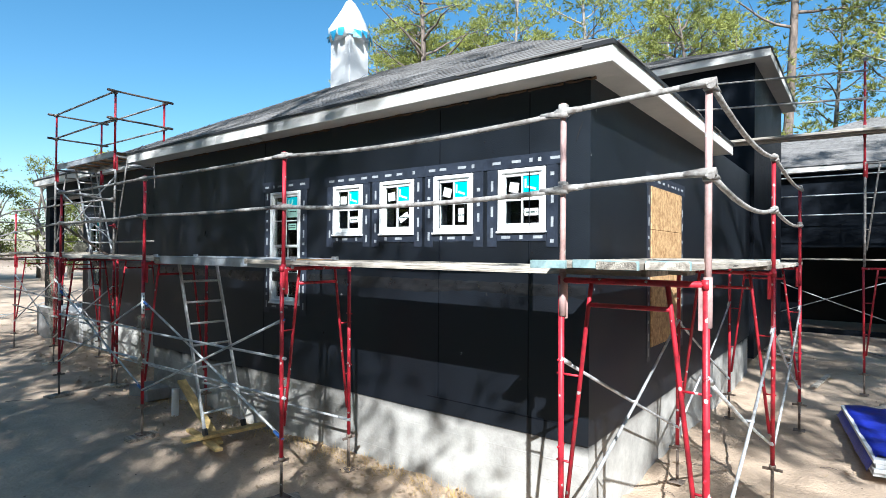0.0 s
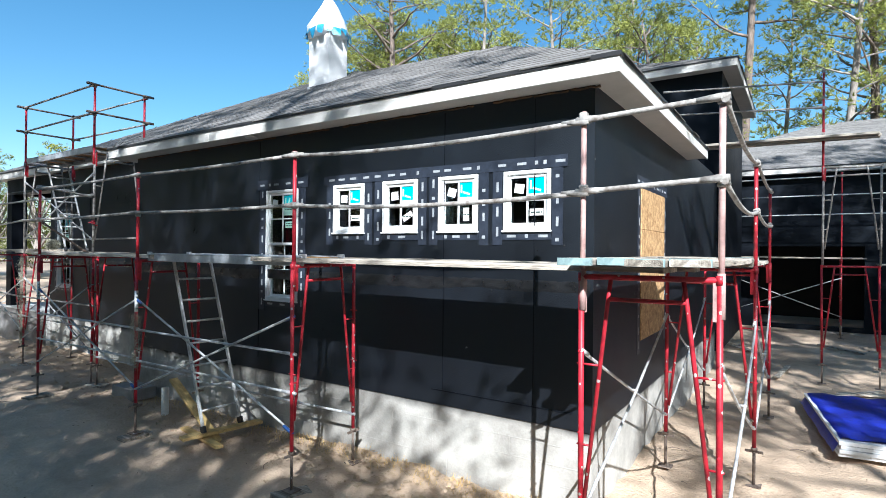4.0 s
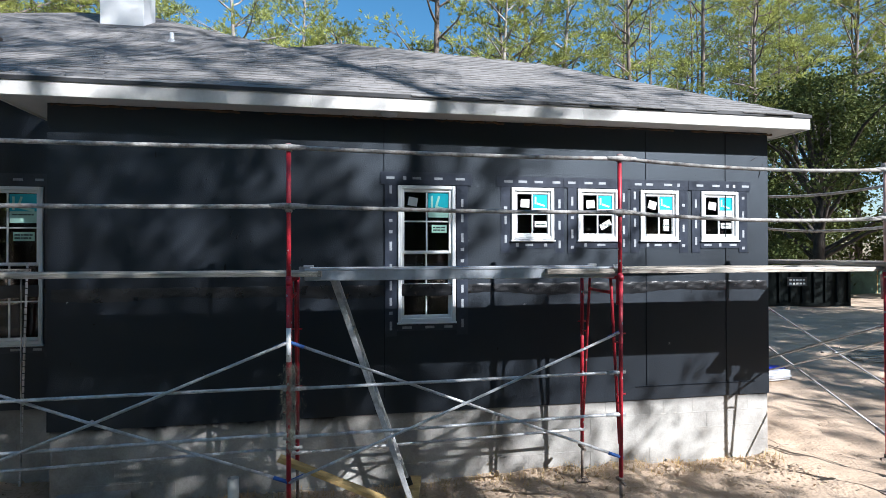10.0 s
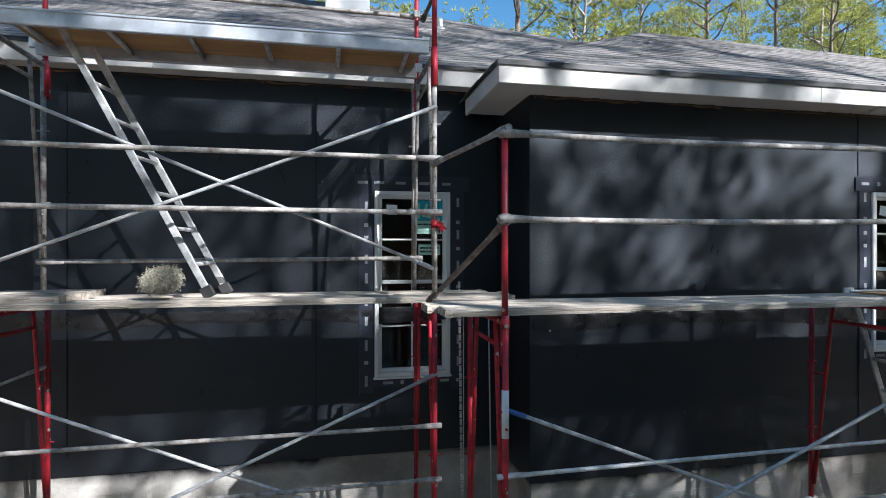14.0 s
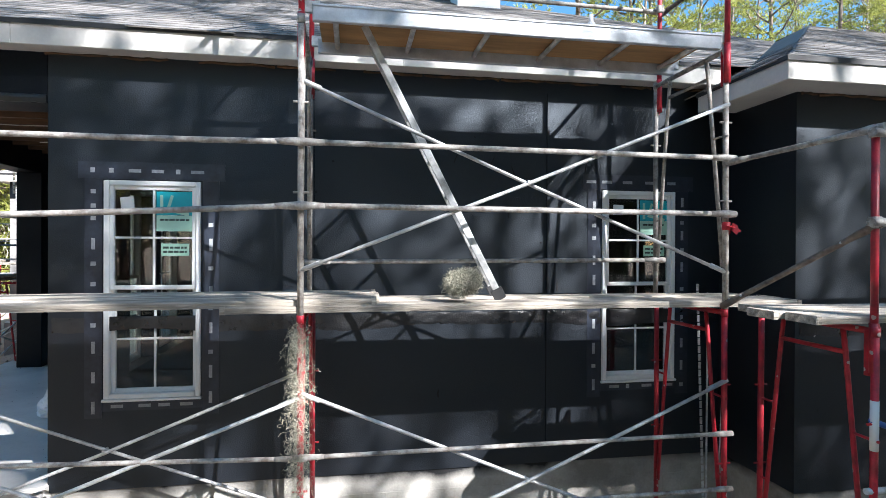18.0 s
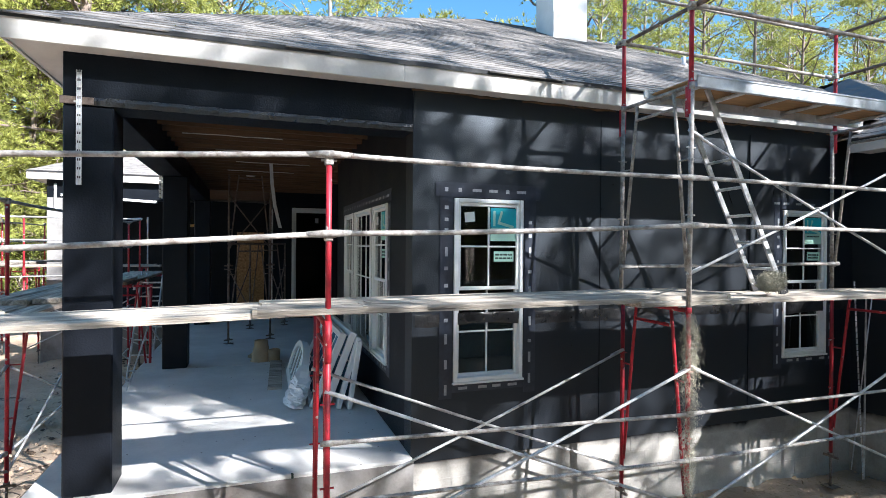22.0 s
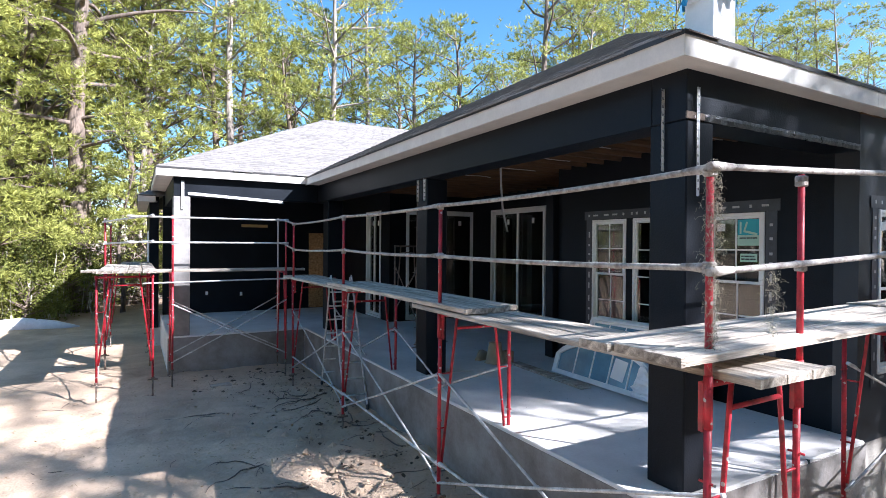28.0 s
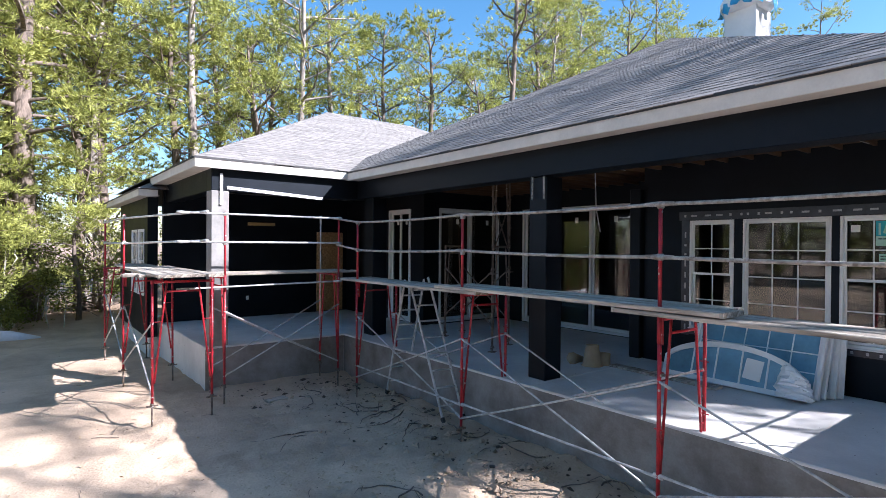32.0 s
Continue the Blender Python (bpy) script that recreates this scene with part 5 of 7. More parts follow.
for x, y, s in ((-24, 34, 0.95), (-22.5, 39, 1.1), (-20, 35, 1.0), (-18, 40, 1.15), (-15.5, 36, 1.0), (-13, 41, 1.1), (-10, 37, 1.05), (-30, 34, 1.0), (-29, 39, 1.15), (-7, 40, 1.0)):
    plant([PINES[2], PINES[4], PINES[3]], x, y, s, 37 * x)
# pines out of view, added to keep the sun off the garage wing
for x, y, s in ((14, 6, 1.0), (16.5, 3.5, 1.0), (18.5, 4.5, 1.0), (12.5, 8.5, 0.85), (15.5, 9.5, 0.9), (19.5, 7.5, 1.0), (21.5, 5, 1.05)):
    plant([PINES[0], PINES[1]], x, y, s, 53 * x)
# unseen trees added at the camera's back, for their shade on house and ground
turns = random.Random(8)
random.seed(5)
for x, y, s in ((3.2, -9.2, 0.8), (3.6, -13.2, 0.84), (-1.8, -9.4, 0.9), (-1.4, -13.5, 0.85), (-5.2, -9.3, 0.88), (-6.3, -13.4, 0.92), (7.6, -15.2, 0.85),
                (14, -6, 0.95), (17, -2, 0.95), (18.5, -9, 1.0), (21.5, -4, 0.9), (23, -11, 1.0), (16, 2, 0.9), (20, 4, 0.95), (25, 0, 1.0), (29, -5, 1.0),
                (-19.0, -23.0, 0.95), (-13, -20, 0.9), (-24, -19, 0.9), (-9.8, -10.5, 0.85)):
    plant(SPARSE, x, y, s, turns.uniform(0, 360))
LOWS = [tree_proto("pine_tree", full_pine_mesh(151, 13.2, 0.42, 15, 0.95, 0.2, 0.0, 12), BARK, NEEDLE, "unseen shorter pine with a full crown, added for its low shade", "tree", "pines round the plot")]
HIGH = [tree_proto("pine_tree", full_pine_mesh(161, 30, 0.76, 17, 1.05, 0.22, 0.0, 9), BARK, NEEDLE, "unseen very tall pine, its small high crown added to shade the roof", "tree", "pines round the plot")]
for x, y, s in ((8, -15, 1.0), (4.5, -15.5, 0.98), (1, -16.2, 1.0), (-4, -17, 1.0), (8.5, -19.5, 1.0)):
    plant(HIGH, x, y, s, turns.uniform(0, 360))
for x, y, s in ((0.3, -8.0, 0.9), (2.5, -8.6, 0.9), (-1.9, -8.6, 0.9), (4.6, -8.8, 0.8), (-1.3, -9.6, 1.03)):
    plant(LOWS, x, y, s, turns.uniform(0, 360))
for x, y, s in ((-6.2, -10.5, 0.9), (1, -18, 0.95), (5.5, -19.5, 1.0), (-9, -18, 0.9)):
    plant(SPARSE, x, y, s, turns.uniform(0, 360))
for x, y, s in ((13.5, -9, 0.95), (16.5, -5, 1.0), (20, -1.5, 0.95), (22, -7, 1.0), (20.5, 2.5, 0.9), (25.5, 4, 1.0), (28, -2, 1.0), (12, -5, 1.3), (15, -2.5, 1.3),
                (14.5, 5.5, 0.8), (18, 7, 0.9), (22, 9, 1.0), (13, 1, 0.75), (17.5, -12, 1.0), (24, 1, 1.0), (19, -16, 1.0), (26, 8, 1.0)):
    plant(PINES, x, y, s, turns.uniform(0, 360))
# unseen rows that shade the open ground and cut its bounce
for k in range(11):
    plant(MIDS, -11 + 2.7 * k + rnd(-0.6, 0.6), rnd(-11.5, -9), rnd(0.82, 0.95), rnd(0, 360))
for k in range(8):
    plant([PINES[4]], -9 + 3.6 * k + rnd(-0.6, 0.6), rnd(-17, -14.5), rnd(0.9, 1.0), rnd(0, 360))
for k in range(8):
    plant([PINES[2]], -7 + 3.8 * k + rnd(-0.6, 0.6), rnd(-24.5, -20), rnd(0.95, 1.05), rnd(0, 360))
# unseen wood added to screen the walls from the low sky
for k in range(15):
    plant([PINES[2], PINES[4]], -29 - 3.6 * (k % 4) + rnd(-1, 1), -6 - 1.6 * k + rnd(-1, 1), rnd(1.0, 1.2), rnd(0, 360))
for k in range(20):
    plant(MIDS, -52 + 4.9 * k + rnd(-1.5, 1.5), rnd(-33, -26), rnd(1.3, 1.7), rnd(0, 360))
for k in range(12):
    plant(MIDS, rnd(-54, -42), -34 + 3.2 * k, rnd(1.5, 1.9), rnd(0, 360))
for k in range(9):
    plant(PINES, rnd(-56, -44), -30 + 4.4 * k, rnd(1.0, 1.2), rnd(0, 360))
for k in range(34):
    plant(PINES, -62 + 2.9 * k + rnd(-1.2, 1.2), rnd(-37, -28) - max(0, 2.9 * k - 62) * 0.15, rnd(1.05, 1.25), rnd(0, 360))
for k in range(4):
    plant(MIDS, rnd(-60, 40), rnd(-52, -36), rnd(0.9, 1.1), rnd(0, 360))

# ---------------- windows and doors ----------------
def facing(x, y, z, way):
    """Local x to the right as seen from outside, y into the wall, z up."""
    if way == "-y":
        return Matrix(((1, 0, 0, x), (0, 1, 0, y), (0, 0, 1, z), (0, 0, 0, 1)))
    if way == "-x":
        return Matrix(((0, 1, 0, x), (-1, 0, 0, y), (0, 0, 1, z), (0, 0, 0, 1)))
    return Matrix(((0, -1, 0, x), (1, 0, 0, y), (0, 0, 1, z), (0, 0, 0, 1)))      # facing +x


def ring(x0, x1, z0, z1, w, y0, y1, b=0.004):
    m = Mesh()
    m.bbox(x0, x0 + w, y0, y1, z0, z1, b)
    m.bbox(x1 - w, x1, y0, y1, z0, z1, b)
    m.bbox(x0 + w, x1 - w, y0 + 0.002, y1, z1 - w, z1, b)
    m.bbox(x0 + w, x1 - w, y0 + 0.002, y1, z0, z0 + w, b)
    return m


def sash(parent, x0, x1, z0, z1, y, cols, rows, w=0.035, name="sash", pane_mat=None):
    s = part(name, ring(x0, x1, z0, z1, w, y, y + 0.035), VINYL, parent)
    gx0, gx1, gz0, gz1 = x0 + w, x1 - w, z0 + w, z1 - w
    cw, rh = (gx1 - gx0) / cols, (gz1 - gz0) / rows
    for c in range(1, cols):
        m = Mesh()
        m.bbox(gx0 + c * cw - 0.009, gx0 + c * cw + 0.009, y + 0.006, y + 0.026, gz0, gz1, 0.003)
        part("muntin", m, VINYL, s)
    for r in range(1, rows):
        m = Mesh()
        m.bbox(gx0, gx1, y + 0.0075, y + 0.0245, gz0 + r * rh - 0.009, gz0 + r * rh + 0.009, 0.003)
        part("muntin", m, VINYL, s)
    for c in range(cols):
        for r in range(rows):
            m = Mesh()
            m.box(gx0 + c * cw + 0.002, gx0 + (c + 1) * cw - 0.002, y + 0.014, y + 0.018, gz0 + r * rh + 0.002, gz0 + (r + 1) * rh - 0.002)
            p = part("pane", m, pane_mat or GLASS, s)
            p.visible_shadow = False
    return s


def sheet(parent, name, mat, x0, x1, z0, z1, y, turn=0.0, label=""):
    m = Mesh()
    c = Vector(((x0 + x1) / 2, y, (z0 + z1) / 2))
    M = Matrix.Translation(c) @ Matrix.Rotation(turn, 4, "Y")
    hx, hz = (x1 - x0) / 2, (z1 - z0) / 2
    m.box(-hx, hx, -0.0012, 0.0, -hz, hz, M)
    return part(name, m, mat, parent, label)


def bars(parent, mat, x0, x1, z0, z1, y, rows, seed):
    rs = random.Random(seed)
    m = Mesh()
    h = (z1 - z0) / rows
    for r in range(rows):
        a = x0
        while a < x1 - 0.01:
            b = min(a + rs.uniform(0.02, 0.06), x1)
            m.box(a, b, y - 0.0015, y, z0 + r * h + h * 0.25, z0 + r * h + h * 0.75)
            a = b + 0.008
    return part("printed_bars", m, mat, parent)


def tape_strip(parent, x0, x1, z0, z1, y, upright, seed):
    """A strip of flashing tape with its pale printed blocks."""
    rs = random.Random(seed)
    m = Mesh()
    n = 8
    L = (z1 - z0) if upright else (x1 - x0)
    for k in range(n):
        e = rs.uniform(0, 0.004)
        if upright:
            m.box(x0 - e, x1 + e, y - 0.003, y + 0.0, z0 + L * k / n, z0 + L * (k + 1) / n)
        else:
            m.box(x0 + L * k / n, x0 + L * (k + 1) / n, y - 0.003, y + 0.0, z0 - e, z1 + e)
    t = part("flashing_tape", m, TAPE, parent)
    m = Mesh()
    a = rs.uniform(0.03, 0.1)
    lanes = 1
    w = (x1 - x0) if upright else (z1 - z0)
    for lane in range(lanes):
        mid = (lane + 0.5) / lanes * w
        a = rs.uniform(0.03, 0.12)
        while a < L - 0.1:
            ln, th = (rs.uniform(0.09, 0.11), 0.014) if rs.random() < 0.62 else (0.035, 0.02)
            if upright:
                m.box(x0 + mid - th, x0 + mid + th, y - 0.0045, y - 0.003, z0 + a, z0 + a + ln)
            else:
                m.box(x0 + a, x0 + a + ln, y - 0.0045, y - 0.003, z0 + mid - th, z0 + mid + th)
            a += ln + rs.uniform(0.06, 0.16)
    if m.f:
        part("printed_blocks", m, PRINT, t)["kind"] = "stuff"


wcount = [0]


def window(w, h, M, kind, label, tape=True, stickers=True, cols=2, rows=2, turn=0.0):
    """A vinyl window: w wide, h high; its lower left corner, as seen from outside, at M. kind: double (two sashes) or single."""
    wcount[0] += 1
    seed = wcount[0]
    ob = thing("window_%d" % seed, label, "window", kind="structure", at=M)
    part("window_frame", ring(0, w, 0, h, 0.042, -0.022, 0.085, 0.006), VINYL, ob)
    m = Mesh()
    m.bbox(-0.012, w + 0.012, -0.035, 0.0, -0.022, -0.001, 0.004)
    part("window_sill", m, VINYL, ob)
    f = 0.042
    if kind == "double":
        zm = h * 0.5
        top = sash(ob, f, w - f, zm, h - f, 0.0, cols, rows, name="upper_sash")
        low = sash(ob, f, w - f, f, zm + 0.03, 0.036, cols, rows, name="lower_sash")
        ztop = h - f - 0.035
        cell = (h - f - zm - 0.07) / rows
        yy = 0.012
    else:
        top = sash(ob, f, w - f, f, h - f, 0.0, cols, rows)
        ztop = h - f - 0.035
        cell = (h - 2 * f - 0.07) / rows
        yy = 0.012
    if stickers:
        xm = w / 2
        hw = w / 2 - f - 0.05
        sheet(top, "paper_note", PAPER, f + 0.08, f + 0.08 + 0.11, ztop - 0.16, ztop - 0.06, yy, (seed * 0.37) % 0.5 - 0.2)
        if kind == "double":
            s = sheet(top, "sticker", TEAL, xm + 0.02, xm + 0.02 + hw, ztop - cell * 0.52, ztop - 0.01, yy, 0, "teal manufacturer's sticker")
            sheet(top, "sticker", MINT, xm + 0.02, xm + 0.02 + hw, ztop - cell * 0.86, ztop - cell * 0.525, yy, 0, "mint green sticker")
            sheet(s, "emblem", MINT, xm + 0.05, xm + 0.075, ztop - 0.2, ztop - 0.04, yy - 0.0025)
            sheet(s, "emblem", MINT, xm + 0.1, xm + 0.0 + hw - 0.01, ztop - 0.2, ztop - 0.17, yy - 0.0025, 0.25)
            sheet(s, "emblem", MINT, xm + 0.12, xm + 0.145, ztop - 0.16, ztop - 0.04, yy - 0.0025, 0.3)
            bars(top, INK, xm + 0.05, xm + hw - 0.01, ztop - cell * 0.66, ztop - cell * 0.58, yy - 0.0025, 1, seed)
            s2 = sheet(top, "sticker", MINT, xm + 0.06, xm + hw - 0.01, ztop - cell * 1.38, ztop - cell * 1.12, yy, 0, "small mint sticker")
            bars(s2, INK, xm + 0.075, xm + hw - 0.03, ztop - cell * 1.34, ztop - cell * 1.16, yy - 0.0025, 2, seed + 9)
        else:
            s = sheet(top, "sticker", TEAL, xm + 0.015, xm + 0.015 + hw, ztop - cell * 0.7, ztop - 0.005, yy, 0, "teal manufacturer's sticker")
            sheet(s, "emblem", PAPER, xm + 0.03, xm + 0.05, ztop - 0.12, ztop - 0.03, yy - 0.0025)
            sheet(s, "emblem", PAPER, xm + 0.06, xm + hw - 0.02, ztop - 0.135, ztop - 0.115, yy - 0.0025, 0.3)
            sheet(top, "sticker", PAPER, xm + 0.015, xm + 0.015 + hw, ztop - cell * 0.97, ztop - cell * 0.71, yy, 0, "white sticker")
            s2 = sheet(top, "sticker", PAPER, xm + 0.03, xm + hw + 0.005, ztop - cell * 1.68, ztop - cell * 1.38, yy, turn, "white sticker with dark print")
            bars(s2, INK, xm + 0.045, xm + hw - 0.01, ztop - cell * 1.6, ztop - cell * 1.48, yy - 0.003, 1, seed)
    if tape:
        e, y = 0.004, -0.001 - 0.0055 * (seed % 2)
        big = kind == "double"
        s = 0.15 if big else 0.13
        tape_strip(ob, -s - 0.05, w + s + 0.05, h + 0.012, h + (0.155 if big else 0.13), y - 0.004, False, seed * 7)
        tape_strip(ob, -s, -0.016, -0.16, h + 0.01, y, True, seed * 7 + 1)
        tape_strip(ob, w + 0.016, w + s, -0.16, h + 0.01, y, True, seed * 7 + 2)
        tape_strip(ob, -0.01, w + 0.01, -0.1, -0.026, y, False, seed * 7 + 3)
    return ob


DH = "white double-hung window with stickers and taped edges in the black wall"
window(0.68, 1.59, facing(-6.89, 4.82, 1.87, "-y"), "double", DH)
for (a, b), tn in zip(SMALL, (0.0, -0.5, 1.57, 0.0)):
    window(b - a, 0.63, facing(a, 4.82, 2.83, "-y"), "single", "small white four-light window with stickers and taped edges", turn=tn)
window(0.78, 1.88, facing(-11.825, 5.80, 1.595, "-y"), "double", DH)
window(0.78, 1.87, facing(-16.345, 5.80, 1.595, "-y"), "double", DH)
for (y0, y1, z0, z1), kind, c, r in ((WP[0], "double", 2, 2), (WP[1], "single", 3, 4), (WP[2], "double", 2, 2)):
    window(y1 - y0, z1 - z0, facing(-16.78, y1, z0, "-x"), kind, "white porch window with white glazing bars", tape=False, stickers=y0 < 7, cols=c, rows=r)
pt = thing("flashing", "dark printed tape round the three porch windows", "flashing tape", kind="structure", at=facing(-16.78, 9.85, 1.6, "-x"))
tape_strip(pt, -0.2, 3.2, 1.885, 2.03, -0.002, False, 195)
tape_strip(pt, -0.15, -0.014, -0.14, 1.88, -0.001, True, 196)
tape_strip(pt, 3.024, 3.16, -0.14, 1.88, -0.001, True, 197)
tape_strip(pt, -0.01, 3.02, -0.12, -0.026, -0.001, False, 198)
window(0.9, 1.8, facing(-23.45, 22.5, 1.6, "-x"), "double", "white window in the far side wall", tape=False, stickers=False)
window(0.9, 1.8, facing(-23.45, 23.6, 1.6, "-x"), "double", "white window in the far side wall", tape=False, stickers=False)


def glass_door(w, h, M, panels, label, name):
    ob = thing(name, label, "sliding door", kind="structure", at=M)
    part("door_frame", ring(0, w, 0, h, 0.06, -0.03, 0.11, 0.005), VINYL, ob)
    pw = (w - 0.12) / panels
    for k in range(panels):
        y = 0.0 if k % 2 else 0.045
        s = part("door_leaf", ring(0.06 + k * pw - 0.01, 0.06 + (k + 1) * pw + 0.01, 0.06, h - 0.06, 0.075, y, y + 0.04, 0.004), VINYL, ob)
        m = Mesh()
        m.box(0.06 + k * pw + 0.065, 0.06 + (k + 1) * pw - 0.065, y + 0.017, y + 0.023, 0.135, h - 0.135)
        part("pane", m, GLASS, s).visible_shadow = False
        sheet(s, "paper_note", PAPER, 0.06 + k * pw + pw * 0.55, 0.06 + k * pw + pw * 0.55 + 0.1, h - 0.42, h - 0.28, y + 0.012)
    return ob


glass_door(4.6, 3.1, facing(-15.0, 15.6, FLOOR + 0.02, "-x"), 4, "tall white four-leaf sliding glass door on the porch", "door_1")
glass_door(2.25, 3.1, facing(-17.2, 16.6, FLOOR + 0.02, "-y"), 2, "tall white sliding glass door at the porch end", "door_2")
glass_door(1.1, 3.08, facing(-17.7, 18.3, FLOOR + 0.02, "-x"), 2, "narrow white glazed double door", "door_3")
m = Mesh()
m.bbox(-18.75, -17.85, 20.88, 20.9, FLOOR + 0.02, 3.4, 0.003)
tagged(part("osb_sheet", m, OSB), "orange-brown strand board closing a doorway", "board", "", "structure")
m = Mesh()
m.bbox(-2.0, -1.975, 6.65, 8.0, 1.5, 2.9, 0.003)
m.bbox(-2.0, -1.977, 6.65, 8.0, 2.904, 3.42, 0.003)
ob = tagged(part("osb_sheet", m, OSB), "strand board sheets closing a side window", "board", "", "structure")
pt = thing("flashing", "dark printed tape round the boarded side window", "flashing tape", kind="structure", at=facing(-1.99, 6.65, 1.5, "+x"))
tape_strip(pt, -0.2, 1.55, 1.925, 2.07, -0.002, False, 95)
tape_strip(pt, -0.14, -0.012, -0.16, 1.92, -0.001, True, 96)
tape_strip(pt, 1.362, 1.49, -0.16, 1.92, -0.001, True, 97)

# ---------------- corner beads, strips and splashes on the walls ----------------
def bead(p, q, w=0.02, label="galvanised corner bead nailed up and hanging free"):
    ob = thing("corner_bead", label, "corner bead", "beads at the columns")
    p, q = Vector(p), Vector(q)
    n = max(6, int((q - p).length / 0.07))
    d = (q - p) / n
    side = Vector((1, 0, 0)) if abs(d.x) < abs(d.z) else Vector((0, 0, 1))
    m = Mesh()
    for k in range(n):
        a, b = p + d * k, p + d * (k + 1)
        m.face([a - side * w, a - side * w * 0.55, b - side * w * 0.55, b - side * w])
        m.face([a + side * w, a + side * w * 0.55, b + side * w * 0.55, b + side * w])
        c = a + d * 0.72
        m.face([a - side * w * 0.55, a + side * w * 0.55, c + side * w * 0.55, c - side * w * 0.55])
    m.tube([p, q], w * 0.16, 5)
    part("strip", m, BEAD, ob)
    return ob


bead((-19.60, 5.775, 3.45), (-19.60, 5.775, 4.38))
bead((-19.745, 6.02, 3.68), (-19.745, 6.02, 4.40))
bead((-19.70, 10.66, 3.74), (-19.70, 10.66, 4.46), 0.02)
bead((-19.70, 10.9, 3.74), (-19.70, 10.9, 4.46), 0.02)
bead((-22.86, 16.55, 3.8), (-22.86, 16.55, 4.45), 0.03)
bead((-22.75, 16.555, 4.17), (-20.6, 16.555, 4.06), 0.032, "long galvanised bead along the wing header")
m = Mesh()
m.tube([(-10.62, 5.72, 0.0), (-10.75, 5.4, 2.4)], 0.008, 5)
tagged(part("drip_screed", m, BEAD), "thin galvanised screed leaning in the wall's corner", "metal strip")
m = Mesh()
for k in range(34):
    z = 0.1 + k * 0.073
    m.box(-11.045, -11.022, 5.3 + 0.004 * k, 5.306 + 0.004 * k, z, z + 0.062)
m.box(-11.026, -11.02, 5.29, 5.31, 0.1, 2.5)
tagged(part("drip_screed", m, GALV), "perforated galvanised strip leaning on the scaffold", "metal strip")
# dried splashes and trowel marks of mortar on the black walls
def splash(x, y, z, r, tall, rs):
    m = Mesh()
    n = 8
    pts = [(x + r * math.cos(k * 6.283 / n) * rs.uniform(0.5, 1.15), y, z + tall * r * math.sin(k * 6.283 / n) * rs.uniform(0.6, 1.15)) for k in range(n)]
    m.v += pts + [(x + r * rs.uniform(-0.2, 0.2), y - 0.005, z)]
    m.f += [(k, (k + 1) % n, n) for k in range(n)]
    m.s += [True] * n
    return tagged(part("mortar_splash", m, CONC), "dried pale splash of mortar on the black wall", "mortar", "mortar splashes")


rs = random.Random(77)
for wx0, wx1, wy in ((-10.4, -7.2, 4.817), (-15.2, -12.2, 5.797), (-6.0, -2.2, 4.817)):
    for _ in range(17):
        splash(rs.uniform(wx0, wx1), wy, rs.uniform(1.5, 4.05), rs.uniform(0.004, 0.014), rs.choice((1, 1, 2, 4, 6)), rs)
for x, wy, z, w, h, a in ((-8.72, 4.816, 2.9, 0.012, 0.05, 0.2), (-8.66, 4.816, 2.86, 0.008, 0.03, 0.1), (-12.95, 5.796, 3.72, 0.012, 0.09, 0.35), (-12.72, 5.796, 3.6, 0.008, 0.11, -0.5),
                          (-13.3, 5.796, 3.75, 0.006, 0.06, 0.3), (-15.05, 5.796, 3.25, 0.05, 0.012, -0.3), (-12.0, 5.796, 3.7, 0.006, 0.05, 0.1), (-2.1, 4.816, 3.75, 0.02, 0.1, 0.15), (-2.2, 4.816, 3.9, 0.03, 0.05, 0.5)):
    m = Mesh()
    c, d = math.cos(a), math.sin(a)
    pts = []
    for k in range(7):
        u = k / 6 - 0.5
        pts.append((x + u * 2 * (w * c + h * d) + 0.02 * u * u, wy - 0.001, z + u * 2 * (h * c - w * d)))
    m.tube(pts, [0.0015, 0.004, 0.006, 0.005, 0.006, 0.003, 0.001], 5)
    tagged(part("mortar_smear", m, CONC), "pale smear of mortar on the black wall", "mortar", "mortar smears")


def wrinkled_lap(name, x0, x1, y, z0, z1, seed):
    """A lapped edge of the coating, puckered and glossy."""
    rs = random.Random(seed)
    m = Mesh()
    n, k = int((x1 - x0) / 0.035), 6
    wave = [rs.uniform(0, 6.28) for _ in range(6)]
    for i in range(n + 1):
        x = x0 + (x1 - x0) * i / n
        sag = 0.02 * math.sin(x * 2.1 + wave[0]) + 0.012 * math.sin(x * 5.3 + wave[1])
        for j in range(k + 1):
            v = j / k
            z = z0 + (z1 - z0) * v + (sag if j == 0 else sag * (1 - v))
            d = 0.0 if j in (0, k) else 0.0035 + 0.003 * math.sin(x * 17 + v * 6 + wave[2]) + 0.003 * math.sin(x * 41 - v * 9 + wave[3]) + rs.uniform(-0.0015, 0.002)
            m.v.append((x, y - max(d, 0.001) if 0 < j < k else y + 0.001, z))
    for i in range(n):
        for j in range(k):
            a = i * (k + 1) + j
            m.f.append((a, a + k + 1, a + k + 2, a + 1))
            m.s.append(True)
    solid(name, m, SHINE, "puckered glossy lap in the black coating", "seam")


wrinkled_lap("trim_7", -10.5, -2.02, 4.82, 2.17, 2.31, 4)
wrinkled_lap("trim_8", -16.75, -10.57, 5.80, 2.16, 2.3, 5)
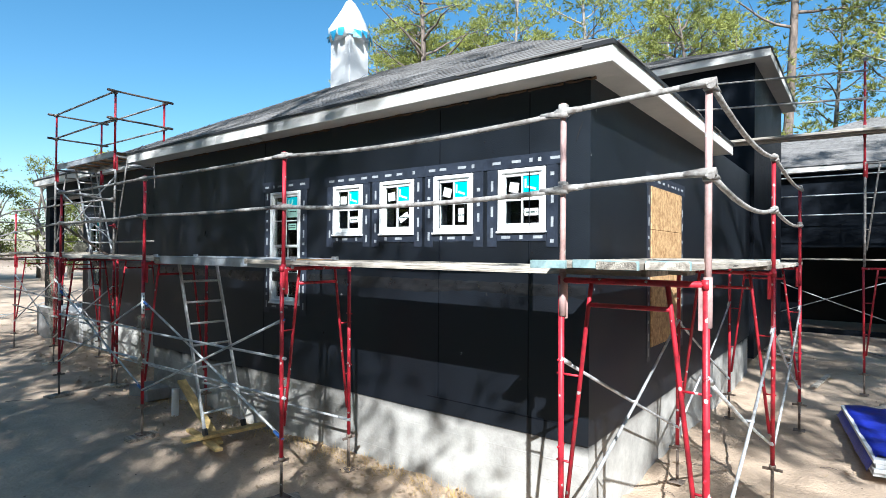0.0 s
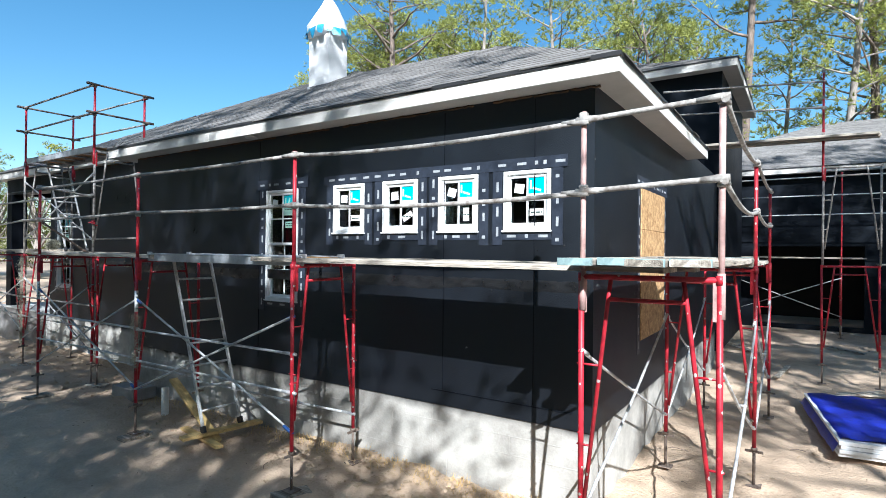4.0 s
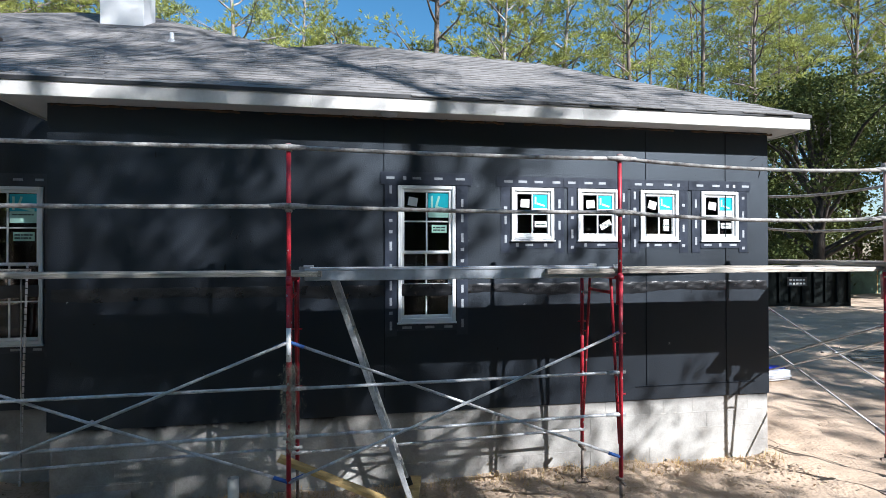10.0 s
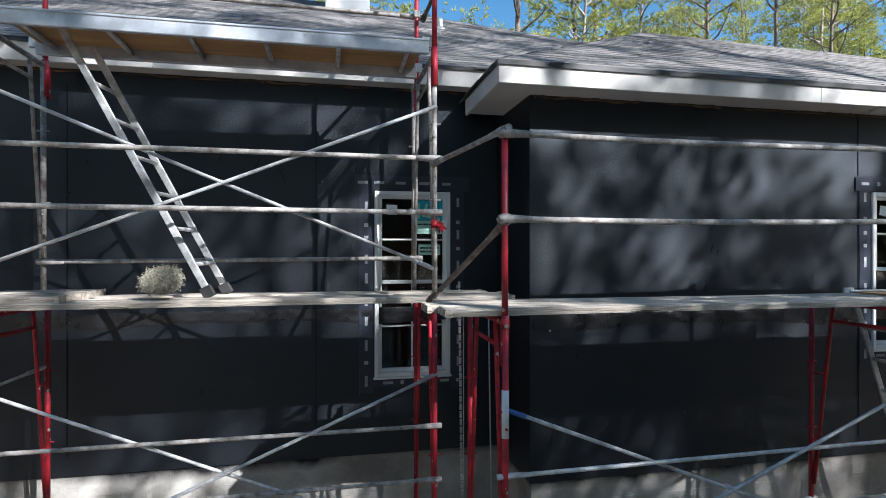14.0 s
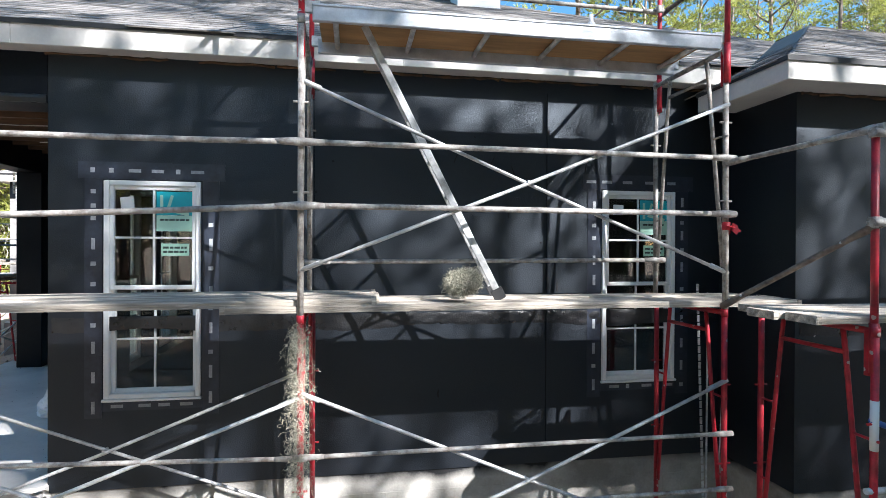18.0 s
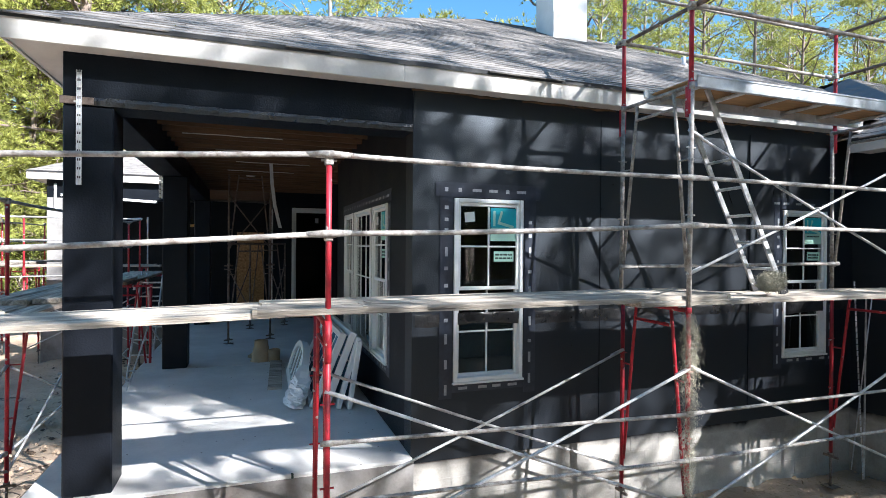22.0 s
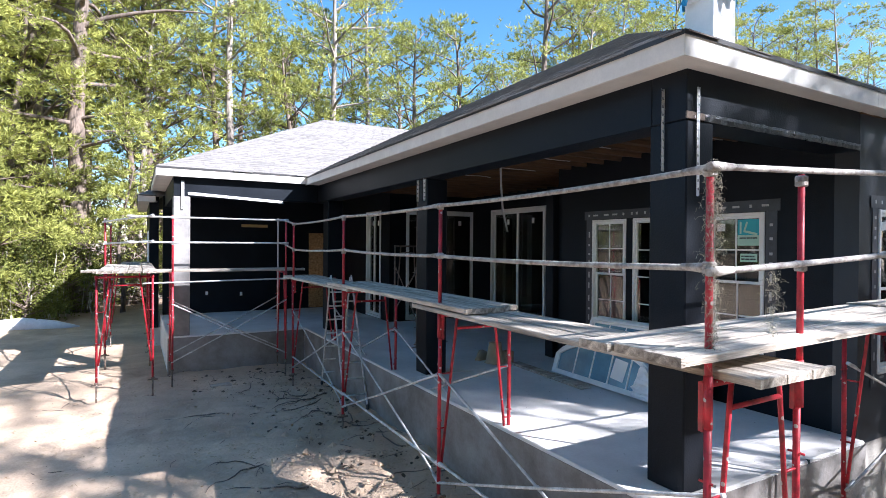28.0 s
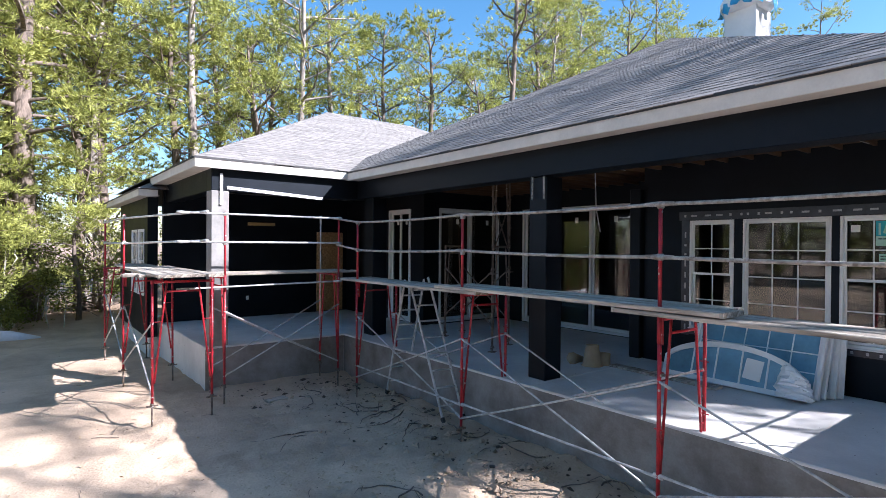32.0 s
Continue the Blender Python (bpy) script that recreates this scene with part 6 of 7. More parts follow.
# ragged brown line of sealing foam under the soffits
FOAMB = material("brown_sealing_foam", (0.16, 0.085, 0.04), 0.9, vary=0.35, scale=6, fine=40, bump=0.6, dist=0.01, coords="World", dark=(0.04, 0.028, 0.02))
rs = random.Random(31)
for nm, x0, x1, y, z in (("trim_10", -10.5, -2.05, 4.815, 4.238), ("trim_11", -16.8, -11.0, 5.795, 4.518)):
    m = Mesh()
    x = x0
    while x < x1:
        L = rs.uniform(0.15, 0.7)
        pts = [(x + L * k / 6, y - rs.uniform(0, 0.008), z - rs.uniform(0.0, 0.02)) for k in range(7)]
        m.tube(pts, [rs.uniform(0.006, 0.017) for _ in range(7)], 5)
        x += L + rs.choice((0.0, 0.02, 0.25))
    solid(nm, m, FOAMB, "ragged brown foam sealing the wall to the soffit", "sealant")
# seams where sheets of the coating overlap
m = Mesh()
for x in (-7.05, -3.75, -2.62):
    m.box(x - 0.004, x + 0.004, 4.814, 4.82, 1.0, 4.2)
m.box(-3.9, -2.2, 4.811, 4.82, 0.98, 0.992)
for x in (-12.4, -14.6):
    m.box(x - 0.004, x + 0.004, 5.794, 5.80, 1.0, 4.4)
solid("trim_2", m, BLACK2, "raised seams in the black coating", "seam")
# soffit lamp disc
for x, y, z in ((-7.0, 4.62, 4.243), (-18.3, 13.2, 4.48)):
    m = Mesh()
    m.tube([(x, y, z), (x, y, z - 0.03)], [0.1, 0.085], 14)
    tagged(part("ceiling_lamp", m, PVC), "round white soffit fitting", "lamp")

# ---------------- ladders ----------------
def ladder(p, q, wide, label, step=0.305, feet=True):
    """p, q: middle of foot and head; wide: half the ladder's width as a vector."""
    p, q, wide = Vector(p), Vector(q), Vector(wide)
    d = q - p
    L = d.length
    d.normalize()
    ob = thing("ladder", label, "ladder", "ladders")
    nrm = d.cross(wide).normalized()
    for s in (-1, 1):
        m = Mesh()
        M = Matrix(((wide.normalized().x, nrm.x, d.x, p.x + wide.x * s), (wide.normalized().y, nrm.y, d.y, p.y + wide.y * s), (wide.normalized().z, nrm.z, d.z, p.z + wide.z * s), (0, 0, 0, 1)))
        m.bbox(-0.013, 0.013, -0.026, 0.026, 0, L, 0.004, M)
        r = part("side_rail", m, ALU, ob)
        if feet:
            m = Mesh()
            m.bbox(-0.02, 0.02, -0.045, 0.045, -0.03, 0.06, 0.004, M)
            part("rubber_foot", m, DRIP, r)
    k = 1
    while k * step < L - 0.08:
        m = Mesh()
        c = p + d * (k * step - 0.05)
        m.tube([c - wide, c + wide], 0.016, 8)
        part("rung", m, ALU, ob)
        k += 1
    return ob


ladder((-6.84, 4.09, 0.2), (-7.6, 4.10, 2.42), (0.01, 0.275, 0), "aluminium ladder leaning on the scaffold stage")
ladder((-13.138, 4.905, 2.545), (-14.15, 4.91, 4.5), (0.03, 0.19, 0.0), "aluminium ladder from the planks up to the tower stage")
ladder((-20.3, 12.1, 0.05), (-20.2, 13.3, 2.4), (-0.2, 0.03, 0), "aluminium ladder leaning on the porch scaffold")
ladder((-20.1, 14.2, 0.05), (-20.15, 13.5, 2.35), (-0.2, 0.03, 0), "second aluminium ladder leaning on the porch scaffold")

# ---------------- things on the porch ----------------
def leaning(y0, y1, h, foot_x, tilt, M0, cols, rows, label, thick=0.09):
    """A spare window leaning towards +x."""
    M = Matrix.Translation((foot_x, y1, FLOOR + 0.005)) @ Matrix.Rotation(M0, 4, "Z") @ Matrix(((0, 1, 0, 0), (-1, 0, 0, 0), (0, 0, 1, 0), (0, 0, 0, 1))) @ Matrix.Rotation(-tilt, 4, "X")
    ob = thing("spare_window", label, "spare window", "spare windows on the porch", at=M)
    w = y1 - y0
    part("outer_ring", ring(0, w, 0, h, 0.05, -thick, 0, 0.008), VINYL, ob)
    sash(ob, 0.05, w - 0.05, 0.05, h - 0.05, -0.06, cols, rows, pane_mat=GLASSB)
    return ob


leaning(7.63, 9.45, 1.0, -17.5, 0.40, 0.0, 5, 3, "white spare window leaning against the stack")
leaning(7.6, 9.42, 1.0, -17.34, 0.36, 0.0, 5, 3, "white spare window in the leaning stack")
leaning(7.53, 9.2, 0.92, -17.2, 0.28, 0.0, 3, 3, "white spare window at the back of the stack", 0.06)
leaning(7.47, 8.9, 0.86, -17.07, 0.15, 0.0, 3, 3, "last white spare window against the wall", 0.06)
# arched window
M = Matrix.Translation((-17.64, 9.8, FLOOR + 0.005)) @ Matrix.Rotation(math.atan2(7.77 - 9.8, -17.7 + 17.64), 4, "Z") @ Matrix.Rotation(-0.3, 4, "X")
ob = thing("arched_window", "white arched spare window leaning on the stack of windows", "spare window", "spare windows on the porch", at=M)
ARCH = M
AW, AH0, AH1 = 2.03, 0.2, 0.64


def arch_z(x, inset=0.0):
    u = (x - AW / 2) / (AW / 2)
    return AH0 + (AH1 - AH0) * math.sqrt(max(0, 1 - u * u * 0.93)) * 1.02 - inset


m = Mesh()
n = 18
out_pts = [(0.0, 0.0)] + [(AW * k / n, arch_z(AW * k / n)) for k in range(n + 1)] + [(AW, 0.0)]
in_pts = [(0.075, 0.075)] + [(0.075 + (AW - 0.15) * k / n, arch_z(0.075 + (AW - 0.15) * k / n, 0.08)) for k in range(n + 1)] + [(AW - 0.075, 0.075)]
N = len(out_pts)
for k in range(N):
    a, b, c, d = out_pts[k], out_pts[(k + 1) % N], in_pts[(k + 1) % N], in_pts[k]
    m.face([(a[0], -0.1, a[1]), (b[0], -0.1, b[1]), (c[0], -0.085, c[1]), (d[0], -0.085, d[1])])
    m.face([(a[0], -0.1, a[1]), (a[0], 0.0, a[1]), (b[0], 0.0, b[1]), (b[0], -0.1, b[1])])
    m.face([(d[0], -0.085, d[1]), (c[0], -0.085, c[1]), (c[0], 0.0, c[1]), (d[0], 0.0, d[1])])
    m.face([(a[0], 0.0, a[1]), (d[0], 0.0, d[1]), (c[0], 0.0, c[1]), (b[0], 0.0, b[1])])
part("arched_ring", m, VINYL, ob)
for x in (0.46, 0.83, 1.2, 1.57):
    m = Mesh()
    m.bbox(x - 0.012, x + 0.012, -0.07, -0.04, 0.07, arch_z(x, 0.07), 0.003)
    part("muntin", m, VINYL, ob)
for x0, x1 in ((0.07, 0.45), (0.47, 0.82), (0.84, 1.19), (1.21, 1.56), (1.58, 1.96)):
    m = Mesh()
    m.face([(x0, -0.055, 0.07), (x1, -0.055, 0.07), (x1, -0.055, arch_z(x1, 0.075)), ((x0 + x1) / 2, -0.055, arch_z((x0 + x1) / 2, 0.075)), (x0, -0.055, arch_z(x0, 0.075))])
    m.face([(x0, -0.05, arch_z(x0, 0.075)), ((x0 + x1) / 2, -0.05, arch_z((x0 + x1) / 2, 0.075)), (x1, -0.05, arch_z(x1, 0.075)), (x1, -0.05, 0.07), (x0, -0.05, 0.07)])
    part("pane", m, GLASSB, ob)
sheet(ob, "paper_note", PAPER, 1.25, 1.5, 0.16, 0.46, -0.062, 0.1)
# tubes and a board
for x, y, r0, r1, h, nm, lb in ((-18.1, 10.92, 0.17, 0.11, 0.36, "cardboard_tube", "tan flared cardboard form tube on the slab"), (-17.88, 10.82, 0.1, 0.1, 0.2, "cardboard_tube", "short tan cardboard tube on the slab")):
    ob = thing(nm, lb, "tube", "form tubes on the porch")
    m = Mesh()
    m.tube([(x, y, FLOOR), (x, y, FLOOR + 0.02), (x, y, FLOOR + h)], [r0 * 1.15, r0, r1], 14, False)
    m.tube([(x, y, FLOOR + h), (x, y, FLOOR + 0.02)], [r1 - 0.008, r0 - 0.008], 14, False)
    part("shell", m, CARD, ob)
    m = Mesh()
    m.tube([(x, y, FLOOR + h - 0.015), (x, y, FLOOR + h + 0.004)], r1 + 0.006, 14, False)
    part("rim", m, CARD, ob)
m = Mesh()
m.bbox(-0.1, 0.1, -0.95, 0.95, 0, 0.04, 0.005, pose(-17.9, 9.72, FLOOR, 0, 0, -3))
tagged(part("floor_board", m, PLANKM), "short grey board lying on the porch slab", "board")
m = Mesh()
m.tube([(-18.3, 11.2, FLOOR + 0.01), (-18.1, 11.35, FLOOR + 0.03), (-17.9, 11.25, FLOOR + 0.02)], [0.05, 0.14, 0.05], 8)
tagged(part("sack", m, CARD), "crumpled tan sack on the porch slab", "sack")
# hanging strip of house wrap and wires at the ceiling
m = Mesh()
pts = [(-17.95, 11.0, 4.48), (-17.93, 11.0, 4.1), (-17.88, 11.02, 3.7), (-17.80, 11.0, 3.35), (-17.78, 11.0, 3.28)]
for a, b in zip(pts, pts[1:]):
    m.face([(a[0] - 0.03, a[1], a[2]), (a[0] + 0.03, a[1] + 0.02, a[2]), (b[0] + 0.03, b[1] + 0.02, b[2]), (b[0] - 0.03, b[1], b[2])])
tagged(part("hanging_strip", m, FOAM), "torn grey strip hanging from the porch ceiling", "strip")
for k in range(5):
    m = Mesh()
    x, y = rnd(-19.2, -18.3), 6.42 + 0.4 * (2 + 3 * k)
    m.tube([(x + 0.25 * j, y + 0.015 * math.sin(j * 2 + k), 4.425 - 0.01 * abs(math.sin(j * 1.4 + k))) for j in range(6)], 0.006, 5)
    tagged(part("cable", m, FASCIA), "loose pale cable stapled under the joists", "cable", "cables under the ceiling")
# inner scaffold on the porch
inner = scaffold_frame("scaffold_bay", RUSTY, "rusty scaffold frame standing on the porch slab", 0.12)
inner.matrix_basis = pose(-18.72, 12.85, FLOOR + 0.12, 0, 0, 25)
copy_thing(inner, pose(-18.3, 14.9, FLOOR + 0.12, 0, 0, 25))
copy_thing(inner, pose(-18.72, 12.85, FLOOR + 0.12 + 1.55, 0, 0, 25))
cross_brace((-18.72, 12.85, FLOOR + 1.6), (-18.3, 14.9, FLOOR + 1.6), 1.1, RUSTY)
cross_brace((-17.88, 13.24, FLOOR + 1.6), (-17.46, 15.3, FLOOR + 1.6), 1.1, RUSTY)
cross_brace((-18.72, 12.85, FLOOR + 3.1), (-17.88, 13.24, FLOOR + 3.1), 1.1, RUSTY)
# small fittings in the wing
m = Mesh()
m.bbox(-20.9, -20.1, 20.86, 20.9, 3.55, 3.64, 0.004)
tagged(part("nailed_batten", m, LUMBER), "short yellow batten nailed to the dark wall", "batten")
for x, y, z in ((-21.9, 20.87, 1.5), (-20.9, 20.87, 1.45)):
    m = Mesh()
    m.bbox(x - 0.035, x + 0.035, y, y + 0.03, z - 0.055, z + 0.055, 0.004)
    tagged(part("outlet_box", m, PVC), "small pale electrical outlet box on the wall", "outlet box", "outlet boxes")

# ---------------- things on the ground ----------------
def board_on_ground(p, q, w, t, label, roll=0.0, mat=LUMBER):
    p, q = Vector(p), Vector(q)
    d = (q - p).normalized()
    s = d.cross(Vector((0, 0, 1))).normalized()
    u = s.cross(d)
    M = Matrix(((d.x, s.x, u.x, p.x), (d.y, s.y, u.y, p.y), (d.z, s.z, u.z, p.z), (0, 0, 0, 1)))
    m = Mesh()
    m.bbox(0, (q - p).length, -w / 2, w / 2, 0, t, 0.004, M)
    return tagged(part("timber_board", m, mat), label, "board", "boards lying about")


board_on_ground((-8.15, 4.15, 0.62), (-6.75, 3.95, 0.03), 0.12, 0.04, "yellow pine board propped beside the ladder")
board_on_ground((-6.93, 3.55, 0.13), (-6.72, 4.62, 0.13), 0.14, 0.04, "yellow pine board under the ladder's feet")
board_on_ground((-7.6, 4.0, 0.03), (-6.4, 3.75, 0.08), 0.1, 0.04, "yellow pine board lying across another")
for k, (x, y) in enumerate(((-8.6, 4.29), )):
    m = Mesh()
    m.tube([(x, y, -0.1), (x, y, 0.42 - 0.08 * k)], 0.055, 14, False)
    m.tube([(x, y, 0.42 - 0.08 * k), (x, y, 0.05)], 0.047, 14, False)
    tagged(part("pipe_stub", m, PVC), "white plastic pipe stub standing out of the sand", "pipe", "pipe stubs")
m = Mesh()
m.bbox(-10.4, -9.7, 4.35, 4.75, 0.0, 0.2, 0.01)
tagged(part("concrete_block", m, CLAY), "grey concrete block lying by the wall", "block")
for x, y in ((-4.81, 3.52), (-7.99, 3.52), (-11.19, 3.52), (-11.19, 4.44), (-14.60, 4.48), (-22.2, 15.2), (-20.99, 4.7), (-0.72, 3.52)):
    m = Mesh()
    m.bbox(-0.2, 0.2, -0.1, 0.1, -0.02, 0.03, 0.006, pose(x, y, gz(x, y) - 0.005, 0, 0, rnd(0, 180)))
    tagged(part("sole_plate", m, PLANKM), "short weathered board under a scaffold foot", "board", "sole plates under the scaffold")
# stack of foam boards under a blue tarp
ob = thing("covered_stack", "low stack of foam boards under a bright blue tarp", "covered stack", at=pose(0.15, 8.15, 0, 0, 0, 8))
for k in range(4):
    m = Mesh()
    m.bbox(-0.02 + rnd(-0.02, 0.02), 1.5, rnd(-0.03, 0.02), 2.7, 0.03 + 0.05 * k, 0.078 + 0.05 * k, 0.004)
    part("foam_sheet", m, FOAM, ob)
m = Mesh()
n = 16
for i in range(n + 1):
    for j in range(n + 1):
        x, y = -0.08 + 1.66 * i / n, 0.1 + 2.75 * j / n
        edge = min(i, n - i, n - j) / n
        z = 0.25 + 0.012 * math.sin(i * 1.7 + j) + 0.01 * math.sin(j * 2.3) - (0.2 if min(i, n - i, n - j) == 0 else 0.0)
        m.v.append((x, y, z))
for i in range(n):
    for j in range(n):
        a = i * (n + 1) + j
        m.f.append((a, a + n + 1, a + n + 2, a + 1))
        m.s.append(True)
part("tarp", m, TARP, ob, "bright blue plastic tarp")
# dumpster, fence and timber in the distance
ob = thing("dumpster", "long dark waste container with ribbed sides", "dumpster", at=pose(11.2, 22.4, 0, 0, 0, -8))
for name, b in (("side_panel", (0, 6.2, 0, 0.06, 0.152, 1.85)), ("side_panel", (0, 6.2, 2.3, 2.36, 0.152, 1.85)), ("end_panel", (0, 0.06, 0.062, 2.298, 0.152, 1.85)),
                ("end_panel", (6.14, 6.2, 0.062, 2.298, 0.152, 1.85)), ("bottom", (0, 6.2, 0, 2.36, 0.0, 0.15))):
    m = Mesh()
    m.bbox(*b, 0.01)
    part(name, m, DARKGREEN, ob)
for k in range(11):
    m = Mesh()
    m.bbox(0.1 + 0.59 * k, 0.2 + 0.59 * k, -0.08, 0.0, 0.2, 1.8, 0.01)
    part("side_rib", m, DARKGREEN, ob)
m = Mesh()
m.bbox(-0.04, 6.24, -0.1, 0.02, 1.8, 1.9, 0.015)
part("top_rail", m, DARKGREEN, ob)
s = sheet(ob, "sign", DRIP, 2.9, 3.9, 1.0, 1.45, -0.085)
m = Mesh()
for r in range(2):
    for k in range(5):
        m.box(3.0 + 0.17 * k, 3.12 + 0.17 * k, -0.089, -0.087, 1.08 + 0.18 * r, 1.17 + 0.18 * r)
part("printed_bars", m, PAPER, s)
for k in range(4):
    m = Mesh()
    m.bbox(rnd(0.4, 1.5), rnd(3.5, 5.8), rnd(0.3, 1.9), 2.0, 1.7, 1.75 + 0.05 * k, 0.01, Matrix.Rotation(rnd(-0.03, 0.03), 4, "Y"))
    part("waste_sheet", m, FOAM, ob)
fe = thing("fence", "green cloth fence with timber posts and rail", "fence")
for k in range(12):
    x = 9.5 + 2.4 * k
    m = Mesh()
    m.bbox(x - 0.05, x + 0.05, 27.95, 28.05, -0.1, 1.75, 0.01)
    part("post", m, LUMBER, fe)
    if k < 11:
        m = Mesh()
        m.bbox(x, x + 2.4, 27.97, 28.03, 1.45, 1.53, 0.008)
        part("rail", m, LUMBER, fe)
        m = Mesh()
        for j in range(8):
            m.face([(x + 0.3 * j, 27.94 + 0.02 * math.sin(j), 0), (x + 0.3 * j + 0.3, 27.94 + 0.02 * math.sin(j + 1), 0), (x + 0.3 * j + 0.3, 27.94 + 0.02 * math.sin(j + 1), 1.45), (x + 0.3 * j, 27.94 + 0.02 * math.sin(j), 1.45)])
        part("cloth", m, FENCEG, fe)
for k in range(9):
    board_on_ground((4.6 + rnd(0, 0.4), 9.6 + 0.14 * k, 0.02 + 0.04 * (k % 2)), (8.2 + rnd(-0.4, 0.4), 9.2 + 0.16 * k, 0.03 + 0.04 * (k % 2)), 0.1, 0.05, "grey scaffold board stacked loosely on the sand", mat=PLANKM)
for k in range(7):
    a = rnd(0, 3.1)
    x, y = rnd(-1.5, 3.5), rnd(11.5, 18)
    board_on_ground((x, y, 0.03), (x + 1.4 * math.cos(a), y + 1.4 * math.sin(a), 0.05), 0.1, 0.035, "scrap board lying on the sand", mat=PLANKM)
# pale block footing seen beyond the wing, twigs, litter and dry grass
m = Mesh()
m.tube([(-34, 27.0, 0.0), (-32, 26.6, 0.05), (-30, 26.5, 0.02), (-28.4, 26.3, 0.06), (-27.2, 26.4, 0.1), (-26.3, 26.5, 0.02), (-25.6, 26.6, -0.1)], [0.3, 0.3, 0.26, 0.27, 0.3, 0.22, 0.1], 10)
tagged(part("earth_bank", m, FOAM), "pale sheet-covered bank at the wood's edge", "bank")
rs = random.Random(9)
m = Mesh()
for _ in range(620):
    if rs.random() < 0.4:
        x, y = rs.gauss(-21.0, 0.8), rs.uniform(5, 16)
    else:
        x, y = rs.uniform(-27, 12), rs.uniform(-4, 22)
    if -20.1 < x < -2 and y > 4.8:
        continue
    a, L = rs.uniform(0, 6.28), 0.05 + 0.4 * rs.random() ** 2.5
    z = gz(x, y) + 0.008
    p = Vector((x, y, z))
    q = p + Vector((math.cos(a) * L, math.sin(a) * L, rs.uniform(-0.005, 0.03)))
    k = p.lerp(q, 0.5) + Vector((rs.uniform(-0.03, 0.03), rs.uniform(-0.03, 0.03), 0.012))
    m.tube([p, k, q], rs.uniform(0.002, 0.006), 4, False)
for _ in range(26):                            # roots half out of the sand
    x, y, a = rs.uniform(-22.6, -20.2), rs.uniform(8, 15.5), rs.uniform(0, 6.28)
    pts = []
    for j in range(9):
        pts.append((x, y, gz(x, y) + 0.01 + rs.uniform(-0.012, 0.014)))
        a += rs.gauss(0, 0.45)
        x, y = min(x + 0.13 * math.cos(a), -20.12), y + 0.13 * math.sin(a)
    m.tube(pts, [0.012, 0.012, 0.011, 0.01, 0.009, 0.008, 0.007, 0.005, 0.003], 5, False)
clods = Mesh()
for _ in range(900):                           # trodden clods of earth beside the porch slab and the walls
    if rs.random() < 0.65:
        x, y = min(rs.gauss(-20.9, 0.65), -20.12), rs.uniform(6.5, 16)
    else:
        x, y = rs.uniform(-16.5, -3), 4.75 - abs(rs.gauss(0, 0.35))
    r = 0.012 + 0.05 * rs.random() ** 3
    z = gz(x, y) + 0.2 * r
    a = rs.uniform(0, 6.28)
    rim = [Vector((x + r * rs.uniform(0.7, 1.3) * math.cos(a + 1.257 * j), y + r * rs.uniform(0.7, 1.3) * math.sin(a + 1.257 * j), z - 0.3 * r)) for j in range(5)]
    top = Vector((x + rs.uniform(-0.3, 0.3) * r, y + rs.uniform(-0.3, 0.3) * r, z + r * rs.uniform(0.4, 0.8)))
    for j in range(5):
        clods.face([rim[j], rim[(j + 1) % 5], top])
tagged(part("earth_clods", clods, SAND), "loose clods of sandy earth trodden beside the slab", "earth", kind="stuff")
tagged(part("twigs", m, BARK), "fallen twigs and roots scattered on the sand", "twigs", kind="stuff")
m = Mesh()
for _ in range(9000):
    u = rs.random()
    if u < 0.3:
        x, y = rs.gauss(-21.8, 1.6), rs.uniform(4, 16)
    elif u < 0.5:
        x, y = rs.uniform(-10.5, -2), 4.8 - abs(rs.gauss(0, 0.5))
    elif u < 0.62:
        x, y = rs.uniform(-17, -10.5), 5.75 - abs(rs.gauss(0, 0.5))
    else:
        x, y = rs.uniform(-28, 13), rs.uniform(-5, 25)
    if -20.05 < x < -2 and y > 4.8 and not (-16.9 < x < -10.5 and y < 5.8):
        continue
    z = gz(x, y) + 0.02
    v = Vector((rs.gauss(0, 1), rs.gauss(0, 1), rs.uniform(-0.2, 0.4))).normalized() * rs.uniform(0.02, 0.06)
    w = v.cross(Vector((0, 0, 1))).normalized() * rs.uniform(0.004, 0.02)
    p = Vector((x, y, z))
    m.face([p - w, p + w, p + v + w, p + v - w])
tagged(part("leaf_litter", m, CARD), "dry leaves and straw strewn over the sand", "litter", kind="stuff")
m = Mesh()
for _ in range(1300):
    x = rs.uniform(-10.4, -2.0)
    y = 4.78 - abs(rs.gauss(0, 0.16))
    p = Vector((x, y, gz(x, y) - 0.01))
    v = Vector((rs.gauss(0, 0.4), rs.gauss(-0.2, 0.4), 1)).normalized() * rs.uniform(0.04, 0.16)
    w = Vector((rs.gauss(0, 1), rs.gauss(0, 1), 0)).normalized() * 0.004
    m.face([p - w, p + w, p + v])
tagged(part("dry_grass", m, LUMBER), "dry grass blades along the foot of the wall", "grass", kind="stuff")

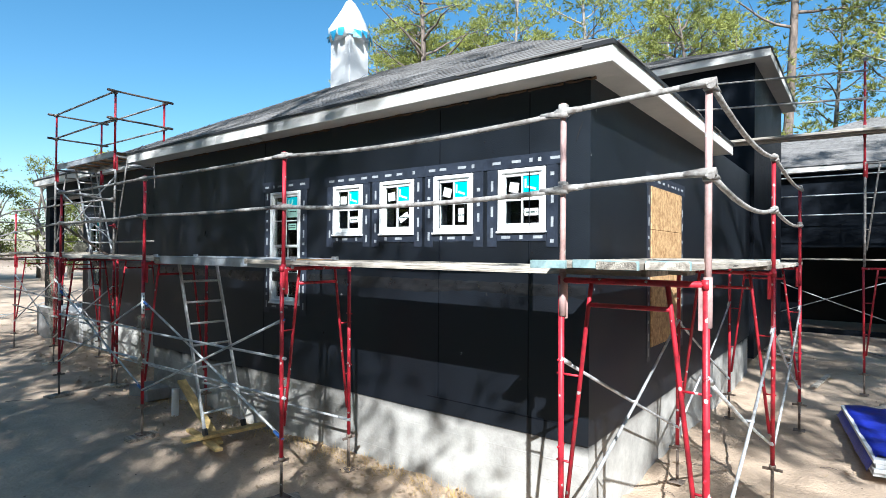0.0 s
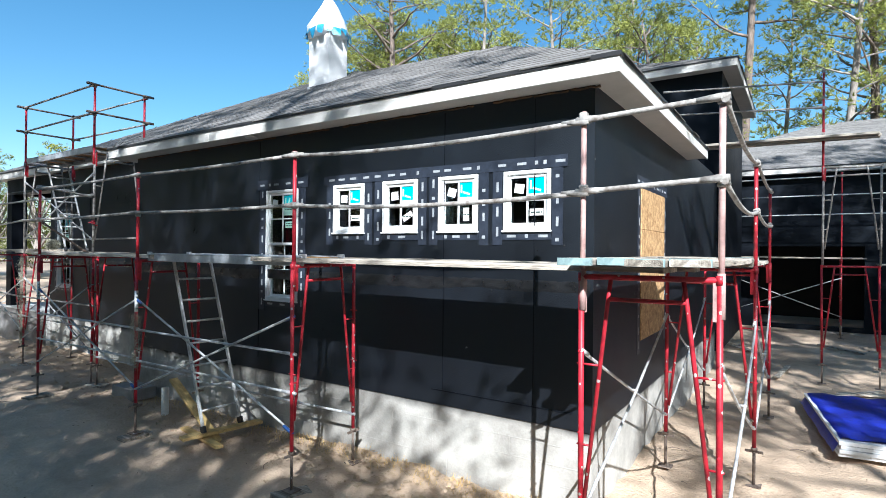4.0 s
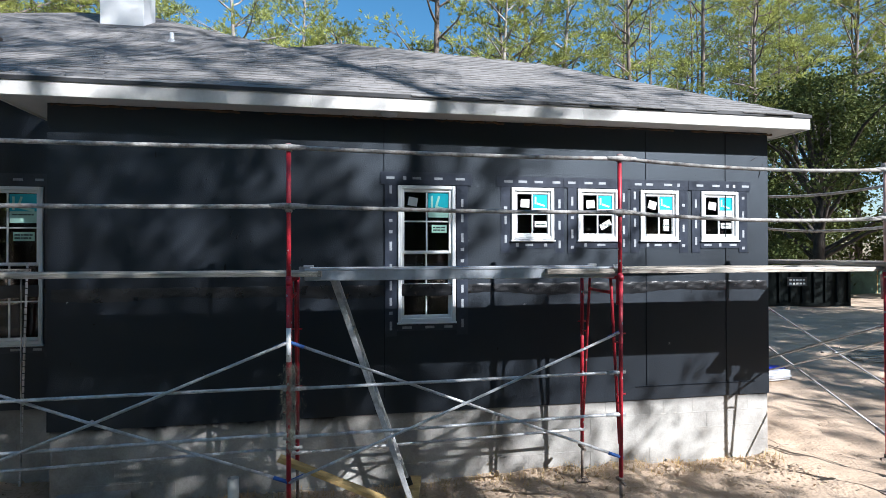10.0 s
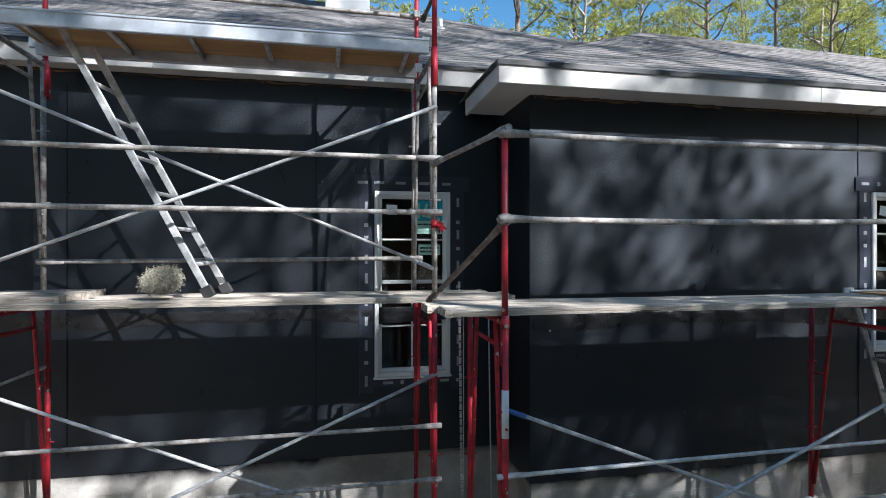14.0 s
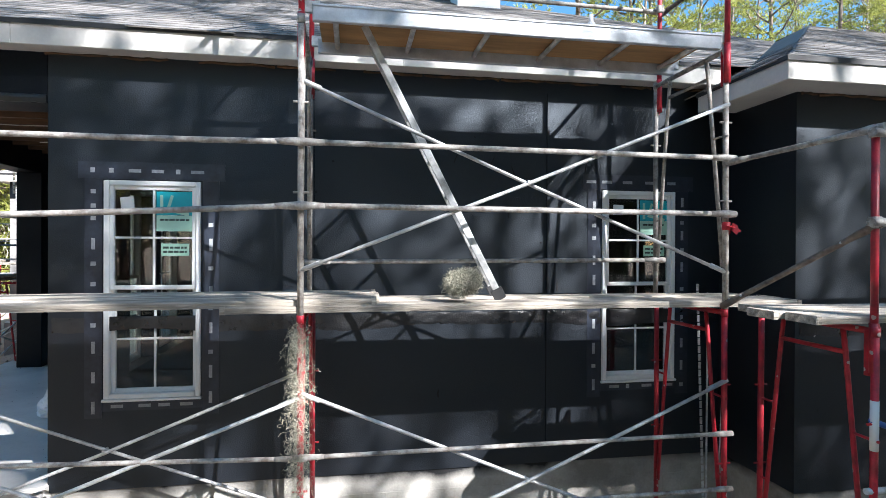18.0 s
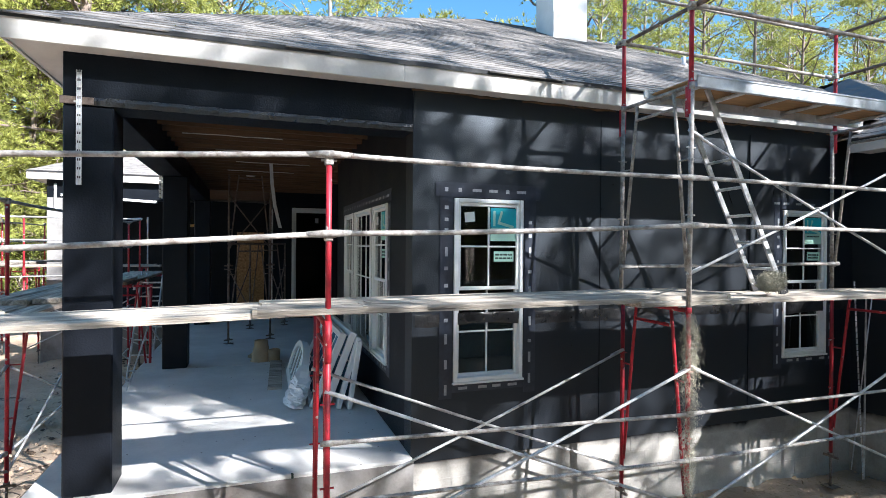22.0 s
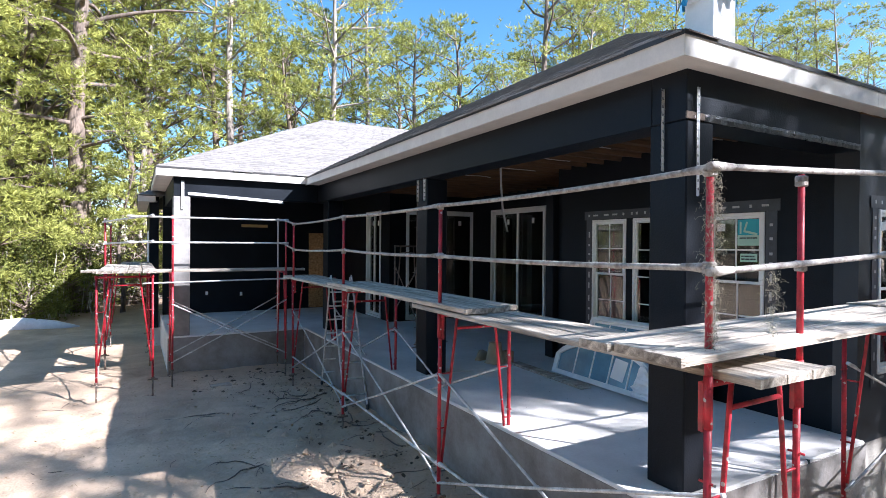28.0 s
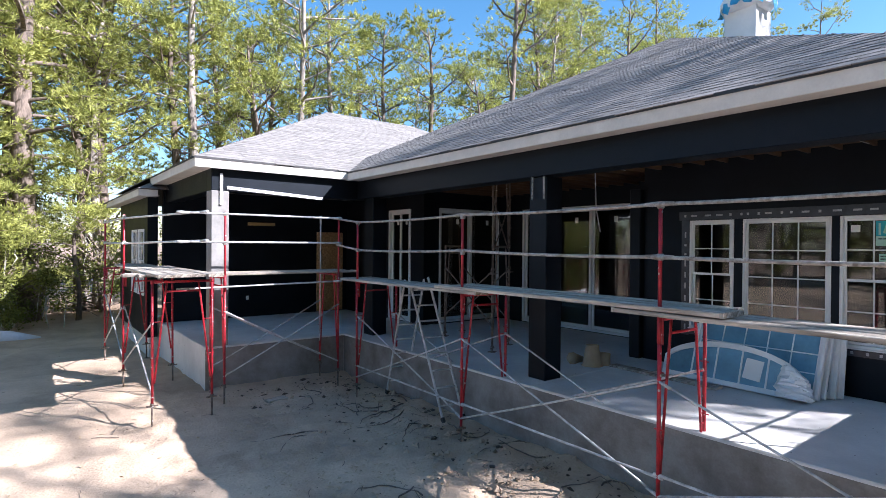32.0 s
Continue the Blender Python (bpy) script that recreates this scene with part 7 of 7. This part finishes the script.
m = Mesh()
for _ in range(420):
    if rs.random() < 0.75:
        x, y = -20.2 - abs(rs.gauss(0.3, 0.9)), rs.uniform(5.5, 16.2)
    else:
        x, y = rs.uniform(-23, -20.2), rs.gauss(15.6, 0.8)
    r = 0.008 + 0.05 * rs.random() ** 3
    z = gz(x, y) + r * 0.05
    i = len(m.v)
    for dx, dy, dz in ((1, 0, 0), (0, 1, 0), (-1, 0, 0), (0, -1, 0), (0, 0, 0.5), (0, 0, -0.6)):
        k = r * rs.uniform(0.4, 1.6)
        m.v.append((x + dx * k, y + dy * k, z + dz * k))
    for a, b in ((0, 1), (1, 2), (2, 3), (3, 0)):
        m.f += [(i + a, i + b, i + 4), (i + b, i + a, i + 5)]
        m.s += [False, False]
tagged(part("soil_clods", m, SOIL), "dark clods of soil along the porch slab", "soil", kind="stuff")

# lap of glossy coating along the porch beam, and the bare timber at the column's head
m = Mesh()
pts = [(5.80, 4.10), (5.791, 4.102), (5.787, 4.14), (5.792, 4.168), (5.80, 4.172)]
n = 60
rs = random.Random(3)
for k in range(n + 1):
    x = -19.5 + 2.71 * k / n
    j = rs.uniform(-0.004, 0.004)
    m.v += [(x, y + (rs.uniform(-0.004, 0.002) if 0 < i < 4 else 0), z + j) for i, (y, z) in enumerate(pts)]
for k in range(n):
    for i in range(4):
        a = k * 5 + i
        m.f.append((a, a + 1, a + 6, a + 5))
        m.s.append(False)
solid("trim_3", m, SHINE, "lapped edge of glossy black coating along the beam", "trim")
m = Mesh()
m.bbox(-19.738, -19.50, 5.783, 5.80, 4.105, 4.165, 0.003)
solid("trim_4", m, RUSTY, "bare brown timber strip at the column's head", "trim")
# stained edges of the porch slabs
m = Mesh()
m.bbox(-20.058, -20.046, 5.712, 16.548, -0.3, FLOOR - 0.035, 0.003)
m.bbox(-20.046, -16.775, 5.712, 5.724, -0.3, FLOOR - 0.035, 0.003)
m.bbox(-23.158, -20.06, 16.546, 16.558, -0.3, FLOOR - 0.035, 0.003)
solid("foundation_5", m, FOOT, "dirty concrete edge of the porch slab with mortar stains", "foundation")
# red rag tied to the tower post
m = Mesh()
rs = random.Random(8)
for k in range(7):
    a, r = rs.uniform(0, 6.28), rs.uniform(0.03, 0.075)
    c = Vector((-11.43, 4.45, 3.08))
    t = Vector((math.cos(a), math.sin(a), rs.uniform(-1.2, 0.6))) * r
    w = Vector((rs.gauss(0, 1), rs.gauss(0, 1), rs.gauss(0, 1))).normalized() * 0.028
    m.face([c - w, c + w, c + t * 0.6 + w * 1.3, c + t + w * 0.4, c + t * 0.9 - w], True)
m.tube([(-11.455, 4.48, 3.05), (-11.455, 4.48, 3.11)], 0.03, 9)
tagged(part("rag", m, RED), "crumpled red rag tied round a scaffold post", "rag")
# plastic still wrapped round the end of the arched window
m = Mesh()
rs = random.Random(12)
n, k = 11, 14
for i in range(n + 1):
    u = i / n
    for j in range(k):
        a = 2 * math.pi * j / k
        grow = 1.0 + 0.25 * math.sin(3 * u + 1) * rs.uniform(0.6, 1.2)
        p = Vector((AW - 0.1 + 0.19 * grow * math.cos(a) + rs.uniform(-0.022, 0.022), -0.06 + 0.11 * grow * math.sin(a) + rs.uniform(-0.022, 0.022), 0.005 + (0.4 - 0.1 * math.cos(a)) * u + (rs.uniform(-0.015, 0.015) if i else 0)))
        m.v.append(tuple(ARCH @ p))
for i in range(n):
    for j in range(k):
        a, b = i * k + j, i * k + (j + 1) % k
        m.f.append((a, b, b + k, a + k))
        m.s.append(False)
m.f.append(tuple(n * k + j for j in range(k)))
m.s.append(False)
tagged(part("plastic_wrap", m, WRAP), "crumpled clear plastic wrap on the arched window's end", "plastic wrap")

# block courses that show through the thin plaster of the foundation
for nm, x0, x1, y in (("trim_5", -10.5, -2.02, 4.84), ("trim_6", -16.74, -10.54, 5.82)):
    m = Mesh()
    rs = random.Random(21)
    for r in range(4):
        z = 0.02 + 0.2 * r
        x = x0
        while x < x1:
            e = min(x + rs.uniform(0.5, 1.6), x1)
            if rs.random() < 0.75:
                m.bbox(x, e, y - 0.0035, y + 0.001, z - 0.004 + rs.uniform(-0.004, 0.004), z + 0.005, 0.001)
            x = e
        x = x0 + (0.2 if r % 2 else 0.0)
        while x < x1:
            if rs.random() < 0.6:
                m.bbox(x - 0.004, x + 0.004, y - 0.003, y + 0.001, z + 0.01, min(z + 0.19, 0.8), 0.001)
            x += 0.4
    solid(nm, m, CONC, "mortar ridges of the block courses under the plaster", "trim")

# ---------------- single shingles, last ----------------
for top, chosen in roofs:
    for q in chosen:
        m = Mesh()
        put_shingle(m, q)
        part("shingle", m, SHINGLE_ONE, top)
